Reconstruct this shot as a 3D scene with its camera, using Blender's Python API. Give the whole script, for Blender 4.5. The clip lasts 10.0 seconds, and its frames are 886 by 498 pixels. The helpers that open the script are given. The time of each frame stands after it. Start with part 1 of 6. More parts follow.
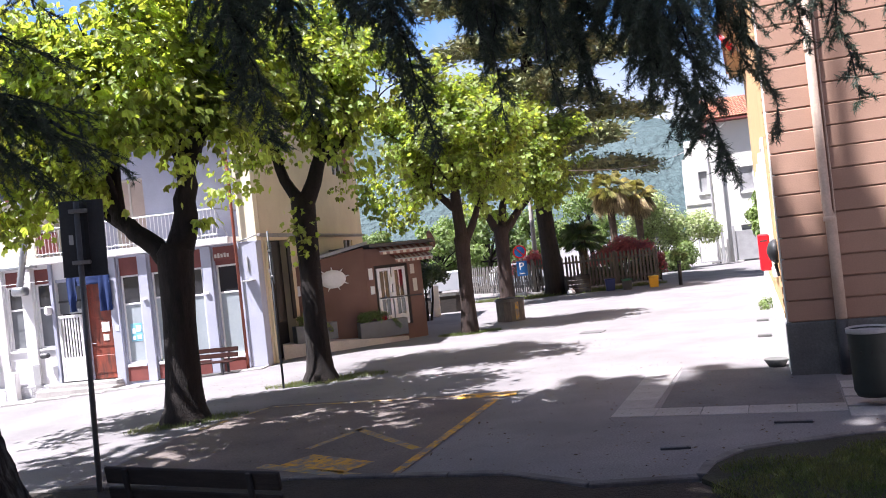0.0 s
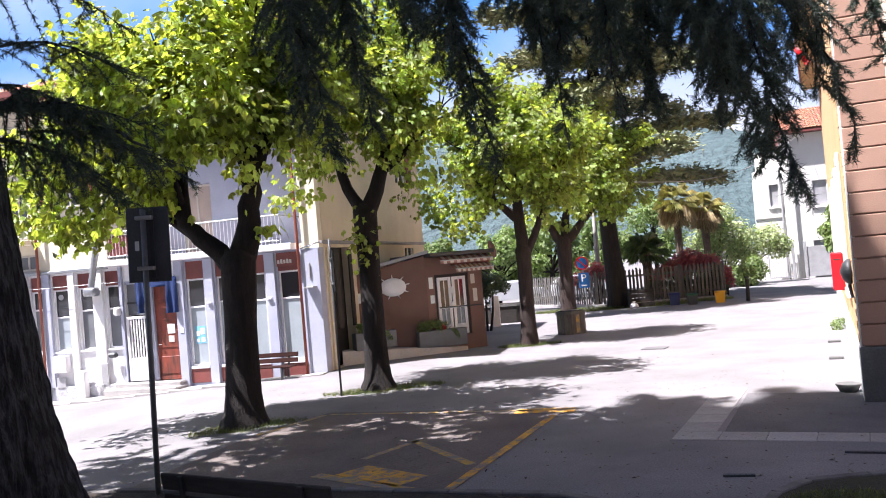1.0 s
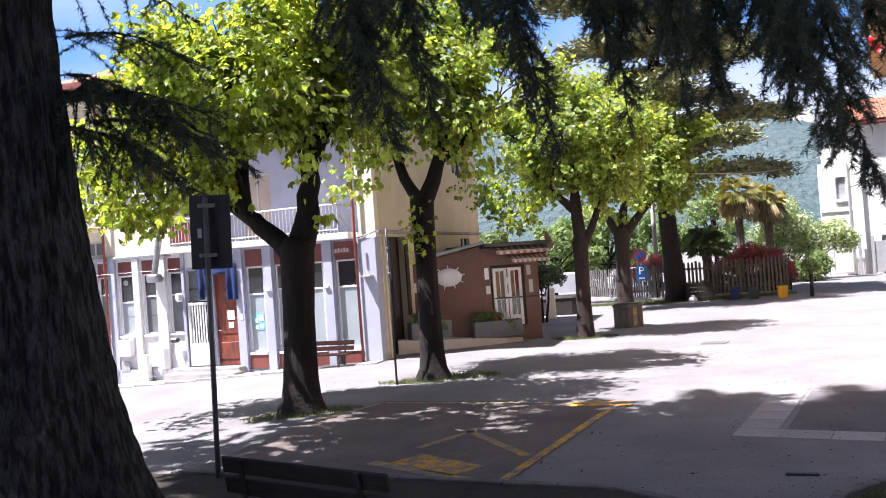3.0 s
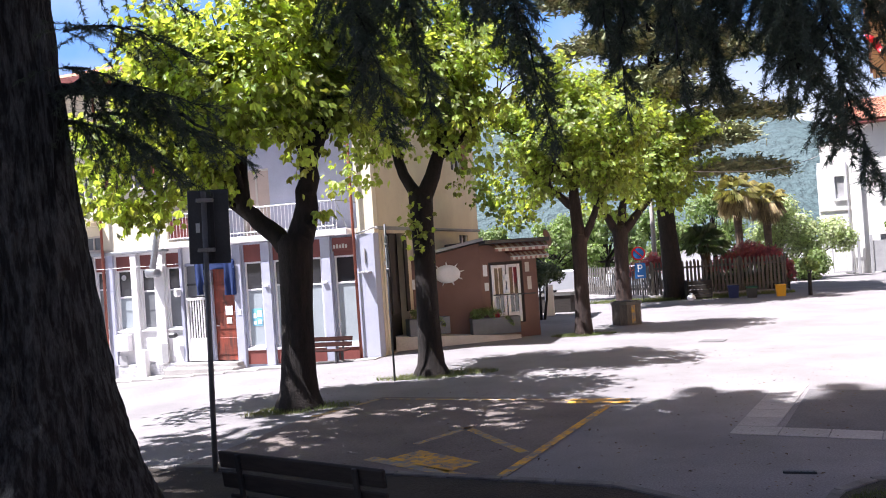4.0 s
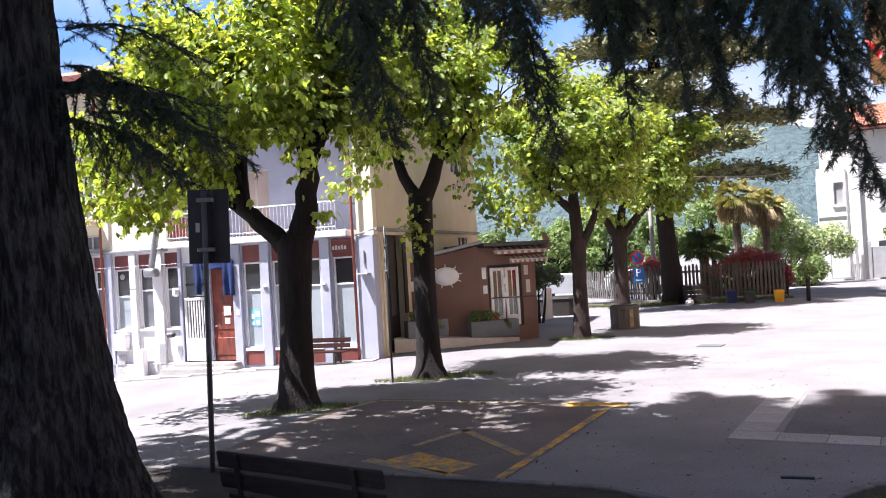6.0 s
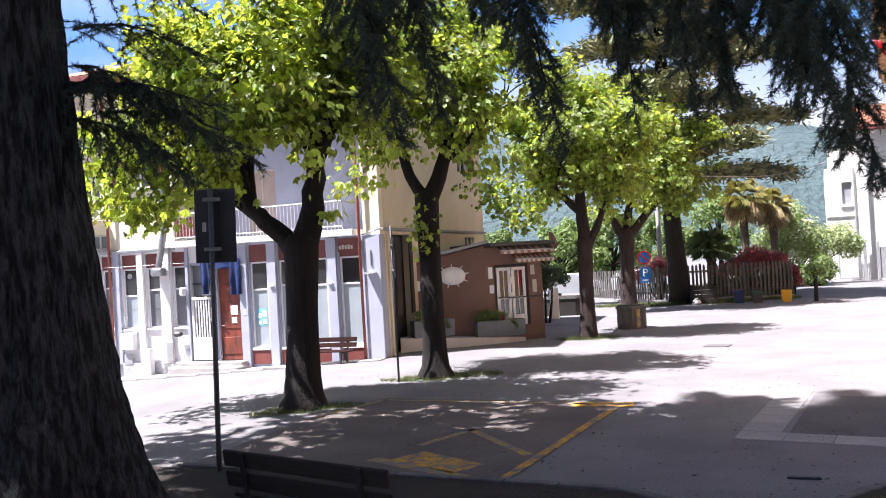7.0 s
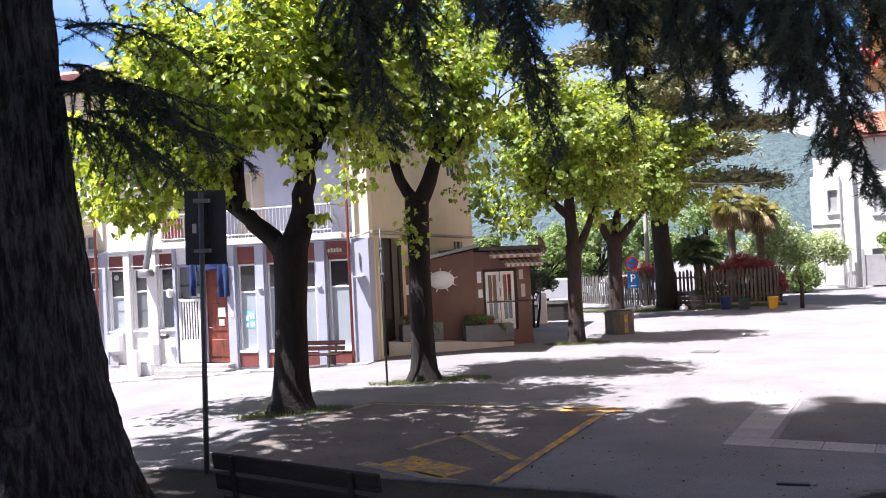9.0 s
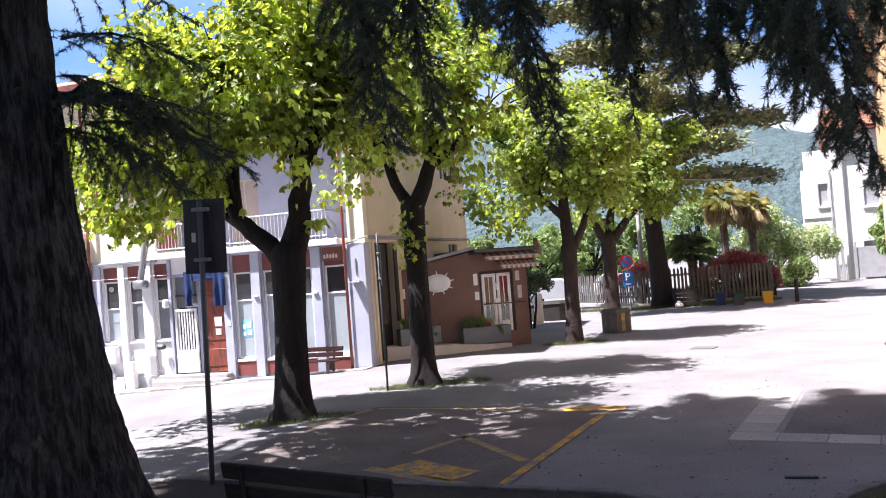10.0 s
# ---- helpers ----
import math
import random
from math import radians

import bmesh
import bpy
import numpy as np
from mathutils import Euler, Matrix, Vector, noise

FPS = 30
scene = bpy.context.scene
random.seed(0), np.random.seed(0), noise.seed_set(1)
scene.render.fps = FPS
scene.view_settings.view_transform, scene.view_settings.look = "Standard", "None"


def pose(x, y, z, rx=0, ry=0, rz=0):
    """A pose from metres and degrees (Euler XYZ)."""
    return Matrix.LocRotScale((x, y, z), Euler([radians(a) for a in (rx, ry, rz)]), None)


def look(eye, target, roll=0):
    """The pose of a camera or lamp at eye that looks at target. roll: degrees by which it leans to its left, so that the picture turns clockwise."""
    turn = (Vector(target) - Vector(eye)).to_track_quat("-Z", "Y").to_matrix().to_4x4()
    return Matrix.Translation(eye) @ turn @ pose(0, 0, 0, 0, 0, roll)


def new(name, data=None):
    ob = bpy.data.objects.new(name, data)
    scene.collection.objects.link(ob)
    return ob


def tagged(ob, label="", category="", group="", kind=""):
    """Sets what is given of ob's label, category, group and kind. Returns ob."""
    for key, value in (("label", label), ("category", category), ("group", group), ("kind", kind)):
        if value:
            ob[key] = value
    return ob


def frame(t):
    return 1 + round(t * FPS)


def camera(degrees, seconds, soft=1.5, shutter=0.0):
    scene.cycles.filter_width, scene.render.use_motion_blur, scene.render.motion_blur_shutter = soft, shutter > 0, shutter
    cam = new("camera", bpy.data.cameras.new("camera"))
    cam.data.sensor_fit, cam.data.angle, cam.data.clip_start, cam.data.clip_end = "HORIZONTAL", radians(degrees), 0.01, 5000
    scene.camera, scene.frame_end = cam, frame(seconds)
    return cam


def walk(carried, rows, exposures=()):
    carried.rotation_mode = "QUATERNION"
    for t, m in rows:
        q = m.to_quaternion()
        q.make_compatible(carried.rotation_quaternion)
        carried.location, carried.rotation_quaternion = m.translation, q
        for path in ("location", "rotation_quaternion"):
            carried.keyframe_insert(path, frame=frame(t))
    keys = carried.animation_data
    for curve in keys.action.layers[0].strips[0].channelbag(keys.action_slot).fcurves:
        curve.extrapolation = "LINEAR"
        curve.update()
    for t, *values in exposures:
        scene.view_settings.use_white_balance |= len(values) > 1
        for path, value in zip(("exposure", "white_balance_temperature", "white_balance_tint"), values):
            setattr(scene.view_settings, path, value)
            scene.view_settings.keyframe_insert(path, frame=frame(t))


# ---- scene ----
cam = camera(55.2, 10.0, soft=1.0)
PATH = [
    (0, (-0.002, -0.049, 2.497), (0.0, 1.951, 2.509), -6.2),
    (0.5, (0.073, -0.019, 2.546), (-0.03, 1.978, 2.585), -5.3),
    (1, (0.04, 0.052, 2.565), (-0.102, 2.046, 2.609), -4.9),
    (1.5, (0.007, 0.05, 2.551), (-0.169, 2.042, 2.599), -4.6),
    (2, (-0.01, 0.098, 2.55), (-0.313, 2.075, 2.579), -4.6),
    (2.5, (0.008, 0.068, 2.559), (-0.273, 2.048, 2.595), -4.5),
    (4, (0.006, 0.09, 2.548), (-0.264, 2.072, 2.573), -3.9),
    (4.5, (0.003, 0.086, 2.542), (-0.261, 2.068, 2.567), -3.5),
    (5, (-0.006, 0.092, 2.54), (-0.268, 2.074, 2.562), -3.2),
    (5.5, (-0.012, 0.088, 2.542), (-0.272, 2.071, 2.572), -3.3),
    (7, (0.001, 0.084, 2.539), (-0.281, 2.064, 2.57), -3.3),
    (7.5, (-0.005, 0.065, 2.547), (-0.289, 2.044, 2.578), -3.2),
    (8, (-0.009, 0.092, 2.535), (-0.295, 2.071, 2.564), -3.0),
    (8.5, (-0.015, 0.07, 2.531), (-0.3, 2.05, 2.562), -2.9),
    (9, (-0.05, 0.094, 2.538), (-0.302, 2.078, 2.577), -2.8),
    (9.5, (-0.095, 0.114, 2.532), (-0.312, 2.102, 2.578), -3.3),
    (10, (-0.17, 0.103, 2.535), (-0.402, 2.089, 2.581), -4.3),
]
walk(cam, [(t, look(eye, target, roll)) for t, eye, target, roll in PATH], [(0.0, 1.7, 6150, 20), (10.0, 1.7, 6150, 20)])

# ---- sky, sun ----
SUN_HEADING = 25.0   # the way shadows fall, degrees from +x towards +y
SUN_ELEVATION = 63.0
to_sun = Vector((-math.cos(radians(SUN_HEADING)) * math.cos(radians(SUN_ELEVATION)),
                 -math.sin(radians(SUN_HEADING)) * math.cos(radians(SUN_ELEVATION)),
                 math.sin(radians(SUN_ELEVATION))))
world = bpy.data.worlds.new("sky")
scene.world = world
world.use_nodes = True
wn = world.node_tree
sky = wn.nodes.new("ShaderNodeTexSky")
sky.sky_type, sky.sun_disc = "NISHITA", False
sky.sun_elevation = radians(SUN_ELEVATION)
sky.sun_rotation = math.atan2(to_sun.x, to_sun.y)
sky.air_density, sky.dust_density = 1.0, 1.5
wn.nodes["Background"].inputs["Strength"].default_value = 0.04
wn.links.new(sky.outputs[0], wn.nodes["Background"].inputs["Color"])
sun = new("sun", bpy.data.lights.new("sun", "SUN"))
sun.data.energy, sun.data.angle, sun.data.color = 5.0, radians(0.55), (1.0, 0.965, 0.91)
sun.matrix_world = look((-60, -15, 80), Vector((-60, -15, 80)) - to_sun)


# ---- materials ----
def mat(name, colour, second=None, rough=0.8, scale=6.0, fine=60.0, bump=0.2, amount=0.5, metal=0.0, island=0.0,
        spread=0.0, stretch=(1, 1, 1), translucent=None, gloss=0.5, bump_dist=0.01):
    """A surface with a coarse and a fine noise in colour, roughness and relief."""
    m = bpy.data.materials.new(name)
    m.use_nodes = True
    n, l = m.node_tree.nodes, m.node_tree.links
    b = n["Principled BSDF"]
    tc = n.new("ShaderNodeTexCoord")
    mp = n.new("ShaderNodeMapping")
    mp.inputs["Scale"].default_value = stretch
    l.new(tc.outputs["Object"], mp.inputs[0])
    big, small = n.new("ShaderNodeTexNoise"), n.new("ShaderNodeTexNoise")
    for t, s, d in ((big, scale, 5.0), (small, fine, 3.0)):
        t.inputs["Scale"].default_value, t.inputs["Detail"].default_value, t.inputs["Roughness"].default_value = s, d, 0.62
        l.new(mp.outputs[0], t.inputs["Vector"])
    ramp = n.new("ShaderNodeMapRange")
    ramp.inputs["From Min"].default_value, ramp.inputs["From Max"].default_value = 0.36, 0.66
    l.new(big.outputs["Fac"], ramp.inputs["Value"])
    mix = n.new("ShaderNodeMix")
    mix.data_type = "RGBA"
    second = second or tuple(c * 0.72 for c in colour)
    mix.inputs["A"].default_value, mix.inputs["B"].default_value = (*colour, 1), (*second, 1)
    l.new(ramp.outputs[0], mix.inputs["Factor"])
    hs = n.new("ShaderNodeHueSaturation")
    l.new(mix.outputs["Result"], hs.inputs["Color"])
    val = n.new("ShaderNodeMapRange")
    val.inputs["To Min"].default_value, val.inputs["To Max"].default_value = 1 - 0.5 * amount, 1 + 0.5 * amount
    val.inputs["From Min"].default_value, val.inputs["From Max"].default_value = 0.25, 0.75
    l.new(small.outputs["Fac"], val.inputs["Value"])
    last = val.outputs[0]
    if island or spread:
        src = n.new("ShaderNodeNewGeometry").outputs["Random Per Island"] if island else n.new("ShaderNodeObjectInfo").outputs["Random"]
        k = island or spread
        vr = n.new("ShaderNodeMapRange")
        vr.inputs["To Min"].default_value, vr.inputs["To Max"].default_value = 1 - k, 1 + k
        l.new(src, vr.inputs["Value"])
        mul = n.new("ShaderNodeMath")
        mul.operation = "MULTIPLY"
        l.new(last, mul.inputs[0])
        l.new(vr.outputs[0], mul.inputs[1])
        last = mul.outputs[0]
        if island:
            hr = n.new("ShaderNodeMapRange")
            hr.inputs["To Min"].default_value, hr.inputs["To Max"].default_value = 0.485, 0.515
            l.new(src, hr.inputs["Value"])
            l.new(hr.outputs[0], hs.inputs["Hue"])
    l.new(last, hs.inputs["Value"])
    l.new(hs.outputs[0], b.inputs["Base Color"])
    b.inputs["Roughness"].default_value, b.inputs["Metallic"].default_value = rough, metal
    b.inputs["Specular IOR Level"].default_value = gloss
    if bump:
        add = n.new("ShaderNodeMath")
        add.operation = "ADD"
        l.new(big.outputs["Fac"], add.inputs[0])
        l.new(small.outputs["Fac"], add.inputs[1])
        bp = n.new("ShaderNodeBump")
        bp.inputs["Strength"].default_value, bp.inputs["Distance"].default_value = bump, bump_dist
        l.new(add.outputs[0], bp.inputs["Height"])
        l.new(bp.outputs[0], b.inputs["Normal"])
    if translucent:
        tr = n.new("ShaderNodeBsdfTranslucent")
        tm = n.new("ShaderNodeMix")
        tm.data_type, tm.blend_type = "RGBA", "MULTIPLY"
        tm.inputs["Factor"].default_value = 1.0
        tm.inputs["B"].default_value = (*translucent, 1)
        l.new(hs.outputs[0], tm.inputs["A"])
        l.new(tm.outputs["Result"], tr.inputs["Color"])
        ad = n.new("ShaderNodeAddShader")
        l.new(b.outputs[0], ad.inputs[0])
        l.new(tr.outputs[0], ad.inputs[1])
        l.new(ad.outputs[0], n["Material Output"].inputs["Surface"])
    return m


def glass(name, tint, rough=0.03):
    """Dark window glass: a mirror-like coat over a dim inside."""
    m = bpy.data.materials.new(name)
    m.use_nodes = True
    b = m.node_tree.nodes["Principled BSDF"]
    b.inputs["Base Color"].default_value = (*tint, 1)
    b.inputs["Roughness"].default_value = rough
    b.inputs["Specular IOR Level"].default_value = 0.8
    return m


ASPHALT = mat("asphalt", (0.22, 0.211, 0.216), (0.16, 0.153, 0.158), rough=0.92, scale=0.5, fine=42, bump=0.5, amount=0.65)
CONCRETE = mat("concrete", (0.36, 0.345, 0.335), (0.27, 0.26, 0.25), rough=0.9, scale=1.7, fine=45, bump=0.3, amount=0.35, spread=0.12)
PAVING = mat("paving_slab", (0.36, 0.345, 0.34), (0.28, 0.27, 0.26), rough=0.9, scale=2.2, fine=30, bump=0.4, amount=0.45, spread=0.1)
TERRACE = mat("pale_cement", (0.66, 0.61, 0.56), (0.54, 0.49, 0.45), rough=0.9, scale=1.5, fine=30, bump=0.4, amount=0.35)
LITTER = mat("dry_litter", (0.13, 0.09, 0.05), (0.07, 0.05, 0.03), rough=0.9, scale=2, fine=10, bump=0, island=0.5)
DARKASPHALT = mat("dark_asphalt_repair", (0.14, 0.135, 0.14), (0.1, 0.097, 0.1), rough=0.95, scale=0.9, fine=40, bump=0.5, amount=0.6)
# reddish asphalt, also darkened in colour to deepen the shade on the bays
BAYASPHALT = mat("reddish_shade_asphalt", (0.17, 0.142, 0.128), (0.115, 0.097, 0.09), rough=0.94, scale=0.7, fine=36, bump=0.5, amount=0.7)
KERB = mat("kerb_stone", (0.17, 0.16, 0.155), (0.1, 0.095, 0.09), rough=0.88, scale=2.5, fine=40, bump=0.4, spread=0.2)
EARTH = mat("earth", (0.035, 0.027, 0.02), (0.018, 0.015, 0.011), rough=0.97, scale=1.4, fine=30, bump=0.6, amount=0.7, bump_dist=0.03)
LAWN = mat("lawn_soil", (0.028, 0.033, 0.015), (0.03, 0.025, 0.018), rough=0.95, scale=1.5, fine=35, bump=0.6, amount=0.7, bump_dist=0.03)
BLADE = mat("grass_blade", (0.045, 0.07, 0.018), (0.1, 0.1, 0.035), rough=0.7, scale=1.2, fine=10, bump=0, island=0.35, translucent=(0.7, 0.8, 0.3))
PLASTER = mat("beige_plaster", (0.66, 0.57, 0.42), (0.58, 0.49, 0.36), rough=0.92, scale=0.8, fine=50, bump=0.15, amount=0.14)
CREAM = mat("cream_plaster", (0.78, 0.72, 0.56), (0.7, 0.63, 0.48), rough=0.92, scale=0.8, fine=50, bump=0.15, amount=0.12)
LAVENDER = mat("lavender_plaster", (0.42, 0.44, 0.54), (0.36, 0.375, 0.47), rough=0.9, scale=0.9, fine=45, bump=0.15, amount=0.14)
WHITE = mat("white_paint", (0.78, 0.77, 0.78), (0.69, 0.68, 0.69), rough=0.7, scale=1.2, fine=30, bump=0.1, amount=0.12)
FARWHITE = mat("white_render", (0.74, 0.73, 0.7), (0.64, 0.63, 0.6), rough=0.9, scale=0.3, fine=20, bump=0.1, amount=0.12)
OXBLOOD = mat("oxblood_panel", (0.2, 0.055, 0.045), (0.15, 0.042, 0.036), rough=0.6, scale=1.5, fine=35, bump=0.1, amount=0.25)
BROWNWALL = mat("brown_plaster", (0.2, 0.115, 0.092), (0.16, 0.09, 0.073), rough=0.9, scale=0.9, fine=50, bump=0.2, amount=0.2)
RUSTIC = mat("rustic_plaster", (0.4, 0.245, 0.175), (0.34, 0.21, 0.15), rough=0.9, scale=1.1, fine=45, bump=0.25, amount=0.2, spread=0.06)
OCHRE = mat("ochre_plaster", (0.68, 0.42, 0.2), (0.6, 0.36, 0.17), rough=0.9, scale=1.0, fine=45, bump=0.2, amount=0.2)
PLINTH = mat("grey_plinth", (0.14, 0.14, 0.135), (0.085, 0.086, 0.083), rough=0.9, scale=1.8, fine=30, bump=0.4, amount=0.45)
ROUGHCAST = mat("roughcast", (0.5, 0.5, 0.53), (0.4, 0.4, 0.43), rough=0.95, scale=4, fine=18, bump=0.9, amount=0.5, bump_dist=0.04)
PIPE = mat("copper_pipe", (0.28, 0.075, 0.045), (0.2, 0.055, 0.035), rough=0.5, scale=3, fine=30, bump=0.05, amount=0.25)
PALEPIPE = mat("painted_pipe", (0.6, 0.47, 0.37), (0.5, 0.38, 0.3), rough=0.6, scale=3, fine=30, bump=0.05, amount=0.2)
STEEL = mat("galvanised_steel", (0.42, 0.43, 0.44), (0.32, 0.33, 0.34), rough=0.42, scale=4, fine=40, bump=0.05, metal=0.85, amount=0.3)
DARKMETAL = mat("dark_metal", (0.055, 0.058, 0.062), (0.035, 0.037, 0.04), rough=0.5, scale=3, fine=40, bump=0.06, amount=0.3)
SIGNBACK = mat("sign_back_metal", (0.075, 0.082, 0.09), (0.055, 0.06, 0.067), rough=0.55, scale=2, fine=40, bump=0.05, metal=0.3, amount=0.25)
GREYPAINT = mat("grey_paint", (0.36, 0.36, 0.37), (0.28, 0.28, 0.29), rough=0.6, scale=2, fine=30, bump=0.1, amount=0.2)
ORANGEDOOR = mat("orange_wood", (0.26, 0.05, 0.025), (0.07, 0.028, 0.02), rough=0.55, scale=1.8, fine=25, bump=0.15, amount=0.4, stretch=(4, 4, 0.8))
DARKDOOR = mat("dark_doorway", (0.03, 0.022, 0.018), (0.02, 0.016, 0.014), rough=0.7, scale=2, fine=20, bump=0.1)
OLDWOOD = mat("weathered_wood", (0.03, 0.025, 0.022), (0.016, 0.0135, 0.0125), rough=0.85, scale=3, fine=30, bump=0.5, amount=0.6, stretch=(1, 8, 8), spread=0.2)
REDWOOD = mat("reddish_bench_wood", (0.035, 0.014, 0.011), (0.02, 0.009, 0.008), rough=0.92, scale=3, fine=30, bump=0.3, amount=0.5, stretch=(1, 8, 8), spread=0.2, gloss=0.15)
FENCEWOOD = mat("grey_fence_wood", (0.135, 0.125, 0.113), (0.078, 0.072, 0.066), rough=0.9, scale=2.5, fine=25, bump=0.4, amount=0.5, stretch=(6, 6, 1), spread=0.25)
BARK = mat("dark_tree_bark", (0.02, 0.0145, 0.0125), (0.008, 0.006, 0.0055), rough=0.95, scale=3.2, fine=22, bump=0.9, amount=0.8, stretch=(3, 3, 0.7), bump_dist=0.05)
CEDARBARK = mat("cedar_bark", (0.011, 0.0125, 0.0135), (0.085, 0.096, 0.1), rough=0.97, scale=4.6, fine=24, bump=1.0, amount=0.9, stretch=(3.2, 3.2, 0.6), bump_dist=0.09)
for node in CEDARBARK.node_tree.nodes:   # sharp ridges, clefts darkened in the colour to stand in for relief shading
    if node.type == "MAP_RANGE" and abs(node.inputs["From Max"].default_value - 0.66) < 1e-4:
        node.inputs["From Min"].default_value, node.inputs["From Max"].default_value = 0.43, 0.6
PALMBARK = mat("palm_fibre", (0.13, 0.09, 0.06), (0.07, 0.05, 0.035), rough=0.95, scale=4, fine=25, bump=0.8, amount=0.7)
LEAF = mat("lime_leaf", (0.069, 0.1, 0.027), (0.114, 0.146, 0.038), rough=0.5, scale=0.8, fine=8, bump=0, island=0.6, translucent=(2.9, 2.5, 0.9), gloss=0.35)
ZINC = mat("zinc_sheet", (0.17, 0.18, 0.19), (0.12, 0.13, 0.14), rough=0.6, scale=2, fine=30, bump=0.1, metal=0.2, amount=0.3)
REDBARK = mat("reddish_bark", (0.046, 0.029, 0.024), (0.02, 0.013, 0.0115), rough=0.95, scale=3.2, fine=22, bump=0.9, amount=0.8, stretch=(3, 3, 0.6), bump_dist=0.05)
PALELEAF = mat("pale_shrub_leaf", (0.19, 0.23, 0.1), (0.25, 0.28, 0.14), rough=0.6, scale=0.6, fine=6, bump=0, island=0.4, translucent=(0.7, 0.75, 0.45))
LEAFFAR = mat("garden_leaf", (0.075, 0.11, 0.032), (0.12, 0.155, 0.05), rough=0.6, scale=0.6, fine=6, bump=0, island=0.4, translucent=(0.9, 1.0, 0.5))
DARKLEAF = mat("dark_evergreen_leaf", (0.04, 0.068, 0.028), (0.06, 0.09, 0.035), rough=0.5, scale=0.8, fine=8, bump=0, island=0.35)
REDLEAF = mat("red_maple_leaf", (0.17, 0.04, 0.046), (0.24, 0.06, 0.06), rough=0.5, scale=0.9, fine=8, bump=0, island=0.35, translucent=(1.0, 0.5, 0.6))
PALMLEAF = mat("palm_frond", (0.15, 0.16, 0.05), (0.3, 0.25, 0.1), rough=0.55, scale=0.5, fine=8, bump=0, island=0.4, translucent=(0.6, 0.6, 0.3))
DARKPALM = mat("dark_palm_frond", (0.07, 0.1, 0.045), (0.1, 0.13, 0.06), rough=0.5, scale=0.5, fine=8, bump=0, island=0.45, translucent=(0.6, 0.7, 0.3))
PALMDRY = mat("dry_palm_frond", (0.42, 0.33, 0.18), (0.3, 0.24, 0.13), rough=0.8, scale=0.7, fine=8, bump=0, island=0.35)
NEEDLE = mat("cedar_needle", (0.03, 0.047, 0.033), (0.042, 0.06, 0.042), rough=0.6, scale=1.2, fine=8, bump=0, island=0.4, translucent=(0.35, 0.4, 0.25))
# needle green lightened several times over so the far layers look sunlit
NEEDLEFAR = mat("sunlit_tint_needle", (0.15, 0.18, 0.09), (0.22, 0.22, 0.1), rough=0.7, scale=0.5, fine=6, bump=0, island=0.35)
# forest green pushed to blue: distance haze is mixed into the base colour
HILL = mat("hazy_hillside", (0.05, 0.082, 0.085), (0.066, 0.1, 0.105), rough=1.0, scale=0.012, fine=0.16, bump=0.8, amount=0.6, bump_dist=9)
PANE = glass("window_glass", (0.028, 0.03, 0.034))
FROST = mat("frosted_pane", (0.34, 0.385, 0.41), (0.29, 0.33, 0.36), rough=0.35, scale=0.9, fine=20, bump=0.03, amount=0.08)
ROLLER = mat("beige_roller_blind", (0.5, 0.4, 0.34), (0.43, 0.34, 0.29), rough=0.7, scale=1.2, fine=30, bump=0.1, amount=0.15)
BLIND = mat("window_blind", (0.17, 0.18, 0.19), (0.13, 0.14, 0.15), rough=0.5, scale=1.2, fine=30, bump=0.05, amount=0.12)
TILE = mat("roof_tile", (0.46, 0.21, 0.13), (0.36, 0.16, 0.1), rough=0.85, scale=1.5, fine=25, bump=0.3, amount=0.35, spread=0.2, island=0.15)
RED = mat("red_enamel", (0.62, 0.01, 0.02), (0.55, 0.01, 0.02), rough=0.35, scale=2, fine=30, bump=0.02, amount=0.08)
BLUE = mat("blue_sign", (0.01, 0.13, 0.42), (0.012, 0.115, 0.38), rough=0.4, scale=2, fine=30, bump=0, amount=0.08)
NAVY = mat("blue_cloth", (0.01, 0.03, 0.12), (0.008, 0.022, 0.08), rough=0.9, scale=3, fine=50, bump=0.3, amount=0.3)
YELLOWBIN = mat("yellow_plastic", (0.75, 0.4, 0.01), (0.66, 0.35, 0.012), rough=0.45, scale=2, fine=30, bump=0.03, amount=0.12)
GREENBIN = mat("green_plastic", (0.01, 0.09, 0.035), (0.008, 0.065, 0.025), rough=0.5, scale=2, fine=30, bump=0.03, amount=0.15)
BLUEBIN = mat("blue_plastic", (0.02, 0.04, 0.16), (0.016, 0.03, 0.12), rough=0.5, scale=2, fine=30, bump=0.03, amount=0.15)
PAPER = mat("notice_paper", (0.78, 0.8, 0.8), (0.7, 0.72, 0.73), rough=0.8, scale=3, fine=40, bump=0, amount=0.08)
CYAN = mat("pale_blue_notice", (0.2, 0.5, 0.62), (0.17, 0.44, 0.56), rough=0.7, scale=3, fine=40, bump=0, amount=0.1)
BLOSSOM = mat("red_blossom", (0.62, 0.02, 0.05), (0.5, 0.015, 0.04), rough=0.6, scale=3, fine=20, bump=0, island=0.3)
AWNING = mat("awning_cloth", (0.62, 0.58, 0.52), (0.54, 0.5, 0.45), rough=0.9, scale=2, fine=40, bump=0.1, amount=0.12)
AWNRED = mat("awning_stripe", (0.36, 0.2, 0.17), (0.3, 0.16, 0.14), rough=0.9, scale=2, fine=40, bump=0.1, amount=0.12)
CARWHITE = mat("car_paint", (0.6, 0.63, 0.66), (0.55, 0.58, 0.62), rough=0.25, scale=1, fine=10, bump=0, amount=0.05)
BINMETAL = mat("dark_green_bin_metal", (0.018, 0.026, 0.023), (0.012, 0.017, 0.015), rough=0.7, scale=3, fine=40, bump=0.06, amount=0.3)
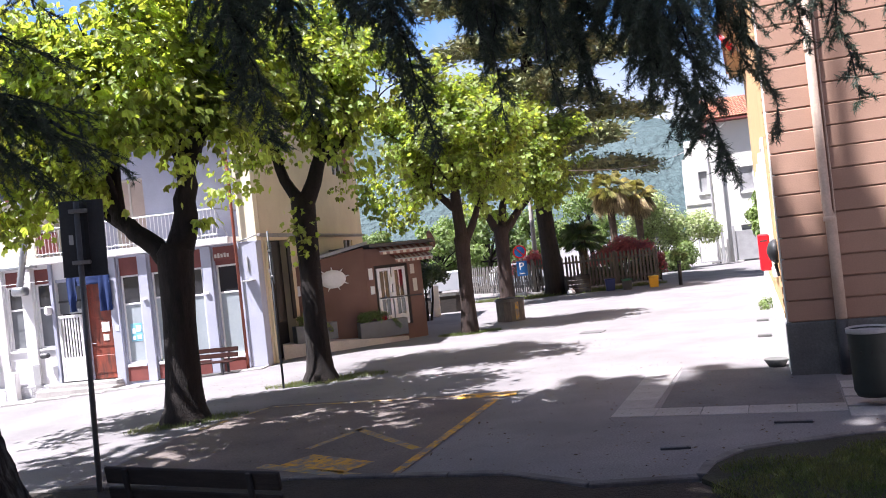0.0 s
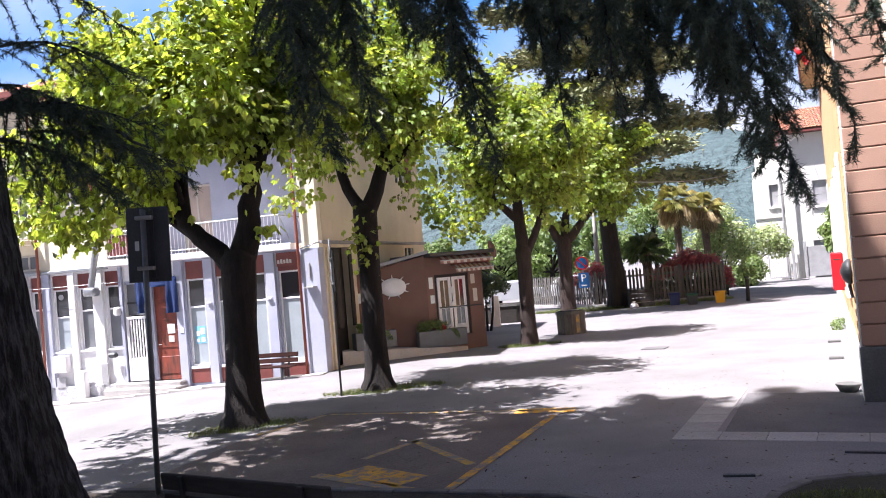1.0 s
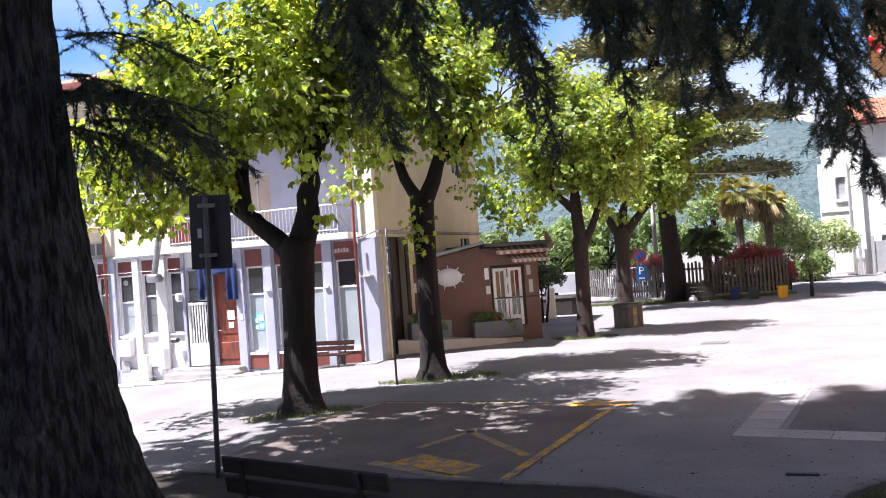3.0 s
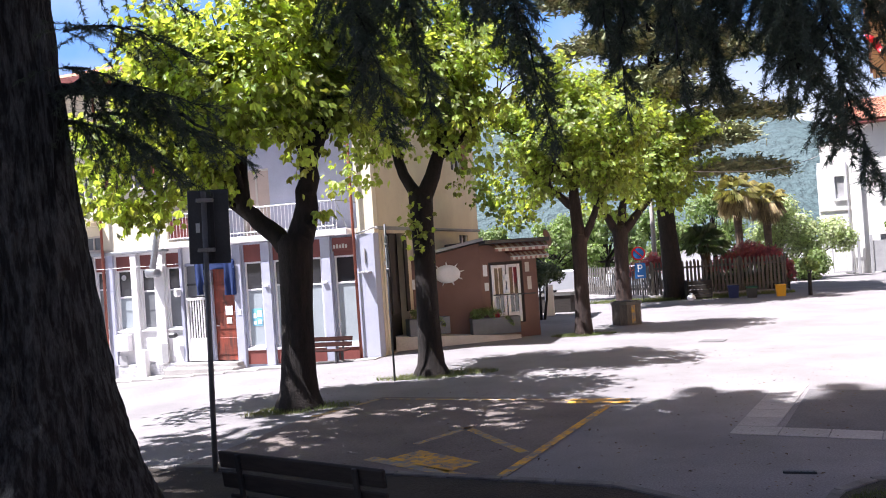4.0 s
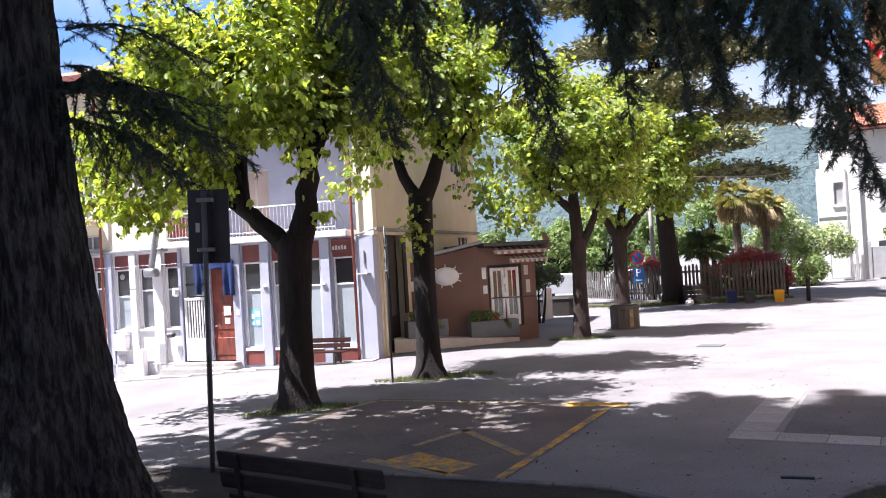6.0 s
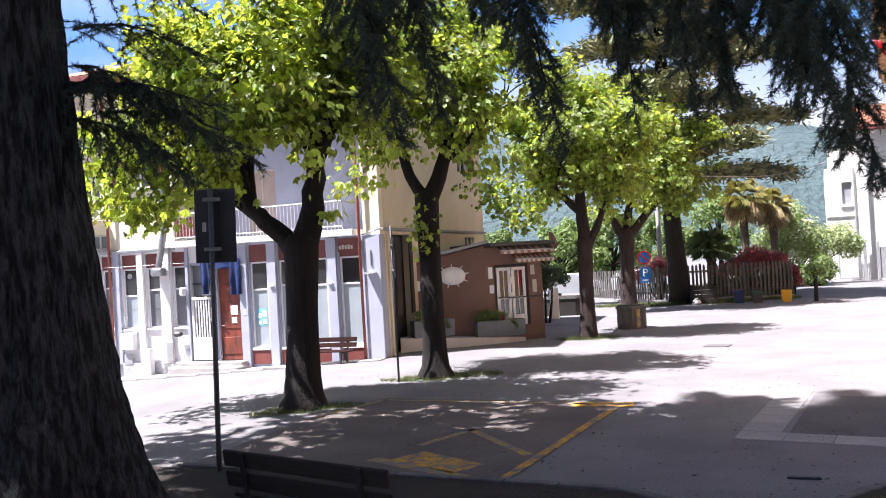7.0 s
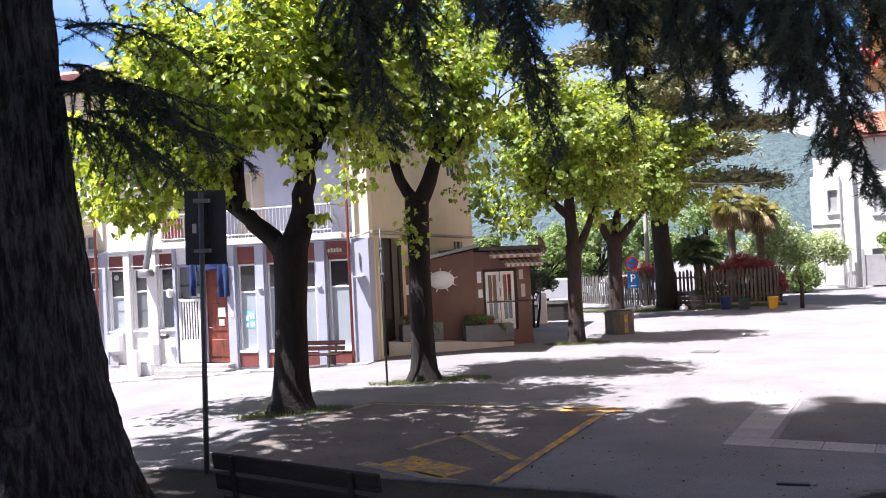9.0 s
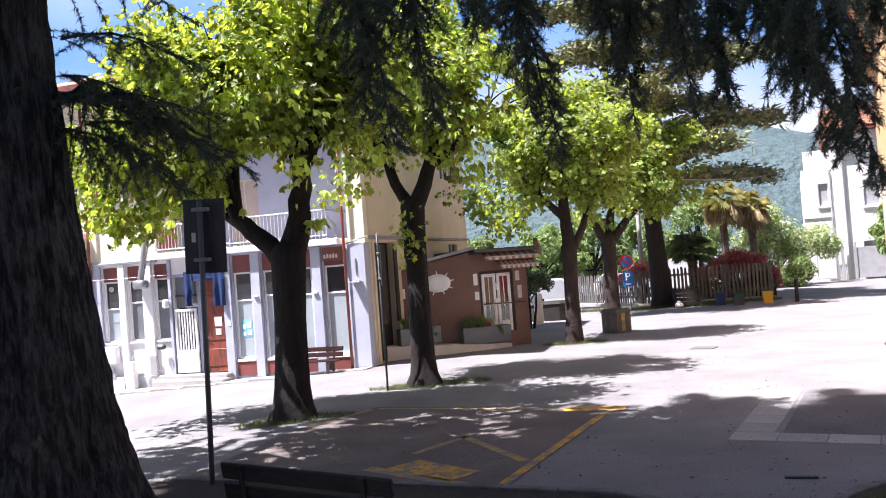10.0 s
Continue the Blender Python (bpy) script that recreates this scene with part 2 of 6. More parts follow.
RUBBER = mat("black_rubber", (0.02, 0.02, 0.02), (0.03, 0.03, 0.03), rough=0.9, scale=4, fine=30, bump=0.1)


def worn_paint(name, colour, under, share):
    """Road paint that has flaked off in part and lets the asphalt through."""
    m = mat(name, colour, tuple(c * 0.8 for c in colour), rough=0.8, scale=2, fine=40, bump=0.2, amount=0.3)
    n, l = m.node_tree.nodes, m.node_tree.links
    b = n["Principled BSDF"]
    src = b.inputs["Base Color"].links[0].from_socket
    tc, t = n.new("ShaderNodeTexCoord"), n.new("ShaderNodeTexNoise")
    t.inputs["Scale"].default_value, t.inputs["Detail"].default_value, t.inputs["Roughness"].default_value = 5.0, 9.0, 0.8
    l.new(tc.outputs["Object"], t.inputs["Vector"])
    r, mx = n.new("ShaderNodeMapRange"), n.new("ShaderNodeMix")
    r.inputs["From Min"].default_value, r.inputs["From Max"].default_value = share - 0.05, share + 0.06
    l.new(t.outputs["Fac"], r.inputs["Value"])
    mx.data_type = "RGBA"
    mx.inputs["B"].default_value = (*under, 1)
    l.new(src, mx.inputs["A"])
    l.new(r.outputs[0], mx.inputs["Factor"])
    l.new(mx.outputs["Result"], b.inputs["Base Color"])
    return m


YELLOW = worn_paint("worn_yellow_paint", (0.72, 0.37, 0.025), (0.19, 0.175, 0.16), 0.5)
YELLOWTHIN = worn_paint("faded_yellow_paint", (0.6, 0.36, 0.05), (0.2, 0.19, 0.18), 0.47)


# ---- mesh helpers ----
class Build:
    """Collects vertices and faces of one mesh."""

    def __init__(self):
        self.v, self.f = [], []

    def add(self, vs, fs):
        k = len(self.v)
        self.v.extend(tuple(p) for p in vs)
        self.f.extend(tuple(i + k for i in f) for f in fs)
        return self

    def box(self, lo, hi, bevel=0.0, m=None):
        """A box, its edges cut off by the bevel."""
        (x0, y0, z0), (x1, y1, z1) = lo, hi
        b = min(bevel, (x1 - x0) * 0.45, (y1 - y0) * 0.45, (z1 - z0) * 0.45)
        if b <= 0:
            vs = [(x, y, z) for x in (x0, x1) for y in (y0, y1) for z in (z0, z1)]
            fs = [(0, 1, 3, 2), (4, 6, 7, 5), (0, 4, 5, 1), (2, 3, 7, 6), (0, 2, 6, 4), (1, 5, 7, 3)]
        else:
            bm = bmesh.new()
            bmesh.ops.create_cube(bm, size=1)
            for q in bm.verts:
                q.co = Vector(((x0 + x1) / 2 + q.co.x * (x1 - x0), (y0 + y1) / 2 + q.co.y * (y1 - y0), (z0 + z1) / 2 + q.co.z * (z1 - z0)))
            bmesh.ops.bevel(bm, geom=bm.edges[:], offset=b, segments=1, affect="EDGES")
            bm.verts.index_update()
            vs = [q.co.copy() for q in bm.verts]
            fs = [[q.index for q in f.verts] for f in bm.faces]
            bm.free()
        if m is not None:
            vs = [m @ Vector(q) for q in vs]
        return self.add(vs, fs)

    def tube(self, pts, radii, n=8, caps=True, wobble=0.0):
        """A tube along points, with a radius at each."""
        pts = [Vector(p) for p in pts]
        vs, fs = [], []
        side = None
        for i, p in enumerate(pts):
            d = (pts[min(i + 1, len(pts) - 1)] - pts[max(i - 1, 0)]).normalized()
            if side is None:
                side = d.orthogonal().normalized()
            side = (side - d * side.dot(d)).normalized()
            up = d.cross(side)
            for k in range(n):
                a = 2 * math.pi * k / n
                r = radii[i] * (1 + (wobble * noise.noise(p * 1.7 + Vector((math.cos(a), math.sin(a), k * 0.3))) if wobble else 0))
                vs.append(p + side * (math.cos(a) * r) + up * (math.sin(a) * r))
        for i in range(len(pts) - 1):
            for k in range(n):
                fs.append((i * n + k, i * n + (k + 1) % n, (i + 1) * n + (k + 1) % n, (i + 1) * n + k))
        if caps:
            fs.append(tuple(range(n))[::-1])
            fs.append(tuple((len(pts) - 1) * n + k for k in range(n)))
        return self.add(vs, fs)

    def lathe(self, profile, n=20, at=(0, 0, 0)):
        """Turns (radius, height) pairs round the z axis."""
        vs = [(at[0] + r * math.cos(2 * math.pi * k / n), at[1] + r * math.sin(2 * math.pi * k / n), at[2] + z) for r, z in profile for k in range(n)]
        fs = [(i * n + k, i * n + (k + 1) % n, (i + 1) * n + (k + 1) % n, (i + 1) * n + k) for i in range(len(profile) - 1) for k in range(n)]
        fs += [tuple(range(n))[::-1], tuple((len(profile) - 1) * n + k for k in range(n))]
        return self.add(vs, fs)

    def prism(self, outline, z0, z1):
        """Extrudes a flat outline upwards."""
        n = len(outline)
        vs = [(x, y, z0) for x, y in outline] + [(x, y, z1) for x, y in outline]
        fs = [tuple(range(n))[::-1], tuple(range(n, 2 * n))] + [(i, (i + 1) % n, n + (i + 1) % n, n + i) for i in range(n)]
        return self.add(vs, fs)

    def mesh(self, name, material, smooth=False):
        me = bpy.data.meshes.new(name)
        me.from_pydata(self.v, [], self.f)
        me.materials.append(material)
        if smooth:
            me.polygons.foreach_set("use_smooth", [True] * len(me.polygons))
        me.update()
        return me


def part(name, b, material, parent=None, label="", smooth=False):
    ob = new(name, b.mesh(name, material, smooth))
    ob.parent = parent
    if label:
        tagged(ob, label)
    return ob


def thing(name, m, label, category, group="", kind=""):
    ob = new(name)
    ob.matrix_world = m
    ob.empty_display_size = 0.1
    return tagged(ob, label, category, group, kind)


def solid(name, b, material, m, label, category, group="", kind="", smooth=False):
    """A thing of one mesh."""
    ob = part(name, b, material, None, "", smooth)
    ob.matrix_world = m
    return tagged(ob, label, category, group, kind)


def flat_pieces(centres, dirs, normals, sizes, template, faces):
    """Many small leaves: a template, placed by its centre, direction, normal and size."""
    c, d, n = (np.asarray(a, float) for a in (centres, dirs, normals))
    d /= np.linalg.norm(d, axis=1, keepdims=True) + 1e-9
    s = np.cross(d, n)
    s /= np.linalg.norm(s, axis=1, keepdims=True) + 1e-9
    n = np.cross(s, d)
    t = np.asarray(template, float)
    z = np.asarray(sizes, float)[:, None, None]
    v = c[:, None, :] + z * (t[None, :, 0, None] * s[:, None, :] + t[None, :, 1, None] * d[:, None, :] + t[None, :, 2, None] * n[:, None, :])
    k = len(t)
    b = Build()
    b.v = v.reshape(-1, 3).tolist()
    f = np.asarray(faces)
    b.f = (np.arange(len(c))[:, None, None] * k + f[None]).reshape(-1, f.shape[1]).tolist()
    return b


LOBED = [(0, 0, 0), (-0.42, 0.22, 0.06), (-0.5, 0.62, -0.02), (-0.2, 0.66, 0.05), (0, 1.0, -0.1), (0.2, 0.66, 0.05), (0.5, 0.62, -0.02), (0.42, 0.22, 0.06)]
LOBED_F = [(0, 2, 1), (0, 3, 2), (0, 4, 3), (0, 5, 4), (0, 6, 5), (0, 7, 6)]
OVAL = [(0, 0, 0), (-0.3, 0.5, 0.05), (0, 1, -0.05), (0.3, 0.5, 0.05)]
OVAL_F = [(0, 2, 1), (0, 3, 2)]
SLIVER = [(-0.5, 0, 0), (0.5, 0, 0), (0, 1, 0)]


def ground_z(x, y):
    """The street falls gently to the west."""
    return -0.05 * max(0.0, min(-5.3 - x, 30.0)) if y > 13 else -0.05 * max(0.0, min(-5.3 - x, 30.0)) * max(0.0, (y - 9) / 4)


# ---- ground ----
def ground_sheet():
    xs = [-3000, -900, -300, -120, -60] + [-36 + 1.5 * i for i in range(57)] + [60, 120, 300, 900, 3000]
    ys = [-3000, -900, -300, -100, -40] + [-12 + 1.5 * i for i in range(55)] + [90, 150, 300, 900, 3000]
    b = Build()
    vs = [(x, y, ground_z(x, y) + 0.003 * noise.noise(Vector((x * 0.4, y * 0.4, 0)))) for y in ys for x in xs]
    n = len(xs)
    b.add(vs, [(j * n + i, j * n + i + 1, (j + 1) * n + i + 1, (j + 1) * n + i) for j in range(len(ys) - 1) for i in range(n - 1)])
    return solid("ground", b, ASPHALT, pose(0, 0, 0), "worn grey asphalt square, cracked and patched", "ground", kind="structure")


ground_sheet()


def strip(b, p, q, w, z=0.0042, h=0.0012):
    """A painted stripe from p to q."""
    p, q = Vector((*p, 0)), Vector((*q, 0))
    d = (q - p).normalized()
    s = Vector((-d.y, d.x, 0)) * w / 2
    o = [p - s, q - s, q + s, p + s]
    b.prism([(a.x, a.y) for a in o], z, z + h)


def marking(pts, w, material, label):
    b = Build()
    for p, q in zip(pts, pts[1:]):
        strip(b, p, q, w, 0.0105)
    solid("road_marking", b, material, pose(0, 0, 0), label, "road marking", "yellow bay lines on the asphalt", "structure")


# sheet over the bays: reddish asphalt with some tree shade in its colour
solid("parking_bay", Build().prism([(-0.86, 9.62), (0.62, 14.0), (1.05, 14.5), (-1.2, 15.3), (-3.5, 16.0), (-4.5, 14.1), (-5.2, 10.85), (-2.07, 10.06)], -0.02, 0.0065), BAYASPHALT, pose(0, 0, 0),
      "worn reddish brown asphalt of the parking bays, darkened to deepen the tree shade", "parking bay", kind="structure")

marking([(-0.98, 9.45), (0.62, 14.05)], 0.13, YELLOW, "worn yellow painted bay line on asphalt")
marking([(0.0, 14.62), (1.0, 14.42)], 0.42, YELLOW, "worn yellow painted corner patch on asphalt")
marking([(-2.65, 11.0), (-0.98, 9.7)], 0.2, YELLOWTHIN, "faded yellow painted front line of a bay")
marking([(-2.15, 11.75), (-1.46, 12.8)], 0.12, YELLOWTHIN, "faded yellow painted bay line on asphalt")
marking([(-1.55, 12.75), (-0.6, 11.0)], 0.14, YELLOWTHIN, "faded yellow cross line of a bay")
marking([(-4.4, 14.15), (-3.55, 15.7)], 0.12, YELLOWTHIN, "faded yellow painted bay line on asphalt")
marking([(-3.45, 15.75), (0.3, 14.62)], 0.09, YELLOWTHIN, "faint far line of the bays on asphalt")
marking([(-2.2, 11.15), (-1.3, 10.35)], 0.55, YELLOW, "broad worn yellow painted patch on asphalt")

# paved bands before the rusticated building: slabs of concrete in an asphalt field
SLAB_M = pose(2.05, 11.66, 0, 0, 0, -22)
paving = thing("pavement_band", SLAB_M, "light concrete slab bands let into the asphalt beside the brown building", "paving", kind="structure")
slab_mesh = Build().box((0.004, 0.004, -0.05), (0.596, 0.516, 0.0), 0.006).mesh("slab", PAVING)


def slab(x, y, sx=1.0, sy=1.0, z=0.011):
    o = new("slab", slab_mesh)
    o.parent = paving
    o.matrix_local = pose(x, y, z) @ Matrix.Diagonal((sx, sy, 1, 1))


part("asphalt_patch", Build().prism([(0.62, 0.54), (2.98, 0.54), (2.98, 3.6), (0.58, 3.6)], -0.01, 0.006), DARKASPHALT, paving, "darker asphalt repair inside the slab bands")
slab(0, 0)
for i in range(6):
    slab(0, 0.52 + 0.6 * i, 0.87, 1.15)
for i in range(1, 5):
    slab(0.6 * i, 0)
for i in range(3):
    for j in range(4):
        slab(3.0 + 0.62 * i, -0.3 + 0.62 * j)


# planting beds by the camera, held by kerb stones
def bed(name, outline, material, label, height=0.06):
    b = Build()
    b.prism(outline, -0.05, height)
    return solid(name, b, material, pose(0, 0, 0), label, "planting bed", kind="structure")


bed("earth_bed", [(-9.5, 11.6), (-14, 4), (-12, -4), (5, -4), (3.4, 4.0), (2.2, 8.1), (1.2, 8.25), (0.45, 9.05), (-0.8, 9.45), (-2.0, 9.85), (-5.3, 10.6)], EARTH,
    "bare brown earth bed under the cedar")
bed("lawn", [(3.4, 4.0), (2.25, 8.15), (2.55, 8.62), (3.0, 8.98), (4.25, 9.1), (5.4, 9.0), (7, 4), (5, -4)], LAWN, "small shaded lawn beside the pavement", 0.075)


def kerb_line(pts, label, w=0.13, h=0.075, piece=0.8):
    holder = thing("kerb", pose(0, 0, 0), label, "kerb", kind="structure")
    base = Build().box((0, -w / 2, -0.1), (1, w / 2, h), 0.012).mesh("kerb_stone", KERB)
    for p, q in zip(pts, pts[1:]):
        p, q = Vector((*p, 0)), Vector((*q, 0))
        n = max(1, round((q - p).length / piece))
        d = (q - p) / n
        for i in range(n):
            a = p + d * i
            o = new("kerb_stone", base)
            o.parent = holder
            o.matrix_local = Matrix.Translation((a.x, a.y, ground_z(a.x, a.y))) @ pose(0, 0, 0, 0, 0, math.degrees(math.atan2(d.y, d.x))) @ Matrix.Diagonal((d.length - 0.008, 1, 1, 1))
    return holder


kerb_line([(-9.5, 11.75), (-5.28, 10.75), (-2.07, 9.98), (-0.8, 9.58), (0.41, 9.2), (1.2, 8.42), (2.26, 8.26)], "weathered stone kerb round the earth bed")
kerb_line([(2.3, 8.3), (2.52, 8.72), (2.95, 9.08), (4.25, 9.25), (5.4, 9.15)], "curved stone kerb round the small lawn")


def grass(name, spots, count, label, tall=0.09, seed=1):
    """Blades of grass in round spots (x, y, radius)."""
    rng = np.random.default_rng(seed)
    area = np.array([r * r for _, _, r in spots])
    pick = rng.choice(len(spots), count, p=area / area.sum())
    a, r = rng.uniform(0, 6.283, count), np.sqrt(rng.uniform(0, 1, count))
    s = np.array(spots)[pick]
    c = np.stack([s[:, 0] + np.cos(a) * r * s[:, 2], s[:, 1] + np.sin(a) * r * s[:, 2] * 0.6, np.full(count, 0.0)], 1)
    c[:, 2] = [ground_z(x, y) for x, y in c[:, :2]]
    d = np.stack([rng.normal(0, 0.5, count), rng.normal(0, 0.5, count), np.ones(count)], 1)
    nn = rng.normal(size=(count, 3))
    b = flat_pieces(c, d, nn, rng.uniform(0.5, 1.2, count) * tall, [(-0.09, 0, 0), (0.09, 0, 0), (0.1, 0.6, 0.05), (0.2, 1, 0.2)], [(0, 1, 2), (0, 2, 3)])
    return solid(name, b, BLADE, pose(0, 0, 0), label, "grass", kind="stuff")


grass("grass", [(-4.9, 15.0, 0.75), (-5.4, 14.75, 0.45), (-4.3, 15.3, 0.5)], 1300, "tufts of grass round a tree foot", seed=2)
grass("grass", [(-3.0, 18.5, 0.8), (-3.7, 18.4, 0.5), (-2.2, 18.9, 0.7)], 1900, "sunlit grass and weeds round a tree foot", seed=3)
grass("grass", [(0.4, 25.8, 0.7), (0.0, 25.8, 0.4), (1.1, 26, 0.45)], 1800, "tufts of grass round a tree foot", seed=4)
grass("grass", [(4.0, 40.0, 1.5), (7.0, 40.1, 1.8), (9.5, 40.4, 1.0), (2.4, 40.6, 1.2)], 6000, "weedy verge along the wooden fence", 0.16, seed=5)
lawn_grass = grass("lawn_grass", [(3.2, 7.6, 1.0), (4.2, 7.8, 1.2), (4.4, 8.3, 0.8), (3.0, 8.3, 0.5)], 12000, "short shaded grass of the small lawn", 0.07, seed=6)
lawn_grass.location.z = 0.07


rng_l = np.random.default_rng(44)
nl = 1600
lc = np.stack([rng_l.uniform(-7, 5.5, nl), 8.5 + 12 * rng_l.uniform(0, 1, nl) ** 1.6, np.full(nl, 0.012)], 1)
lc[:, 2] += [ground_z(a, c) for a, c in lc[:, :2]]
solid("leaf_litter", flat_pieces(lc, rng_l.normal(size=(nl, 3)) * np.array([1, 1, 0.12]), rng_l.normal(size=(nl, 3)) * 0.15 + np.array([0, 0, 1]), rng_l.uniform(0.02, 0.065, nl), OVAL, OVAL_F),
      LITTER, pose(0, 0, 0), "dry brown leaf litter scattered on the asphalt", "litter", kind="stuff")


# ---- house with the shop front ----
HOUSE = pose(-5.26, 23.01, 0, 0, 0, -10)
house = thing("house", HOUSE, "two-storey beige and lavender house with an old shop front", "house")


def wall_cells(b, s0, s1, z0, z1, y0, y1, holes):
    """A wall from s0 to s1 with rectangular holes (s0, s1, z0, z1) through it, as one closed skin."""
    ss = sorted({s0, s1, *[min(max(h[i], s0), s1) for h in holes for i in (0, 1)]})
    zs = sorted({z0, z1, *[min(max(h[i], z0), z1) for h in holes for i in (2, 3)]})
    nz = len(zs)
    full = {(i, k) for i in range(len(ss) - 1) for k in range(nz - 1)
            if not any(h[0] < (ss[i] + ss[i + 1]) / 2 < h[1] and h[2] < (zs[k] + zs[k + 1]) / 2 < h[3] for h in holes)}
    vs = [(s, y, z) for y in (y0, y1) for s in ss for z in zs]
    back = len(ss) * nz
    fs = []
    for i, k in sorted(full):
        a, c, d, e = i * nz + k, (i + 1) * nz + k, (i + 1) * nz + k + 1, i * nz + k + 1
        fs += [(a, c, d, e), (back + e, back + d, back + c, back + a)]
        for near, p, q in (((i, k - 1), a, c), ((i + 1, k), c, d), ((i, k + 1), d, e), ((i - 1, k), e, a)):
            if near not in full:
                fs.append((q, p, back + p, back + q))
    used = sorted({v for f in fs for v in f})
    at = {v: n for n, v in enumerate(used)}
    b.add([vs[v] for v in used], [tuple(at[v] for v in f) for f in fs])


LEFT_W = [(-9.95, -9.45), (-9.07, -8.68), (-8.32, -7.76), (-7.45, -6.93), (-6.52, -6.02)]
RIGHT_W = [(-3.87, -3.3), (-2.92, -2.2), (-2.05, -1.4), (-1.0, -0.33)]
front_holes = [(a, c, 1.05, 3.3) for a, c in LEFT_W] + [(a, c, 0.3, 3.36) for a, c in RIGHT_W] + [(-5.88, -4.12, 0.0, 2.95)]
b = Build()
wall_cells(b, -14, -3.95, -0.9, 3.42, 0.0, 0.28, front_holes)
part("shop_front_wall", b, WHITE, house, "white painted ground floor wall")
b = Build()
wall_cells(b, -3.95, 0.28, -0.9, 3.42, 0.0, 0.28, front_holes)
part("shop_front_wall", b, LAVENDER, house, "lavender painted ground floor wall")

# rough plinth with a step to the door
b = Build()
b.box((-9.2, -0.1, -0.9), (-6.0, -0.004, 0.02), 0.02)
part("rough_plinth", b, ROUGHCAST, house, "rough grey cast plinth")
b = Build()
b.box((-6.3, -0.75, -0.6), (-3.95, -0.11, -0.08), 0.03).box((-6.1, -0.45, -0.5), (-4.0, -0.104, 0.03), 0.02)
part("door_step", b, CONCRETE, house, "pale concrete door step")

# pilasters, proud of the wall
for s0, s1, material in ((-0.22, 0.284, LAVENDER), (-1.33, -1.06, LAVENDER), (-2.18, -2.07, LAVENDER), (-3.24, -2.97, LAVENDER), (-4.18, -3.92, LAVENDER), (-6.0, -5.9, LAVENDER),
                         (-6.9, -6.56, WHITE), (-7.72, -7.5, WHITE), (-8.62, -8.36, LAVENDER), (-9.42, -9.12, WHITE)):
    part("pilaster", Build().box((s0, -0.1, -0.6), (s1, -0.003, 3.4), 0.008), material, house)


def shop_window(s0, s1, z0, z1, split, lower, panel):
    """A window: frame, dark upper pane, pale lower pane, red panel above and below."""
    w = new("window")
    w.parent = house
    f = Build()
    t = 0.05
    y0, y1 = 0.06, 0.13
    for lo, hi in (((s0, y0, z0), (s0 + t, y1, z1)), ((s1 - t, y0, z0), (s1, y1, z1)), ((s0 + t, y0, z0), (s1 - t, y1, z0 + t)), ((s0 + t, y0, z1 - t), (s1 - t, y1, z1)),
                   ((s0 + t, y0, split - 0.025), (s1 - t, y1, split + 0.025))):
        f.box(lo, hi, 0.006)
    part("window_frame", f, WHITE, w)
    part("pane", Build().box((s0 + t, 0.09, split + 0.025), (s1 - t, 0.1, z1 - t)), PANE, w, "dark glass pane")
    part("pane", Build().box((s0 + t, 0.09, z0 + t), (s1 - t, 0.1, split - 0.025)), lower, w, "pale frosted pane")
    if panel:
        part("panel", Build().box((s0, 0.03, z1), (s1, 0.12, panel), 0.01), OXBLOOD, w, "dark red panel over the window")
    return w


for i, (a, c) in enumerate(LEFT_W):
    shop_window(a, c, 1.05, 2.88, (2.3, 2.32, 2.05, 2.2, 2.2)[i], (BLIND, BLIND, FROST, BLIND, BLIND)[i], 3.3)
    part("window_sill", Build().box((a - 0.04, -0.06, 0.99), (c + 0.04, -0.004, 1.046), 0.01), WHITE, house)
for i, (a, c) in enumerate(RIGHT_W):
    shop_window(a, c, 0.38, 2.86, (2.05, 2.15, 2.1, 2.1)[i], FROST, 3.36)
    part("base_panel", Build().box((a - 0.02, -0.02, -0.1), (c + 0.02, -0.004, 0.3), 0.01), OXBLOOD, house, "dark red base panel")
    part("window_sill", Build().box((a, -0.05, 0.3), (c, 0.058, 0.378), 0.01), WHITE, house)
# slanting red awning fragment in the last bay
part("faded_sign_panel", Build().box((-1.0, -0.05, 2.98), (-0.31, -0.004, 3.36), 0.01), OXBLOOD, house, "dark red panel with worn pale marks")
b = Build()
for i in range(5):
    b.box((-0.96 + 0.09 * i, -0.062, 3.06), (-0.9 + 0.09 * i, -0.0505, 3.16 + 0.02 * (i % 2)))
part("worn_mark", b, AWNING, house)

# doorway: orange leaf, white barred gate, transom
door = new("door")
door.parent = house
part("door_frame", Build().box((-5.88, 0.02, 2.86), (-4.12, 0.2, 2.95), 0.01).box((-5.12, 0.02, 0.03), (-5.0, 0.2, 2.86), 0.01).box((-4.2, 0.02, 0.03), (-4.12, 0.2, 2.86), 0.01), LAVENDER, door)
b = Build().box((-5.0, 0.12, 0.03), (-4.2, 0.18, 2.86), 0.01)
for z in (0.2, 0.95, 1.75, 2.35):
    b.box((-4.9, 0.1, z), (-4.3, 0.121, z + 0.5), 0.02)
part("door_leaf", b, ORANGEDOOR, door, "orange red weathered wooden door leaf")
part("door_handle", Build().tube([(-4.92, 0.1, 1.05), (-4.92, 0.05, 1.05), (-4.82, 0.05, 1.05)], [0.012] * 3, 6), STEEL, door)
part("letter_plate", Build().box((-4.62, 0.085, 1.35), (-4.38, 0.099, 1.62), 0.004), PAPER, door, "white notice on the door")
part("letter_plate", Build().box((-4.6, 0.085, 1.1), (-4.42, 0.099, 1.28), 0.004), AWNING, door)
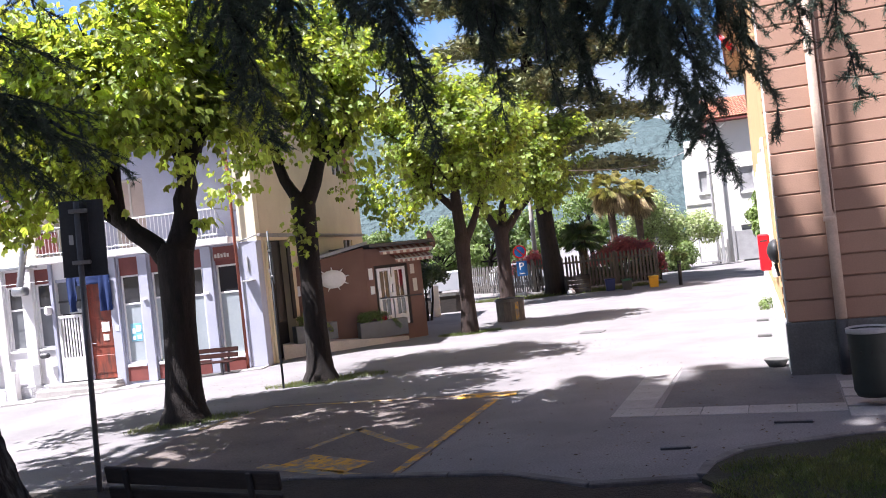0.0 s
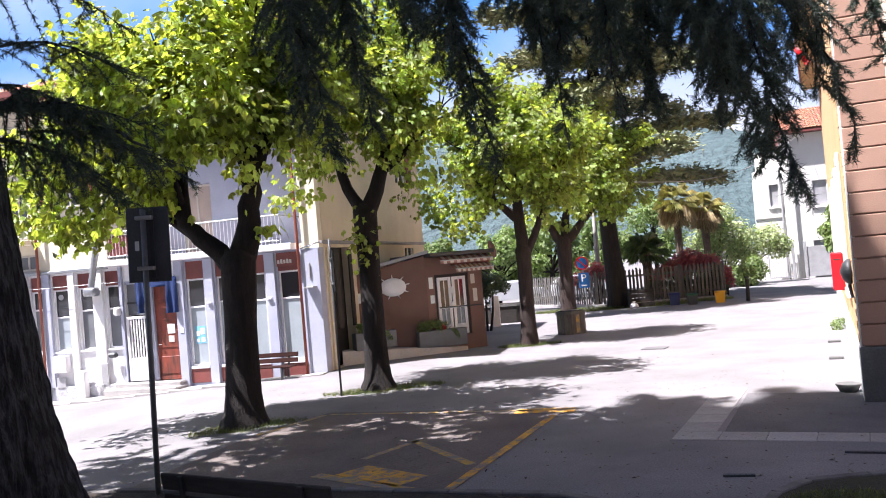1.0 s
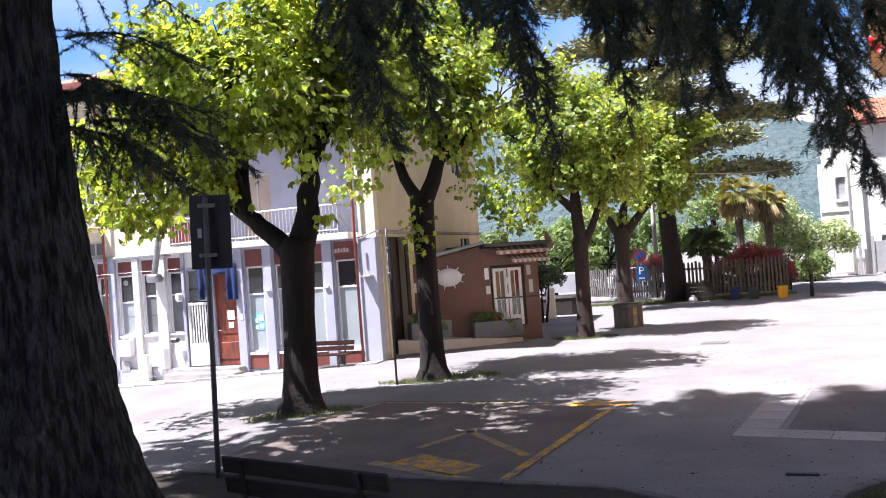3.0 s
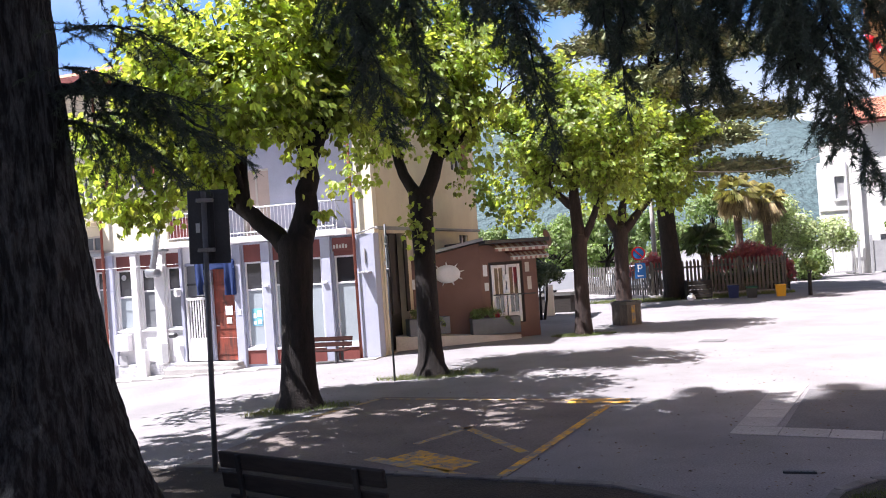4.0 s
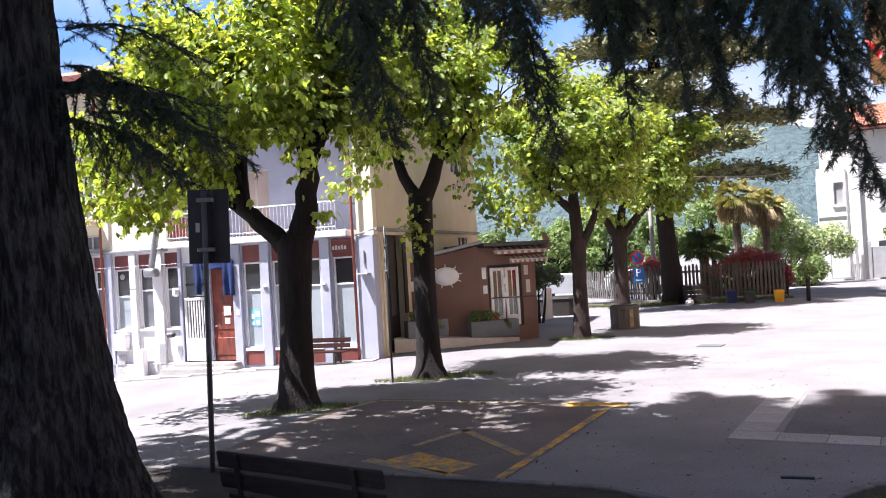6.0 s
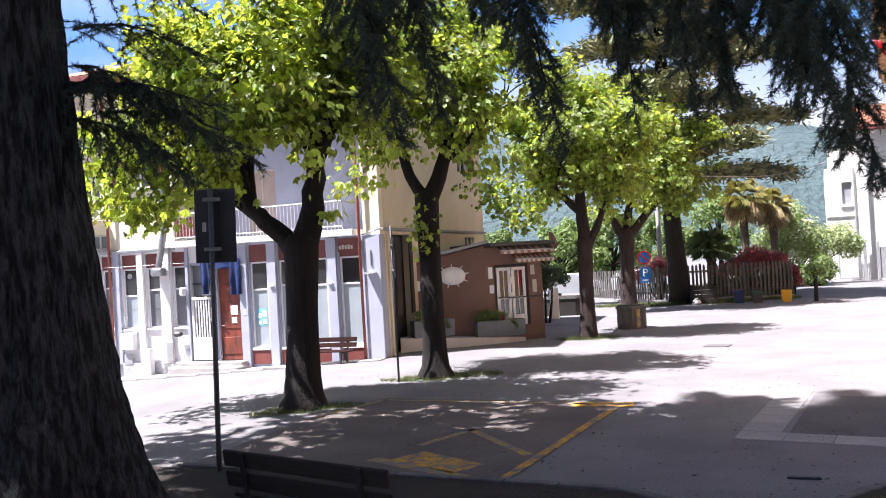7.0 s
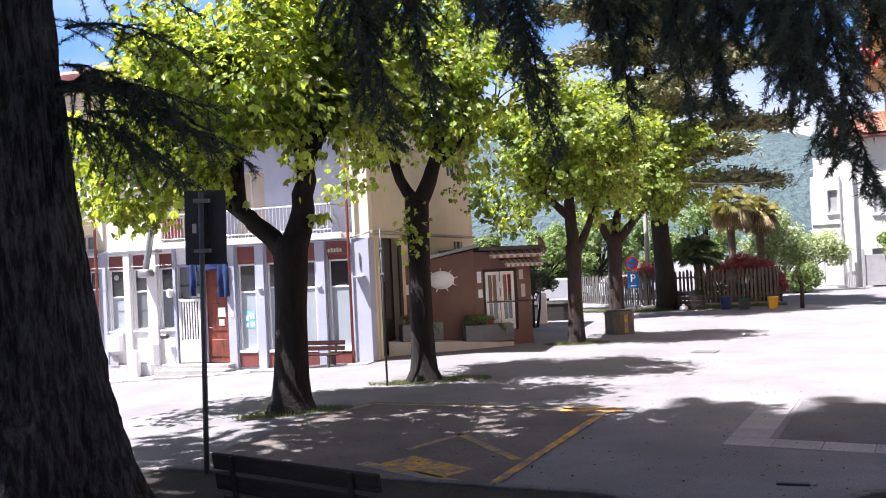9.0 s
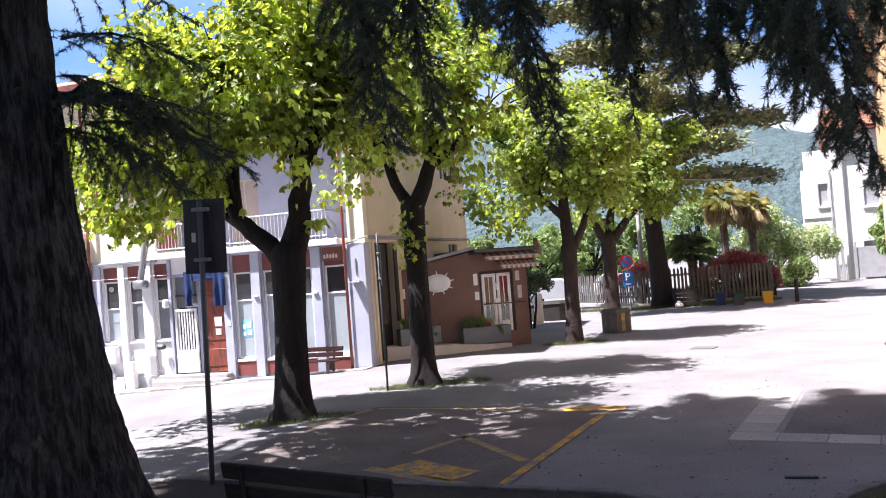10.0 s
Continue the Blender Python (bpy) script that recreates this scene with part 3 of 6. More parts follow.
part("transom_pane", Build().box((-5.88, 0.12, 1.95), (-5.12, 0.13, 2.86)), BLIND, door)
part("transom_bar", Build().box((-5.88, 0.08, 2.28), (-5.12, 0.118, 2.34), 0.005), DARKMETAL, door)
# dark panel stands for the unlit room behind the gate
part("dark_inside", Build().box((-5.88, 0.22, 0.03), (-5.12, 0.26, 1.95)), DARKDOOR, door)
gate = new("barred_gate")
gate.parent = house
part("gate_frame", Build().box((-5.86, -0.06, 0.05), (-5.78, -0.0, 1.92), 0.006).box((-5.2, -0.06, 0.05), (-5.12, 0.0, 1.92), 0.006).box((-5.78, -0.06, 1.84), (-5.2, 0.0, 1.92), 0.006)
     .box((-5.78, -0.05, 0.05), (-5.2, -0.01, 0.72), 0.006), WHITE, gate, "white painted steel gate frame")
for i in range(6):
    part("gate_bar", Build().box((-5.735 + 0.088 * i, -0.045, 0.72), (-5.7 + 0.088 * i, -0.012, 1.84)), WHITE, gate)

# blue cloth hung round the door head
def cloth(s0, s1, z0, z1, seed):
    b = Build()
    n, m = 9, 12
    for side in (0, 0.012):
        vs = []
        for j in range(m):
            for i in range(n):
                u, w = i / (n - 1), j / (m - 1)
                x = s0 + (s1 - s0) * u + 0.07 * noise.noise(Vector((u * 2, w * 3, seed))) * w
                vs.append((x, -0.16 - side + 0.05 * math.sin(u * 9 + seed) * (0.3 + w), z1 + (z0 - z1) * w))
        b.add(vs, [(j * n + i, j * n + i + 1, (j + 1) * n + i + 1, (j + 1) * n + i) for j in range(m - 1) for i in range(n - 1)])
    return b


drape = thing("door_drape", HOUSE, "dark blue cloth draped round the head of the door", "cloth")
part("cloth_side", cloth(-5.42, -5.12, 2.0, 2.95, 1), NAVY, drape, smooth=True)
part("cloth_side", cloth(-4.42, -4.08, 1.95, 2.95, 4), NAVY, drape, smooth=True)
part("cloth_head", cloth(-5.4, -4.1, 2.72, 2.99, 7), NAVY, drape, smooth=True)

# canopy slab over the shop front, and the upper storey behind it
part("canopy_slab", Build().box((-6.35, -0.28, 3.42), (-0.42, 1.5, 3.6), 0.015), WHITE, house, "white painted balcony slab")
part("fascia", Build().box((-14, -0.13, 3.36), (-6.36, -0.003, 3.45), 0.01), STEEL, house)
upper_holes = [(-4.6, -3.6, 3.6, 5.7)]
b = Build()
wall_cells(b, -6.36, -0.22, 3.6, 8.6, 1.3, 1.6, upper_holes)
part("upper_wall", b, LAVENDER, house, "lavender plaster upper wall")
b = Build()
wall_cells(b, -14, -6.36, 3.42, 8.6, 0.0, 0.3, [(-9.75, -9.0, 4.55, 5.9), (-9.55, -8.75, 3.52, 4.0), (-8.0, -7.1, 5.3, 6.7), (-12.5, -11.5, 4.6, 6.0)])
b.box((-6.66, 0.3, 3.6), (-6.36, 1.6, 8.6))
part("upper_wall", b, CREAM, house, "cream plaster upper wall")
b = Build()
b.box((-0.22, 0.0, 3.42), (0.28, 0.3, 8.6)).box((-0.22, 0.3, 3.42), (0.05, 1.6, 8.6))
part("upper_pier", b, CREAM, house, "cream plaster corner pier")


def plain_window(s0, s1, z0, z1, y, shutters=False, dark=PANE):
    w = new("window")
    w.parent = house
    t = 0.06
    part("window_frame", Build().box((s0, y, z0), (s0 + t, y + 0.07, z1), 0.005).box((s1 - t, y, z0), (s1, y + 0.07, z1), 0.005).box((s0 + t, y, z0), (s1 - t, y + 0.07, z0 + t), 0.005)
         .box((s0 + t, y, z1 - t), (s1 - t, y + 0.07, z1), 0.005).box(((s0 + s1) / 2 - 0.03, y, z0 + t), ((s0 + s1) / 2 + 0.03, y + 0.07, z1 - t), 0.005), AWNING, w)
    part("pane", Build().box((s0 + t, y + 0.03, z0 + t), (s1 - t, y + 0.04, z1 - t)), dark, w)
    part("window_sill", Build().box((s0 - 0.06, y - 0.2, z0 - 0.07), (s1 + 0.06, y + 0.0, z0 - 0.004), 0.01), CONCRETE, w)
    if shutters:
        for a, c in ((s0 - (s1 - s0) / 2, s0 - 0.01), (s1 + 0.01, s1 + (s1 - s0) / 2)):
            leaf = part("shutter", Build().box((a, y - 0.2, z0), (c, y - 0.16, z1), 0.005), OXBLOOD, house)
            slat_mesh = Build().box((a + 0.04, y - 0.215, 0), (c - 0.04, y - 0.199, 0.045)).mesh("slat", OXBLOOD)
            for i in range(int((z1 - z0 - 0.18) / 0.075)):
                o = new("slat", slat_mesh)
                o.parent = leaf
                o.location = (0, 0, z0 + 0.08 + 0.075 * i)


plain_window(-9.75, -9.0, 4.55, 5.9, 0.1)
plain_window(-9.55, -8.75, 3.52, 4.0, 0.1, dark=BLIND)
plain_window(-8.0, -7.1, 5.3, 6.7, 0.1, True)
plain_window(-12.5, -11.5, 4.6, 6.0, 0.1, True)
plain_window(-4.6, -3.6, 3.62, 5.7, 1.4, dark=ROLLER)
part("balcony_slab", Build().box((-10.1, -0.5, 4.28), (-8.75, -0.004, 4.42), 0.02), CREAM, house)

# balcony rail of thin bars
rail = new("balcony_rail")
rail.parent = house
part("handrail", Build().tube([(-6.25, -0.2, 4.4), (-0.75, -0.2, 4.4)], [0.022] * 2, 6).tube([(-6.25, -0.2, 3.7), (-0.75, -0.2, 3.7)], [0.014] * 2, 6).tube([(-0.75, -0.2, 4.4), (-0.75, 1.3, 4.4)], [0.02] * 2, 6)
     .tube([(-0.75, -0.2, 4.4), (-0.45, -0.2, 3.6)], [0.016] * 2, 6), STEEL, rail)
bar = Build().tube([(0, 0, 3.6), (0, 0, 4.4)], [0.009] * 2, 5).mesh("rail_bar", WHITE)
for i in range(50):
    o = new("rail_bar", bar)
    o.parent = rail
    o.location = (-6.25 + 0.1122 * i, -0.2, 0)
part("rail_screen", Build().box((-6.2, -0.17, 3.72), (-5.55, -0.16, 4.3), 0.003), OXBLOOD, rail, "dark red screen on the balcony rail")

# side wall, roof
b = Build()
SIDE = [(0.4, 2.15, 0.0, 3.42), (2.9, 4.2, 2.92, 3.34), (7.3, 8.3, 2.92, 3.38), (6.9, 8.0, 5.7, 7.0)]
wall_cells(b, 0.3, 9.6, -0.5, 8.6, -0.3, 0.0, SIDE)
side_turn = pose(-0.02, 0, 0, 0, 0, 88)
b.v = [tuple(side_turn @ Vector(p)) for p in b.v]
part("side_wall", b, PLASTER, house, "beige plaster side wall, shaded")


def side_box(lo, hi, bevel=0.006):
    return Build().box(lo, hi, bevel, side_turn)


part("ledge", side_box((0.3, -0.31, 3.5), (9.6, -0.304, 3.6)).box((0.02, -0.4, 3.52), (9.6, -0.302, 3.6), 0.01, side_turn), CONCRETE, house)
sd = new("side_door")
sd.parent = house
part("door_frame", side_box((0.4, -0.36, 0.0), (0.52, -0.05, 3.42)).box((2.03, -0.36, 0.0), (2.15, -0.05, 3.42), 0.006, side_turn), PLASTER, sd)
# near-black sheet and shutters: the open doorway's shade as colour
part("door_leaf", side_box((0.52, -0.1, 0.02), (2.03, -0.04, 3.42)), DARKDOOR, sd, "near-black sheet for the unlit inside of the doorway")
part("shutter", side_box((0.7, -0.42, 1.1), (1.1, -0.37, 3.35)), DARKDOOR, sd, "folded wooden shutter, coloured near-black to match the doorway shade")
part("shutter", side_box((1.8, -0.42, 1.1), (2.02, -0.37, 3.35)), DARKDOOR, sd)
part("door_plate", side_box((0.42, -0.375, 2.5), (0.5, -0.362, 2.62)), PAPER, sd)
for a, c, z0, z1 in ((2.9, 4.2, 2.92, 3.34), (7.3, 8.3, 2.92, 3.38), (6.9, 8.0, 5.7, 7.0)):
    w = new("window")
    w.parent = house
    part("window_frame", side_box((a, -0.25, z0), (a + 0.06, -0.15, z1)).box((c - 0.06, -0.25, z0), (c, -0.15, z1), 0.005, side_turn).box(((a + c) / 2 - 0.03, -0.25, z0), ((a + c) / 2 + 0.03, -0.15, z1), 0.005, side_turn), WHITE, w)
    part("pane", side_box((a + 0.06, -0.2, z0), (c - 0.06, -0.19, z1), 0), PANE, w)
part("shutter", side_box((8.05, -0.36, 5.7), (8.6, -0.31, 7.0)), OXBLOOD, house)
# far and left walls close the house
part("back_wall", Build().box((-14, 9.3, -0.9), (0.2, 9.6, 8.6)), PLASTER, house)
part("end_wall", Build().box((-14, 0.3, -0.9), (-13.7, 9.3, 8.6)), PLASTER, house)
part("floor_slab", Build().box((-13.7, 1.61, 3.45), (0.0, 9.3, 3.6)), CONCRETE, house)
roof = new("roof")
roof.parent = house
part("eave", Build().box((-14.7, -0.8, 8.6), (1.0, 10.3, 8.78), 0.02), OXBLOOD, roof, "dark wooden eave")
b = Build()
b.add([(-14.7, -0.8, 8.79), (1.0, -0.8, 8.79), (-2.5, 4.75, 10.6), (-11, 4.75, 10.6), (1.0, 10.3, 8.79), (-14.7, 10.3, 8.79)],
      [(0, 1, 2, 3), (1, 4, 2), (4, 5, 3, 2), (5, 0, 3)])
part("roof_tiles", b, TILE, roof, "red clay roof tiles")
part("chimney", Build().box((-1.3, 1.2, 9.2), (-0.7, 1.8, 10.7), 0.03).box((-1.4, 1.1, 10.7), (-0.6, 1.9, 10.8), 0.02), OXBLOOD, roof, "brick chimney")

# pipes, duct, boxes on the front
def house_pipe(name, pts, r, material, label, smooth=True):
    return part(name, Build().tube(pts, [r] * len(pts), 10), material, house, label, smooth)


house_pipe("downpipe", [(-0.28, -0.16, -0.1), (-0.29, -0.15, 8.6)], 0.042, PIPE, "red brown rain downpipe")
house_pipe("downpipe", [(-8.64, -0.16, -0.6), (-8.64, -0.16, 8.5)], 0.042, PIPE, "red brown rain downpipe")
house_pipe("cable_conduit", [(-0.22, -0.12, 3.42), (0.29, -0.12, 3.55), (0.29, 0.6, 3.6)], 0.02, STEEL, "")
b = Build()
pts, rad = [], []
for i in range(40):
    u = i / 39
    pts.append((-6.5 - 0.28 * max(0, u - 0.55) / 0.45, -0.25 - 0.05 * u, 5.6 - 2.8 * u))
    rad.append(0.088 + 0.014 * (i % 2))
b.tube(pts, rad, 12)
b.box((-7.0, -0.42, 2.6), (-6.6, -0.105, 2.86), 0.05)
part("vent_duct", b, STEEL, house, "ribbed aluminium vent duct bent to the wall", True)
part("canopy_bar", Build().tube([(-9.4, -0.3, 2.95), (-5.9, -0.3, 2.95)], [0.007] * 2, 6).tube([(-9.4, -0.3, 2.95), (-9.4, -0.1, 2.95)], [0.014] * 2, 6).tube([(-5.95, -0.3, 2.95), (-5.95, -0.1, 2.95)], [0.014] * 2, 6), STEEL, house)
part("service_box", Build().box((-8.3, -0.22, 0.43), (-7.86, -0.004, 0.93), 0.02), WHITE, house, "white metal service box")
part("service_box", Build().box((-7.52, -0.32, -0.6), (-7.2, -0.104, 0.46), 0.02), WHITE, house, "tall white meter box")
part("service_box", Build().box((-6.76, -0.13, 0.04), (-6.52, -0.105, 0.62), 0.01), GREYPAINT, house, "grey meter door")
part("vent_grille", Build().box((-8.3, -0.12, -0.02), (-8.0, -0.105, 0.28), 0.01), GREYPAINT, house)
part("letter_box", Build().box((-6.42, -0.28, 0.78), (-6.14, -0.105, 0.93), 0.05), DARKMETAL, house, "dark rounded letter box")
part("wall_lamp", Build().box((-6.12, -0.3, 1.98), (-5.94, -0.104, 2.24), 0.05), WHITE, house, "white rounded wall lamp")
part("alarm_box", Build().box((-0.12, -0.36, 2.32), (0.18, -0.104, 2.37), 0.01).box((-0.02, -0.14, 2.6), (0.02, -0.104, 3.0), 0.005), GREYPAINT, house)
part("notice", Build().box((-3.74, 0.082, 1.0), (-3.4, 0.0885, 1.5)), CYAN, house, "pale blue notices taped inside the window")
for i, (s, z) in enumerate(((-3.7, 1.22), (-3.57, 1.26), (-3.7, 1.04), (-3.55, 1.05))):
    part("notice_sheet", Build().box((s, 0.074, z), (s + (0.1, 0.14, 0.09, 0.12)[i], 0.081, z + (0.14, 0.18, 0.1, 0.12)[i])), PAPER, house)
part("round_sticker", Build().tube([(-8.1, 0.07, 2.65), (-8.1, 0.084, 2.65)], [0.085] * 2, 16), GREYPAINT, house)
part("wall_sticker", Build().box((-4.08, -0.112, 1.35), (-3.98, -0.104, 1.5)), PAPER, house)
for i, s in enumerate((-1.2, -3.05)):
    part("bracket", Build().box((s - 0.12, -0.16, 2.1 + 0.02 * i), (s + 0.02, -0.104, 2.16), 0.01), WHITE, house)

# pavement before the house
b = Build()
b.prism([(-14, -0.12), (-14, -1.15), (-6.5, -1.15), (-2.5, -0.95), (0.3, -0.6), (0.3, -0.12)], -0.9, 0)
b.v = [(x, y, (0.02 if z == 0 else -0.9) + min(0.0, 0.05 * (x + 0.3))) for x, y, z in b.v]
solid("pavement", b, CONCRETE, HOUSE, "pale worn concrete pavement along the shop front", "pavement", kind="structure")
hb = thing("kerb", HOUSE, "pale stone kerb of the pavement", "kerb", kind="structure")
base = Build().box((0, -0.08, -0.3), (0.98, 0.06, 0.03), 0.012).mesh("kerb_stone", CONCRETE)
for i in range(12):
    o = new("kerb_stone", base)
    o.parent = hb
    o.location = (-14 + i, -1.2 if i < 8 else -1.2 + 0.06 * (i - 7), 0.05 * (-14 + i + 0.8))


def slat_bench(m, label, length, wood, metal, back_tilt=12, boards=2, seat_boards=3):
    """A park bench: boards on two metal supports."""
    t = thing("bench", m, label, "bench", "benches in the square")
    for i in range(seat_boards):
        part("seat_board", Build().box((-length / 2, -0.2 + 0.15 * i, 0.42), (length / 2, -0.07 + 0.15 * i, 0.46), 0.01), wood, t)
    tilt = pose(0, 0.27, 0.46, -back_tilt, 0, 0)
    for i in range(boards):
        part("back_board", Build().box((-length / 2, -0.02, 0.08 + 0.19 * i), (length / 2, 0.02, 0.08 + 0.19 * i + 0.15), 0.01, tilt), wood, t)
    for x in (-length / 2 + 0.28, length / 2 - 0.28):
        part("support", Build().box((x - 0.03, -0.2, 0.0), (x + 0.03, -0.14, 0.42), 0.008).box((x - 0.03, 0.2, 0.0), (x + 0.03, 0.26, 0.46), 0.008)
             .box((x - 0.03, -0.2, 0.37), (x + 0.03, 0.28, 0.418), 0.008).box((x - 0.025, 0.022, -0.05), (x + 0.025, 0.055, 0.42), 0.006, tilt), metal, t)
    return t


slat_bench(HOUSE @ pose(-1.3, -0.7, -0.06, 0, 0, 0) @ Matrix.Diagonal((1, 1, 0.8, 1)), "reddish wooden slat bench before the shop window", 1.75, REDWOOD, DARKMETAL)

# ---- annex with the bar door ----
ANNEX = pose(-2.4, 25.85, 0.0, 0, 0, 11)
annex = thing("annex", ANNEX, "single-storey brown plastered annex with a lean-to roof", "building")
b = Build()
b.add([(-2.35, 0, 0), (0, 0, 0), (0, 0, 2.98), (-2.35, 0, 2.52), (-2.35, 0.25, 0), (0, 0.25, 0), (0, 0.25, 2.98), (-2.35, 0.25, 2.52)],
      [(0, 1, 2, 3), (7, 6, 5, 4), (0, 4, 5, 1), (3, 2, 6, 7), (0, 3, 7, 4), (1, 5, 6, 2)])
part("long_wall", b, BROWNWALL, annex, "brown plaster wall")
DOORM = pose(0, 0, 0, 0, 0, 17)


def ann(lo, hi, bevel=0.006):
    return Build().box(lo, hi, bevel, DOORM)


b = Build()
wall_cells(b, 0.0, 1.86, 0.0, 2.9, 0.0, 0.25, [(0.27, 1.42, 0.46, 2.36)])
b.v = [tuple(DOORM @ Vector(p)) for p in b.v]
part("door_wall", b, BROWNWALL, annex)
part("end_wall", ann((1.86, 0.0, 0.0), (1.9, 5.0, 2.9), 0), BROWNWALL, annex)
part("back_wall", Build().box((-2.35, 4.6, 0), (1.2, 4.8, 2.9)), BROWNWALL, annex)
b = Build()
b.add([(-2.5, -0.15, 2.53), (0.12, -0.2, 3.04), (0.12, 5, 3.04), (-2.5, 5, 2.53), (-2.5, -0.15, 2.63), (0.12, -0.2, 3.14), (0.12, 5, 3.14), (-2.5, 5, 2.63)],
      [(3, 2, 1, 0), (4, 5, 6, 7), (0, 1, 5, 4), (1, 2, 6, 5), (2, 3, 7, 6), (3, 0, 4, 7)])
part("roof", b, GREYPAINT, annex, "grey sheet lean-to roof")
part("roof", ann((0.0, -0.45, 2.92), (2.2, 5.0, 3.04), 0.02), DARKMETAL, annex, "flat dark roof edge")
bd = new("bar_door")
bd.parent = annex
part("door_frame", ann((0.27, 0.03, 0.46), (0.35, 0.15, 2.36)).box((1.34, 0.03, 0.46), (1.42, 0.15, 2.36), 0.006, DOORM).box((0.35, 0.03, 2.28), (1.34, 0.15, 2.36), 0.006, DOORM), DARKDOOR, bd)
for k, x in enumerate((0.36, 0.86)):
    leaf = new("door_leaf")
    leaf.parent = bd
    part("leaf_frame", ann((x, 0.02, 0.48), (x + 0.1, 0.08, 2.27)).box((x + 0.37, 0.02, 0.48), (x + 0.47, 0.08, 2.27), 0.006, DOORM).box((x + 0.1, 0.02, 0.48), (x + 0.37, 0.08, 0.8), 0.006, DOORM)
         .box((x + 0.1, 0.02, 2.17), (x + 0.37, 0.08, 2.27), 0.006, DOORM).box((x + 0.1, 0.02, 1.3), (x + 0.37, 0.08, 1.36), 0.006, DOORM), WHITE, leaf, "white painted glazed door leaf")
    part("pane", ann((x + 0.1, 0.045, 0.8), (x + 0.37, 0.055, 2.17), 0), PANE, leaf)
    part("muntin", ann((x + 0.22, 0.03, 0.8), (x + 0.25, 0.044, 2.17), 0), WHITE, leaf)
part("push_bar", Build().tube([tuple(DOORM @ Vector((0.36, -0.06, 1.35))), tuple(DOORM @ Vector((1.8, -0.06, 1.32)))], [0.02] * 2, 6), DARKMETAL, bd)
for x, z, h in ((0.08, 1.95, 0.35), (0.1, 1.5, 0.25), (1.5, 2.0, 0.3), (1.55, 1.45, 0.4), (0.78, 1.75, 0.22), (0.78, 1.3, 0.2)):
    part("notice_sheet", ann((x, -0.012, z), (x + 0.14, -0.004, z + h), 0), PAPER if x < 1.5 else AWNING, annex)
# round shop sign with spikes
sg = new("wall_sign")
sg.parent = annex
b = Build()
vs = []
for r, y in ((0.0, -0.12), (0.25, -0.115), (0.42, -0.09), (0.5, -0.03)):
    for k in range(28):
        a = 2 * math.pi * k / 28
        vs.append((-1.02 + 0.8 * r * math.cos(a), y, 2.1 + 0.56 * r * math.sin(a)))
b.add(vs, [(i * 28 + k, i * 28 + (k + 1) % 28, (i + 1) * 28 + (k + 1) % 28, (i + 1) * 28 + k) for i in range(3) for k in range(28)])
part("oval_panel", b, WHITE, sg, "white domed oval sign panel", True)
for k in range(9):
    a = 2 * math.pi * k / 9 + 0.2
    x, z = math.cos(a), 0.68 * math.sin(a)
    part("spike", Build().tube([(-1.02 + 0.4 * x, -0.03, 2.1 + 0.41 * z), (-1.02 + 0.52 * x, -0.03, 2.1 + 0.55 * z)], [0.025, 0.01], 5), WHITE, sg)
part("wall_plate", Build().box((-2.15, -0.02, 1.7), (-2.02, -0.004, 2.0)), PAPER, annex)
# two striped awnings rolled half in
for x0, x1, z in ((0.35, 2.15, 2.78), (0.85, 2.15, 2.5)):
    aw = new("awning")
    aw.parent = annex
    n = 16
    for i in range(n):
        a, c = x0 + (x1 - x0) * i / n, x0 + (x1 - x0) * (i + 1) / n
        bb = Build()
        bb.add([tuple(DOORM @ Vector(p)) for p in ((a, -0.1, z + 0.14), (c, -0.1, z + 0.14), (c, -0.4, z), (a, -0.4, z), (a, -0.41, z - 0.1), (c, -0.41, z - 0.1))], [(0, 1, 2, 3), (3, 2, 5, 4)])
        part("stripe", bb, AWNING if i % 2 else AWNRED, aw)
    part("awning_roll", Build().tube([tuple(DOORM @ Vector((x0, -0.1, z + 0.18))), tuple(DOORM @ Vector((x1, -0.1, z + 0.18)))], [0.06] * 2, 8), OXBLOOD, aw)
    part("front_bar", Build().tube([tuple(DOORM @ Vector((x0, -0.41, z))), tuple(DOORM @ Vector((x1, -0.41, z)))], [0.02] * 2, 6), STEEL, aw)
part("dish_bracket", Build().tube([tuple(DOORM @ Vector((1.95, 0.1, 2.9))), tuple(DOORM @ Vector((2.15, -0.1, 3.0)))], [0.02] * 2, 6), STEEL, annex)
dish = new("satellite_dish")
dish.parent = annex
dm = DOORM @ pose(2.2, -0.15, 3.0, 75, 0, 40)
b = Build().lathe([(0.02, 0.0), (0.15, 0.02), (0.27, 0.07), (0.28, 0.075), (0.15, 0.03), (0.02, 0.012)], 20)
b.v = [tuple(dm @ Vector(p)) for p in b.v]
part("dish", b, BROWNWALL, dish, "", True)

# terrace wall and planters before the annex
b = Build()
b.add([(-4.8, 24.1, -0.1), (-1.3, 26.0, -0.1), (-1.3, 26.0, 0.12), (-4.8, 24.1, 0.41), (-5.1, 25.4, -0.1), (-1.6, 26.4, -0.1), (-1.6, 26.4, 0.12), (-5.1, 25.4, 0.41)],
      [(0, 1, 2, 3), (7, 6, 5, 4), (3, 2, 6, 7), (0, 3, 7, 4), (1, 5, 6, 2)])
solid("terrace", b, TERRACE, pose(0, 0, 0), "low pale concrete terrace wall sloping down beside the annex", "terrace", kind="structure")


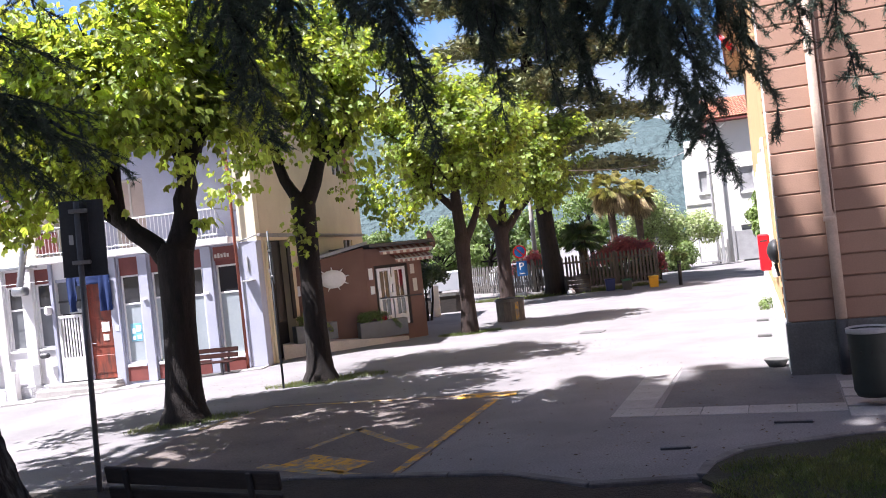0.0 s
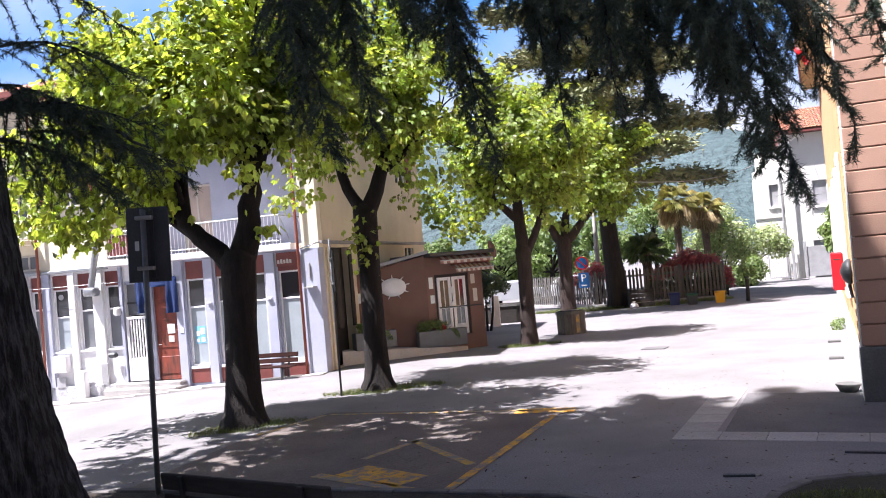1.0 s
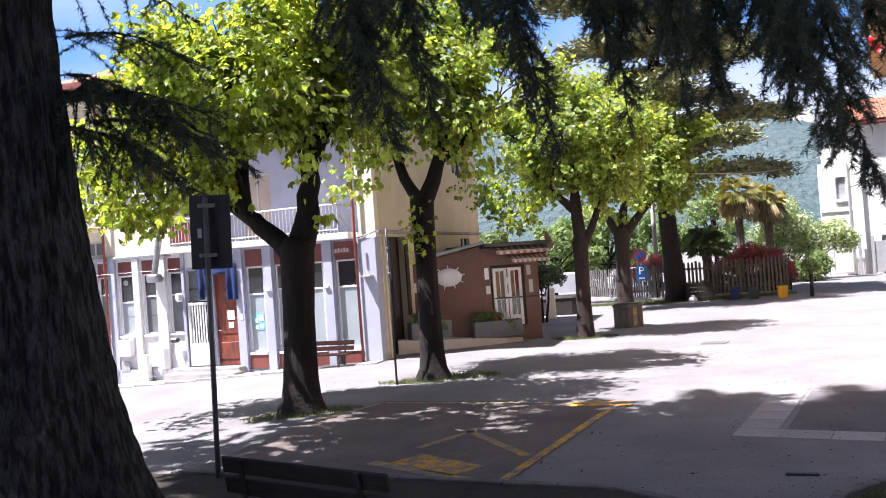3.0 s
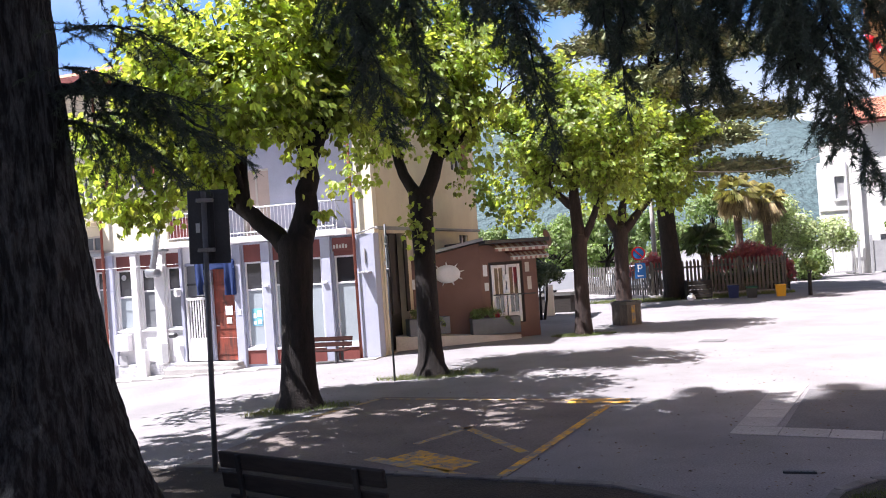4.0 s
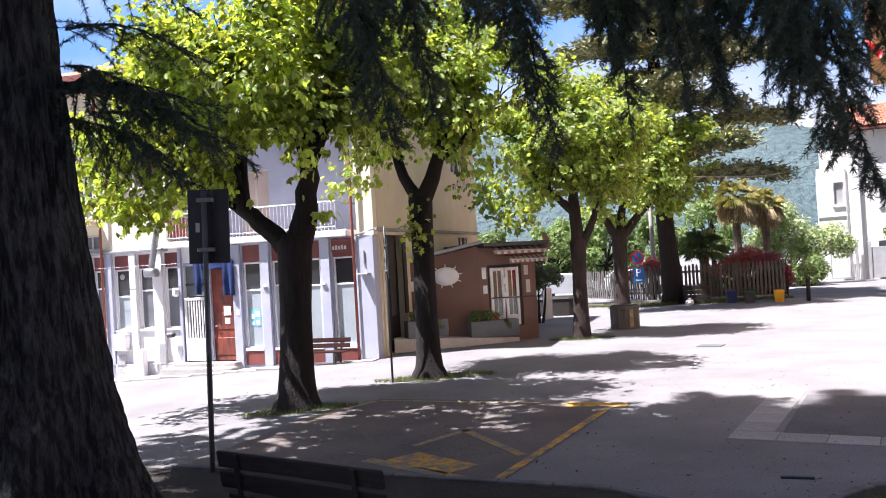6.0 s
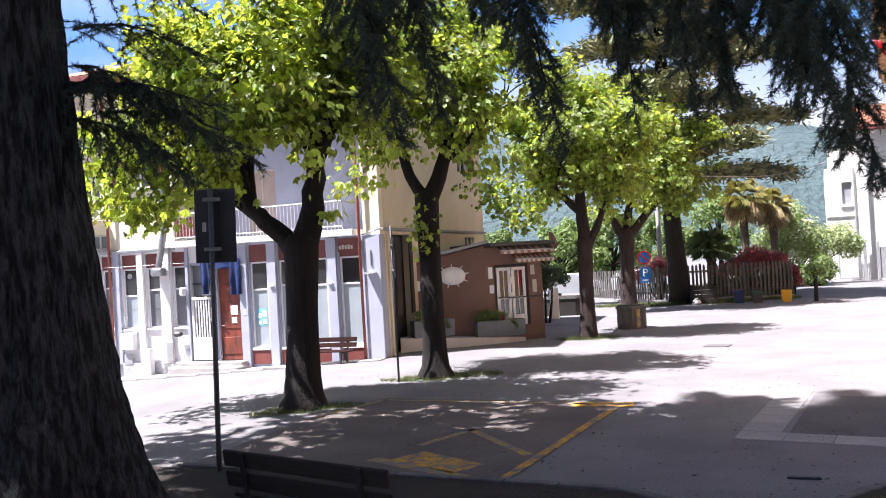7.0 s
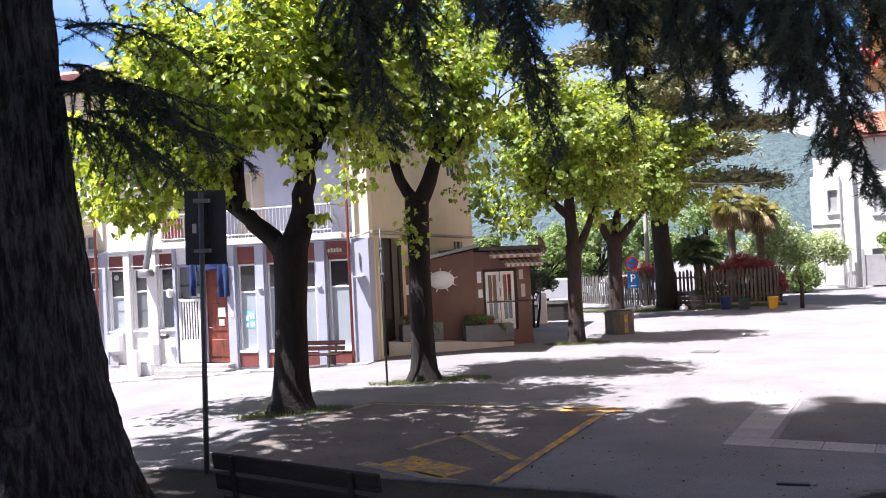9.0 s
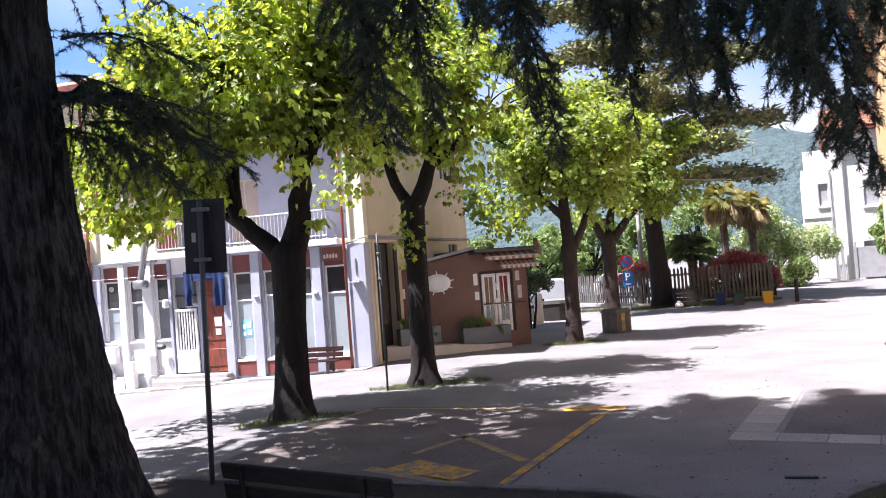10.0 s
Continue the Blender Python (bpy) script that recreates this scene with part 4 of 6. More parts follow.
def leaf_ball(name, centres, n, size, material, seed, parent=None, template=OVAL, faces=OVAL_F, spread=0.5, m=None, label=""):
    """Leaves scattered in soft clumps (x, y, z, radius)."""
    rng = np.random.default_rng(seed)
    cs = np.array(centres, float)
    w = cs[:, 3] ** 2
    k = rng.choice(len(cs), n, p=w / w.sum())
    d = rng.normal(size=(n, 3))
    d /= np.linalg.norm(d, axis=1, keepdims=True)
    r = rng.uniform(0.25, 1, n) ** 0.5 * cs[k, 3] * rng.uniform(0.8, 1.15, n)
    p = cs[k, :3] + d * r[:, None]
    nn = d + rng.normal(scale=spread, size=(n, 3)) + np.array([0, 0, 0.5])
    dd = np.cross(nn, rng.normal(size=(n, 3))) + np.array([0, 0, -0.35])
    b = flat_pieces(p, dd, nn, rng.uniform(0.6, 1.25, n) * size, template, faces)
    return part(name, b, material, parent, label)


def trough(x, y, z, length, turn, seed, red):
    t = thing("planter_trough", pose(x, y, z, 0, 0, turn), "grey metal planter trough with green plants" + (" and a red bloom" if red else ""), "planter", "planters by the annex")
    part("trough", Build().box((-length / 2, -0.2, 0.0), (length / 2, -0.16, 0.5), 0.01).box((-length / 2, 0.16, 0.0), (length / 2, 0.2, 0.5), 0.01).box((-length / 2, -0.16, 0.0), (-length / 2 + 0.04, 0.16, 0.5), 0.008)
         .box((length / 2 - 0.04, -0.16, 0.0), (length / 2, 0.16, 0.5), 0.008).box((-length / 2 + 0.04, -0.16, 0.02), (length / 2 - 0.04, 0.16, 0.06)), ZINC, t)
    part("soil", Build().box((-length / 2 + 0.04, -0.16, 0.4), (length / 2 - 0.04, 0.16, 0.45)), EARTH, t)
    rng = random.Random(seed)
    leaf_ball("plant", [(rng.uniform(-length / 2 + 0.15, length * 0.1), rng.uniform(-0.08, 0.08), 0.6 + rng.uniform(0, 0.16), rng.uniform(0.1, 0.2)) for _ in range(11)], 1700, 0.06, LEAFFAR, seed, t)
    leaf_ball("trailing_plant", [(length * 0.22 + 0.05 * i, -0.2, 0.5 - 0.07 * i, 0.07) for i in range(4)], 260, 0.05, LEAFFAR, seed + 1, t)
    if red:
        leaf_ball("bloom", [(0.02, -0.05, 0.6, 0.08), (0.08, -0.05, 0.57, 0.06)], 120, 0.07, BLOSSOM, seed + 2, t)


trough(-3.95, 24.75, 0.37, 1.25, 28, 11, False)
trough(-2.05, 25.75, 0.2, 1.5, 20, 12, True)

# ---- brown rusticated building ----
BROWN = pose(5.29, 13.3, 0, 0, 0, -20)
bb_ = thing("town_building", BROWN, "brown building with rusticated plaster courses on a grey plinth", "building")
part("core", Build().box((0.05, 0.05, 0.0), (11, 26, 9.0)), RUSTIC, bb_)
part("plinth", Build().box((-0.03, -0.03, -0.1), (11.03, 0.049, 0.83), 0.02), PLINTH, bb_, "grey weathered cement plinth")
# same plinth in near-white: the sun on this flank is in the colour
part("plinth", Build().box((-0.03, 0.055, -0.1), (0.049, 26, 0.8), 0.02), FARWHITE, bb_, "flank plinth, its sunlit paleness put into the colour")
course = Build().box((0.006, 0.0, 0.008), (11.0, 0.049, 0.325), 0.012).mesh("course", RUSTIC)
for i in range(24):
    o = new("course", course)
    o.parent = bb_
    o.location = (0, 0, 0.832 + 0.333 * i)
# the sunlit flank: ochre wall with toothed brick edging
part("flank_wall", Build().box((0.0, 0.45, 0.8), (0.048, 26, 9.0)), OCHRE, bb_, "ochre plaster flank wall in full sun")
part("corner_pilaster", Build().box((-0.012, 0.055, 0.8), (0.048, 0.44, 9.0), 0.006), FARWHITE, bb_, "pale corner pilaster")
tooth = Build().box((-0.022, 0.5, 0.0), (-0.001, 0.75, 0.1), 0.006).mesh("quoin_brick", OCHRE)
for i in range(40):
    o = new("quoin_brick", tooth)
    o.parent = bb_
    o.location = (0, 0.06 * (i % 2), 0.85 + 0.2 * i)
for y0 in (3.0, 7.0, 11.0, 15.0, 19.0):
    w = new("window")
    w.parent = bb_
    part("surround", Build().box((-0.06, y0 - 0.15, 1.5), (-0.001, y0, 3.9), 0.01).box((-0.06, y0 + 1.1, 1.5), (-0.001, y0 + 1.25, 3.9), 0.01).box((-0.08, y0 - 0.2, 1.38), (-0.001, y0 + 1.3, 1.5), 0.01).box((-0.06, y0 - 0.15, 3.9), (-0.001, y0 + 1.25, 4.05), 0.01), FARWHITE, w)
    part("pane", Build().box((-0.02, y0, 1.5), (-0.002, y0 + 1.1, 3.9)), PANE, w)
part("downpipe", Build().tube([(0.76, -0.09, 0.85), (0.76, -0.09, 2.4), (0.73, -0.09, 2.55), (0.72, -0.09, 8.9)], [0.078, 0.078, 0.07, 0.066], 14).tube([(0.745, -0.09, 2.36), (0.745, -0.09, 2.44)], [0.088] * 2, 12).tube([(0.72, -0.09, 5.0), (0.72, -0.09, 5.06)], [0.078] * 2, 12), PALEPIPE, bb_, "cream painted downpipe", True)
part("cable", Build().tube([(0.84, -0.02, 0.85), (0.84, -0.02, 8.9)], [0.014] * 2, 6), PALEPIPE, bb_)
part("drain_pipe_foot", Build().tube([(0.76, -0.09, 0.0), (0.76, -0.09, 0.85)], [0.085] * 2, 10), DARKMETAL, bb_, "", True)
part("eave", Build().box((-0.6, -0.6, 9.0), (11.6, 26.5, 9.25), 0.03), OCHRE, bb_)
part("roof", Build().add([(-0.7, -0.7, 9.26), (11.7, -0.7, 9.26), (5.5, 5, 11.2), (5.5, 21, 11.2), (11.7, 26.6, 9.26), (-0.7, 26.6, 9.26)], [(0, 1, 2), (1, 4, 3, 2), (4, 5, 3), (5, 0, 2, 3)]), TILE, bb_)
# red wall box on the sunlit flank, dark round lamp at the corner
rb = thing("post_box", BROWN @ pose(-0.02, 7.0, 1.3), "bright red metal post box on the ochre wall", "post box")
part("box_body", Build().box((-0.25, -0.3, 0.0), (0.0, 0.1, 0.85), 0.03), RED, rb)
part("slot", Build().box((-0.21, -0.307, 0.68), (-0.05, -0.301, 0.71)), DARKMETAL, rb)
wl = thing("wall_bell", BROWN @ pose(-0.02, 0.75, 1.95), "dark round metal wall bell at the building corner", "wall bell")
part("dome", Build().tube([(0.0, 0, 0), (-0.06, 0, 0), (-0.13, 0, 0), (-0.17, 0, 0)], [0.2, 0.2, 0.14, 0.03], 16), DARKMETAL, wl, "", True)
part("stem", Build().tube([(-0.05, 0, -0.2), (-0.02, 0, -0.42)], [0.03, 0.02], 8), DARKMETAL, wl)
bowl = thing("stone_bowl", BROWN @ pose(-0.22, 0.95, 0.0), "low round stone bowl at the wall foot", "bowl")
part("bowl", Build().lathe([(0.12, -0.01), (0.16, 0.06), (0.2, 0.13), (0.185, 0.14), (0.12, 0.08)], 18), PLINTH, bowl, "", True)
for y in (5.0, 8.0):
    vent = thing("floor_vent", BROWN @ pose(-0.35, y, 0.0), "small grey drain cover at the wall foot", "drain cover", "drain covers")
    part("cover", Build().box((-0.14, -0.1, 0.0), (0.14, 0.1, 0.05), 0.01), PLINTH, vent)
flank_weeds = leaf_ball("weeds", [(0, 0, 0.1, 0.18), (0.1, 0.4, 0.15, 0.2), (0, 0.8, 0.08, 0.15)], 320, 0.08, LEAFFAR, 77)
tagged(flank_weeds, "green weeds at the foot of the sunny wall", "weeds", kind="stuff")
flank_weeds.matrix_world = BROWN @ pose(-0.25, 10.8, 0.0)

# litter bin on the pavement
binm = thing("litter_bin", pose(5.28, 10.75, 0.0, 0, 0, -22), "dark metal litter bin with a pale bag over its rim", "litter bin")
part("bin_body", Build().lathe([(0.2, 0.12), (0.235, 0.2), (0.25, 0.93), (0.255, 0.97), (0.235, 0.97), (0.23, 0.3), (0.05, 0.28)], 24), BINMETAL, binm, "dark perforated steel drum", True)
part("bin_bag", Build().lathe([(0.264, 0.93), (0.264, 0.95), (0.266, 0.985), (0.25, 0.995), (0.235, 0.95)], 24), GREYPAINT, binm, "pale plastic bin bag folded over the rim", True)
part("post", Build().tube([(0.3, 0, 0), (0.3, 0, 1.15)], [0.03] * 2, 10), DARKMETAL, binm, "", True)
part("bracket", Build().box((0.24, -0.02, 0.7), (0.3, 0.02, 0.74)), DARKMETAL, binm)
for k in range(12):
    a = 2 * math.pi * k / 12
    part("perforation", Build().tube([(0.243 * math.cos(a), 0.243 * math.sin(a), 0.7), (0.252 * math.cos(a), 0.252 * math.sin(a), 0.7)], [0.016] * 2, 8), RUBBER, binm)
stone = thing("stone_edging", pose(4.4, 8.4, 0.05, 0, 0, 66), "upright pale stone slab edging the lawn", "stone slab")
part("slab", Build().box((-0.6, -0.08, -0.05), (0.5, 0.08, 0.42), 0.03), PALEPIPE, stone)
for x, y, tn, ln in ((4.02, 10.27, -22, 0.44), (2.4, 9.63, -12, 0.34)):
    dr = thing("drain_slot", pose(x, y, 0.0, 0, 0, tn), "narrow dark iron drain slot in the paving", "drain", "drain slots")
    part("grate", Build().box((-ln / 2, -0.035, 0.0), (ln / 2, 0.035, 0.026), 0.004), DARKMETAL, dr)
    for k in range(5):
        part("grate_bar", Build().box((-ln / 2 + 0.05 + k * ln / 5.5, -0.03, 0.0255), (-ln / 2 + 0.07 + k * ln / 5.5, 0.03, 0.029)), DARKMETAL, dr)

# ---- signs ----
sp = thing("road_sign", pose(-4.49, 10.35, 0.0, 0.5, 1.4, 3), "grey metal road sign seen from behind on a steel pole", "road sign", "road signs")
part("pole", Build().tube([(0, 0, 0), (0, 0, 3.62)], [0.034] * 2, 12), ZINC, sp, "", True)
plate = part("plate", Build().box((-0.27, 0.06, 2.7), (0.27, 0.075, 3.64), 0.02), SIGNBACK, sp, "dark grey back of the sign plate")
plate.matrix_local = pose(0.03, -0.0, 0)
part("rib", Build().box((-0.08, 0.04, 2.75), (-0.05, 0.059, 3.6)).box((0.06, 0.04, 2.75), (0.11, 0.059, 3.6)), DARKMETAL, sp)
for z in (2.85, 3.48):
    part("clamp", Build().box((-0.09, -0.045, z), (0.12, 0.039, z + 0.05), 0.008), STEEL, sp)
part("sticker", Build().box((-0.15, 0.0, 3.1), (-0.05, 0.0025, 3.22)), PAPER, plate)
plate.children[0].location = (-0.02, 0.0565, 0)

sp2 = thing("road_sign", pose(-3.7, 18.15, 0.0, 0, 0, 100), "thin steel pole with a dark sign turned edge-on", "road sign", "road signs")
part("pole", Build().tube([(0, 0, 0), (0, 0, 3.4)], [0.024] * 2, 10), SIGNBACK, sp2, "", True)
part("plate", Build().box((-0.28, -0.05, 2.25), (0.28, -0.035, 3.15), 0.01), SIGNBACK, sp2)
for z in (2.4, 2.95):
    part("clamp", Build().box((-0.06, -0.035, z), (0.06, 0.04, z + 0.04), 0.005), STEEL, sp2)


def ring(b, cx, cy, cz, r0, r1, y, n=32):
    vs = [(cx + r * math.cos(2 * math.pi * k / n), y, cz + r * math.sin(2 * math.pi * k / n)) for r in (r0, r1) for k in range(n)]
    b.add(vs, [(k, (k + 1) % n, n + (k + 1) % n, n + k) for k in range(n)])


sp3 = thing("parking_sign", pose(3.58, 39.6, 0.0, 0, 0, -6), "round no-parking sign over a blue parking plate on a pole", "road sign", "road signs")
part("pole", Build().tube([(0.1, 0.05, 0), (0.0, 0.05, 2.6)], [0.03] * 2, 10), STEEL, sp3, "", True)
part("round_plate", Build().tube([(0, 0.0, 2.22), (0, 0.015, 2.22)], [0.31] * 2, 32), BLUE, sp3)
b = Build()
ring(b, 0, 0, 2.22, 0.245, 0.312, -0.004)
m45 = Matrix.Translation((0, 0, 2.22)) @ pose(0, 0, 0, 0, 45, 0)
b.box((-0.26, -0.0045, -0.03), (0.26, -0.0035, 0.03), 0, m45)
part("red_ring", b, RED, sp3)
pp = part("parking_plate", Build().box((-0.2, 0.0, 1.08), (0.28, 0.015, 1.78), 0.004), BLUE, sp3, "blue parking plate with a white letter")
fc = bpy.data.curves.new("letter", "FONT")
fc.body, fc.size, fc.extrude, fc.align_x = "P", 0.5, 0.002, "CENTER"
tmp = bpy.data.objects.new("letter", fc)
lm = bpy.data.meshes.new_from_object(tmp)
lm.name = "letter"
lm.materials.clear()
lm.materials.append(PAPER)
lo = new("letter", lm)
lo.parent = pp
lo.matrix_local = pose(0.02, -0.006, 1.37, 90, 0, 0)
part("arrow", Build().box((-0.06, -0.006, 1.17), (0.16, -0.001, 1.22)).box((-0.1, -0.006, 1.15), (-0.06, -0.001, 1.24)), PAPER, pp)

# bench by the kerb, seen over its back
slat_bench(pose(-2.17, 7.32, 0.09, 0, 0, -28) @ pose(0, 0, -0.02, 0, 0, 180), "dark weathered wooden bench facing the cedar", 1.96, OLDWOOD, RUBBER, 8)


# ---- trees ----
def limb(rng, start, way, length, r, levels, b, tips, droop=0.05):
    """A branch that forks; tips collects the ends of the twigs."""
    p = Vector(start)
    pts, rad = [p.copy()], [r]
    d = Vector(way).normalized()
    n = 5
    for i in range(n):
        d = (d + Vector((rng.uniform(-0.22, 0.22), rng.uniform(-0.22, 0.22), rng.uniform(-0.12, 0.2) - droop))).normalized()
        p = p + d * length / n
        pts.append(p.copy())
        rad.append(r * (1 - 0.55 * (i + 1) / n))
        if levels <= 1 or i >= 2:
            tips.append((p.copy(), d.copy()))
    b.tube(pts, rad, 7 if r > 0.05 else 5, False)
    if levels > 0:
        for k in range(3 if levels > 1 else 4):
            i = rng.randint(2, n)
            side = Vector((rng.uniform(-1, 1), rng.uniform(-1, 1), rng.uniform(-0.3, 0.6)))
            limb(rng, pts[i], d * 0.7 + side * 0.8, length * rng.uniform(0.5, 0.72), rad[i] * 0.65, levels - 1, b, tips, droop)


def lime_tree(x, y, r, trunk, forks, crown, leaves, leaf, seed, label, lean=(0, 0), flare=1.5, stub=True, low=(), bark=None, bare=()):
    """A pollarded lime: trunk, limbs from the fork, and a crown of single leaves.
    forks: (points of the limb, radius); crown: centre and radii of the leafy mass; bare: open pockets (x, y, z, radius)."""
    t = thing("lime_tree", pose(x, y, ground_z(x, y)), label, "tree", "lime trees along the square")
    rng = random.Random(seed)
    b = Build()
    hs = [-0.1, 0.08, 0.25, 0.6, 1.2, trunk * 0.6, trunk * 0.85, trunk, trunk + 0.16]
    rs = [r * flare * 1.12, r * flare, r * 1.25, r * 1.1, r * 1.0, r * 0.95, r * 1.02, r * 1.1, r * 0.75]
    b.tube([(lean[0] * h / trunk, lean[1] * h / trunk, h) for h in hs], rs, 20, True, 0.1)
    part("trunk", b, bark or BARK, t, "dark rough bark", True)
    tips = []
    for way, rr in forks:
        lb = Build()
        way = [Vector(p) for p in way]
        pts = []
        for p, q in zip(way, way[1:]):
            pts += [p.lerp(q, k / 3) + Vector((rng.gauss(0, 0.025), rng.gauss(0, 0.025), 0)) for k in range(3)]
        pts.append(way[-1])
        n = len(pts) - 1
        rad = [rr * (1 - 0.62 * i / n) for i in range(n + 1)]
        lb.tube(pts, rad, 12, False, 0.2)
        for i in range(n // 2, n + 1):
            d = (pts[min(i + 1, n)] - pts[i - 1]).normalized()
            for _ in range(1 if i < n else 3):
                side = Vector((rng.uniform(-1, 1), rng.uniform(-1, 1), rng.uniform(-0.1, 0.5)))
                limb(rng, pts[i], d * 0.8 + side, rng.uniform(1.1, 1.9), rad[i] * 0.55, 1, lb, tips)
        part("limb", lb, bark or BARK, t, "", True)
    nr = np.random.default_rng(seed)
    (cx, cy, cz), (ax, ay, az) = crown
    # tight clumps hang on the twigs and fill an uneven shell; low ones droop below it
    cl, sd = [], []
    for p, _ in tips:
        if ((p.x - cx) / ax) ** 2 + ((p.y - cy) / ay) ** 2 + ((p.z - cz) / az) ** 2 < 1.25 and nr.random() < 0.7:
            cl.append(np.array(p))
            sd.append(nr.uniform(0.14, 0.28))
    for _ in range(95):
        v = nr.normal(size=3)
        v /= np.linalg.norm(v)
        q = nr.uniform(0.3, 1.0) * (0.88 + 0.5 * noise.noise(Vector(v * 2.3 + seed)))
        cl.append(np.array([cx + ax * v[0] * q, cy + ay * v[1] * q, cz + az * v[2] * q]))
        sd.append(nr.uniform(0.13, 0.31))
    for lx, ly, lz, lr in low:
        for _ in range(9):
            cl.append(np.array([lx - x, ly - y, lz]) + nr.normal(size=3) * lr * np.array([0.7, 0.7, 0.35]))
            sd.append(lr * 0.36)
    cl, sd = np.array(cl), np.array(sd)
    wt = sd ** 2
    k = nr.choice(len(cl), leaves, p=wt / wt.sum())
    p = cl[k] + nr.normal(size=(leaves, 3)) * sd[k][:, None] * np.array([1.15, 1.15, 0.7])
    for gx, gy, gz, gr in bare:
        p = p[np.linalg.norm((p + np.array([x, y, 0]) - np.array([gx, gy, gz])) * np.array([1, 0.45, 1]), axis=1) > gr]
    leaves = len(p)
    out = p - np.array([cx, cy, cz])
    out /= np.linalg.norm(out, axis=1, keepdims=True) + 1e-6
    nn = out * 0.5 + nr.normal(size=(leaves, 3)) * 0.55 + np.array([0, 0, 0.9])
    dd = out * 0.6 + nr.normal(size=(leaves, 3)) * 0.6 + np.array([0, 0, -0.75])
    part("crown", flat_pieces(p, dd, nn, nr.uniform(0.5, 1.3, leaves) * leaf, LOBED, LOBED_F), LEAF, t, "fresh green translucent leaves")
    if stub:
        q = nr.normal(size=(90, 3)) * np.array([0.15, 0.15, 0.3]) + np.array([lean[0] * 0.8 - 0.1, lean[1] - 0.25, trunk * 0.82])
        shoots = part("trunk_foliage", flat_pieces(q, nr.normal(size=(90, 3)) + np.array([0, 0, -1]), nr.normal(size=(90, 3)) + np.array([0, -1, 0.5]), nr.uniform(0.6, 1.1, 90) * leaf, LOBED, LOBED_F), LEAF, t)
        tagged(shoots, kind="stuff")
    return t


lime_tree(-4.93, 15.25, 0.3, 3.05, [([(0.1, 0, 2.85), (-0.4, 0, 3.35), (-0.8, 0, 3.75), (-0.85, 0, 4.7), (-0.95, -0.1, 6.2)], 0.2), ([(0.15, 0, 2.9), (0.38, 0, 3.7), (0.52, 0, 4.5), (0.85, 0, 5.4), (1.1, 0.1, 6.5)], 0.25),
                                     ([(-0.5, 0.05, 3.4), (-1.4, 0.1, 4.1), (-2.5, 0.0, 4.9)], 0.1), ([(0.45, 0, 4.2), (0.3, 0.3, 5.2), (0.1, 0.5, 6.6)], 0.11)],
          ((-0.4, -0.35, 6.2), (3.4, 1.55, 2.2)), 16500, 0.175, 21, "lime tree with a dark forked trunk and fresh green leaves", (0.13, 0.0), 1.5, False,
          ((-8.5, 15.0, 4.3, 0.7), (-7.8, 15.2, 3.9, 0.55), (-7.2, 15.0, 4.2, 0.6), (-6.5, 15.2, 4.6, 0.5), (-6.0, 15.2, 4.15, 0.3), (-3.5, 15.2, 5.0, 0.5), (-4.15, 15.0, 3.55, 0.13), (-8.9, 15.3, 5.0, 0.6)),
          bare=((-5.15, 15.2, 4.4, 0.62), (-3.9, 15.2, 4.2, 0.42), (-8.6, 15.2, 7.6, 0.8), (-6.2, 15.2, 8.2, 0.6)))
lime_tree(-2.98, 18.75, 0.25, 4.0, [([(0, 0, 3.85), (-0.35, 0, 4.5), (-0.5, 0, 5.3), (-0.65, 0, 6.6)], 0.16), ([(0.02, 0, 3.85), (0.45, 0, 4.7), (0.62, 0.05, 5.5), (0.6, 0.1, 7.2)], 0.2),
                                     ([(0.5, 0, 4.8), (1.2, -0.2, 5.3), (1.9, -0.2, 6.0)], 0.09), ([(-0.4, 0, 4.9), (-0.9, 0.4, 5.6), (-1.3, 0.6, 6.6)], 0.09)],
          ((0.05, 0.0, 6.75), (2.4, 1.7, 2.1)), 12500, 0.165, 34, "lime tree with ivy shoots on its dark trunk", (0.02, 0.0), 1.6, True,
          ((-4.45, 18.7, 4.4, 0.4), (-4.2, 18.8, 5.0, 0.45), (-1.5, 18.8, 4.7, 0.5), (-2.1, 18.8, 5.2, 0.45)),
          bare=((-2.6, 18.7, 4.5, 0.45), (-0.9, 18.7, 6.3, 0.5)))
lime_tree(0.58, 26.0, 0.22, 2.9, [([(0.05, 0, 2.7), (0.0, 0, 4.0), (0.05, 0, 5.2), (0.0, 0, 6.8)], 0.21), ([(0.1, 0, 2.7), (0.55, 0, 3.6), (1.0, 0.05, 4.4), (1.3, 0.1, 5.6)], 0.13),
                                   ([(0.0, 0, 3.8), (-0.55, 0, 4.35), (-1.0, 0, 4.75), (-1.3, 0, 5.8)], 0.13)],
          ((0.0, 0.0, 6.0), (2.3, 1.8, 2.3)), 15000, 0.165, 45, "lime tree with a split hollow trunk and bright leaves", (0.05, 0.0), 1.3, False,
          ((-1.7, 26, 4.2, 0.6), (-1.2, 25.8, 3.75, 0.45), (-0.6, 25.9, 4.3, 0.5), (1.6, 26, 4.7, 0.6), (-1.9, 26, 4.9, 0.5)), REDBARK)
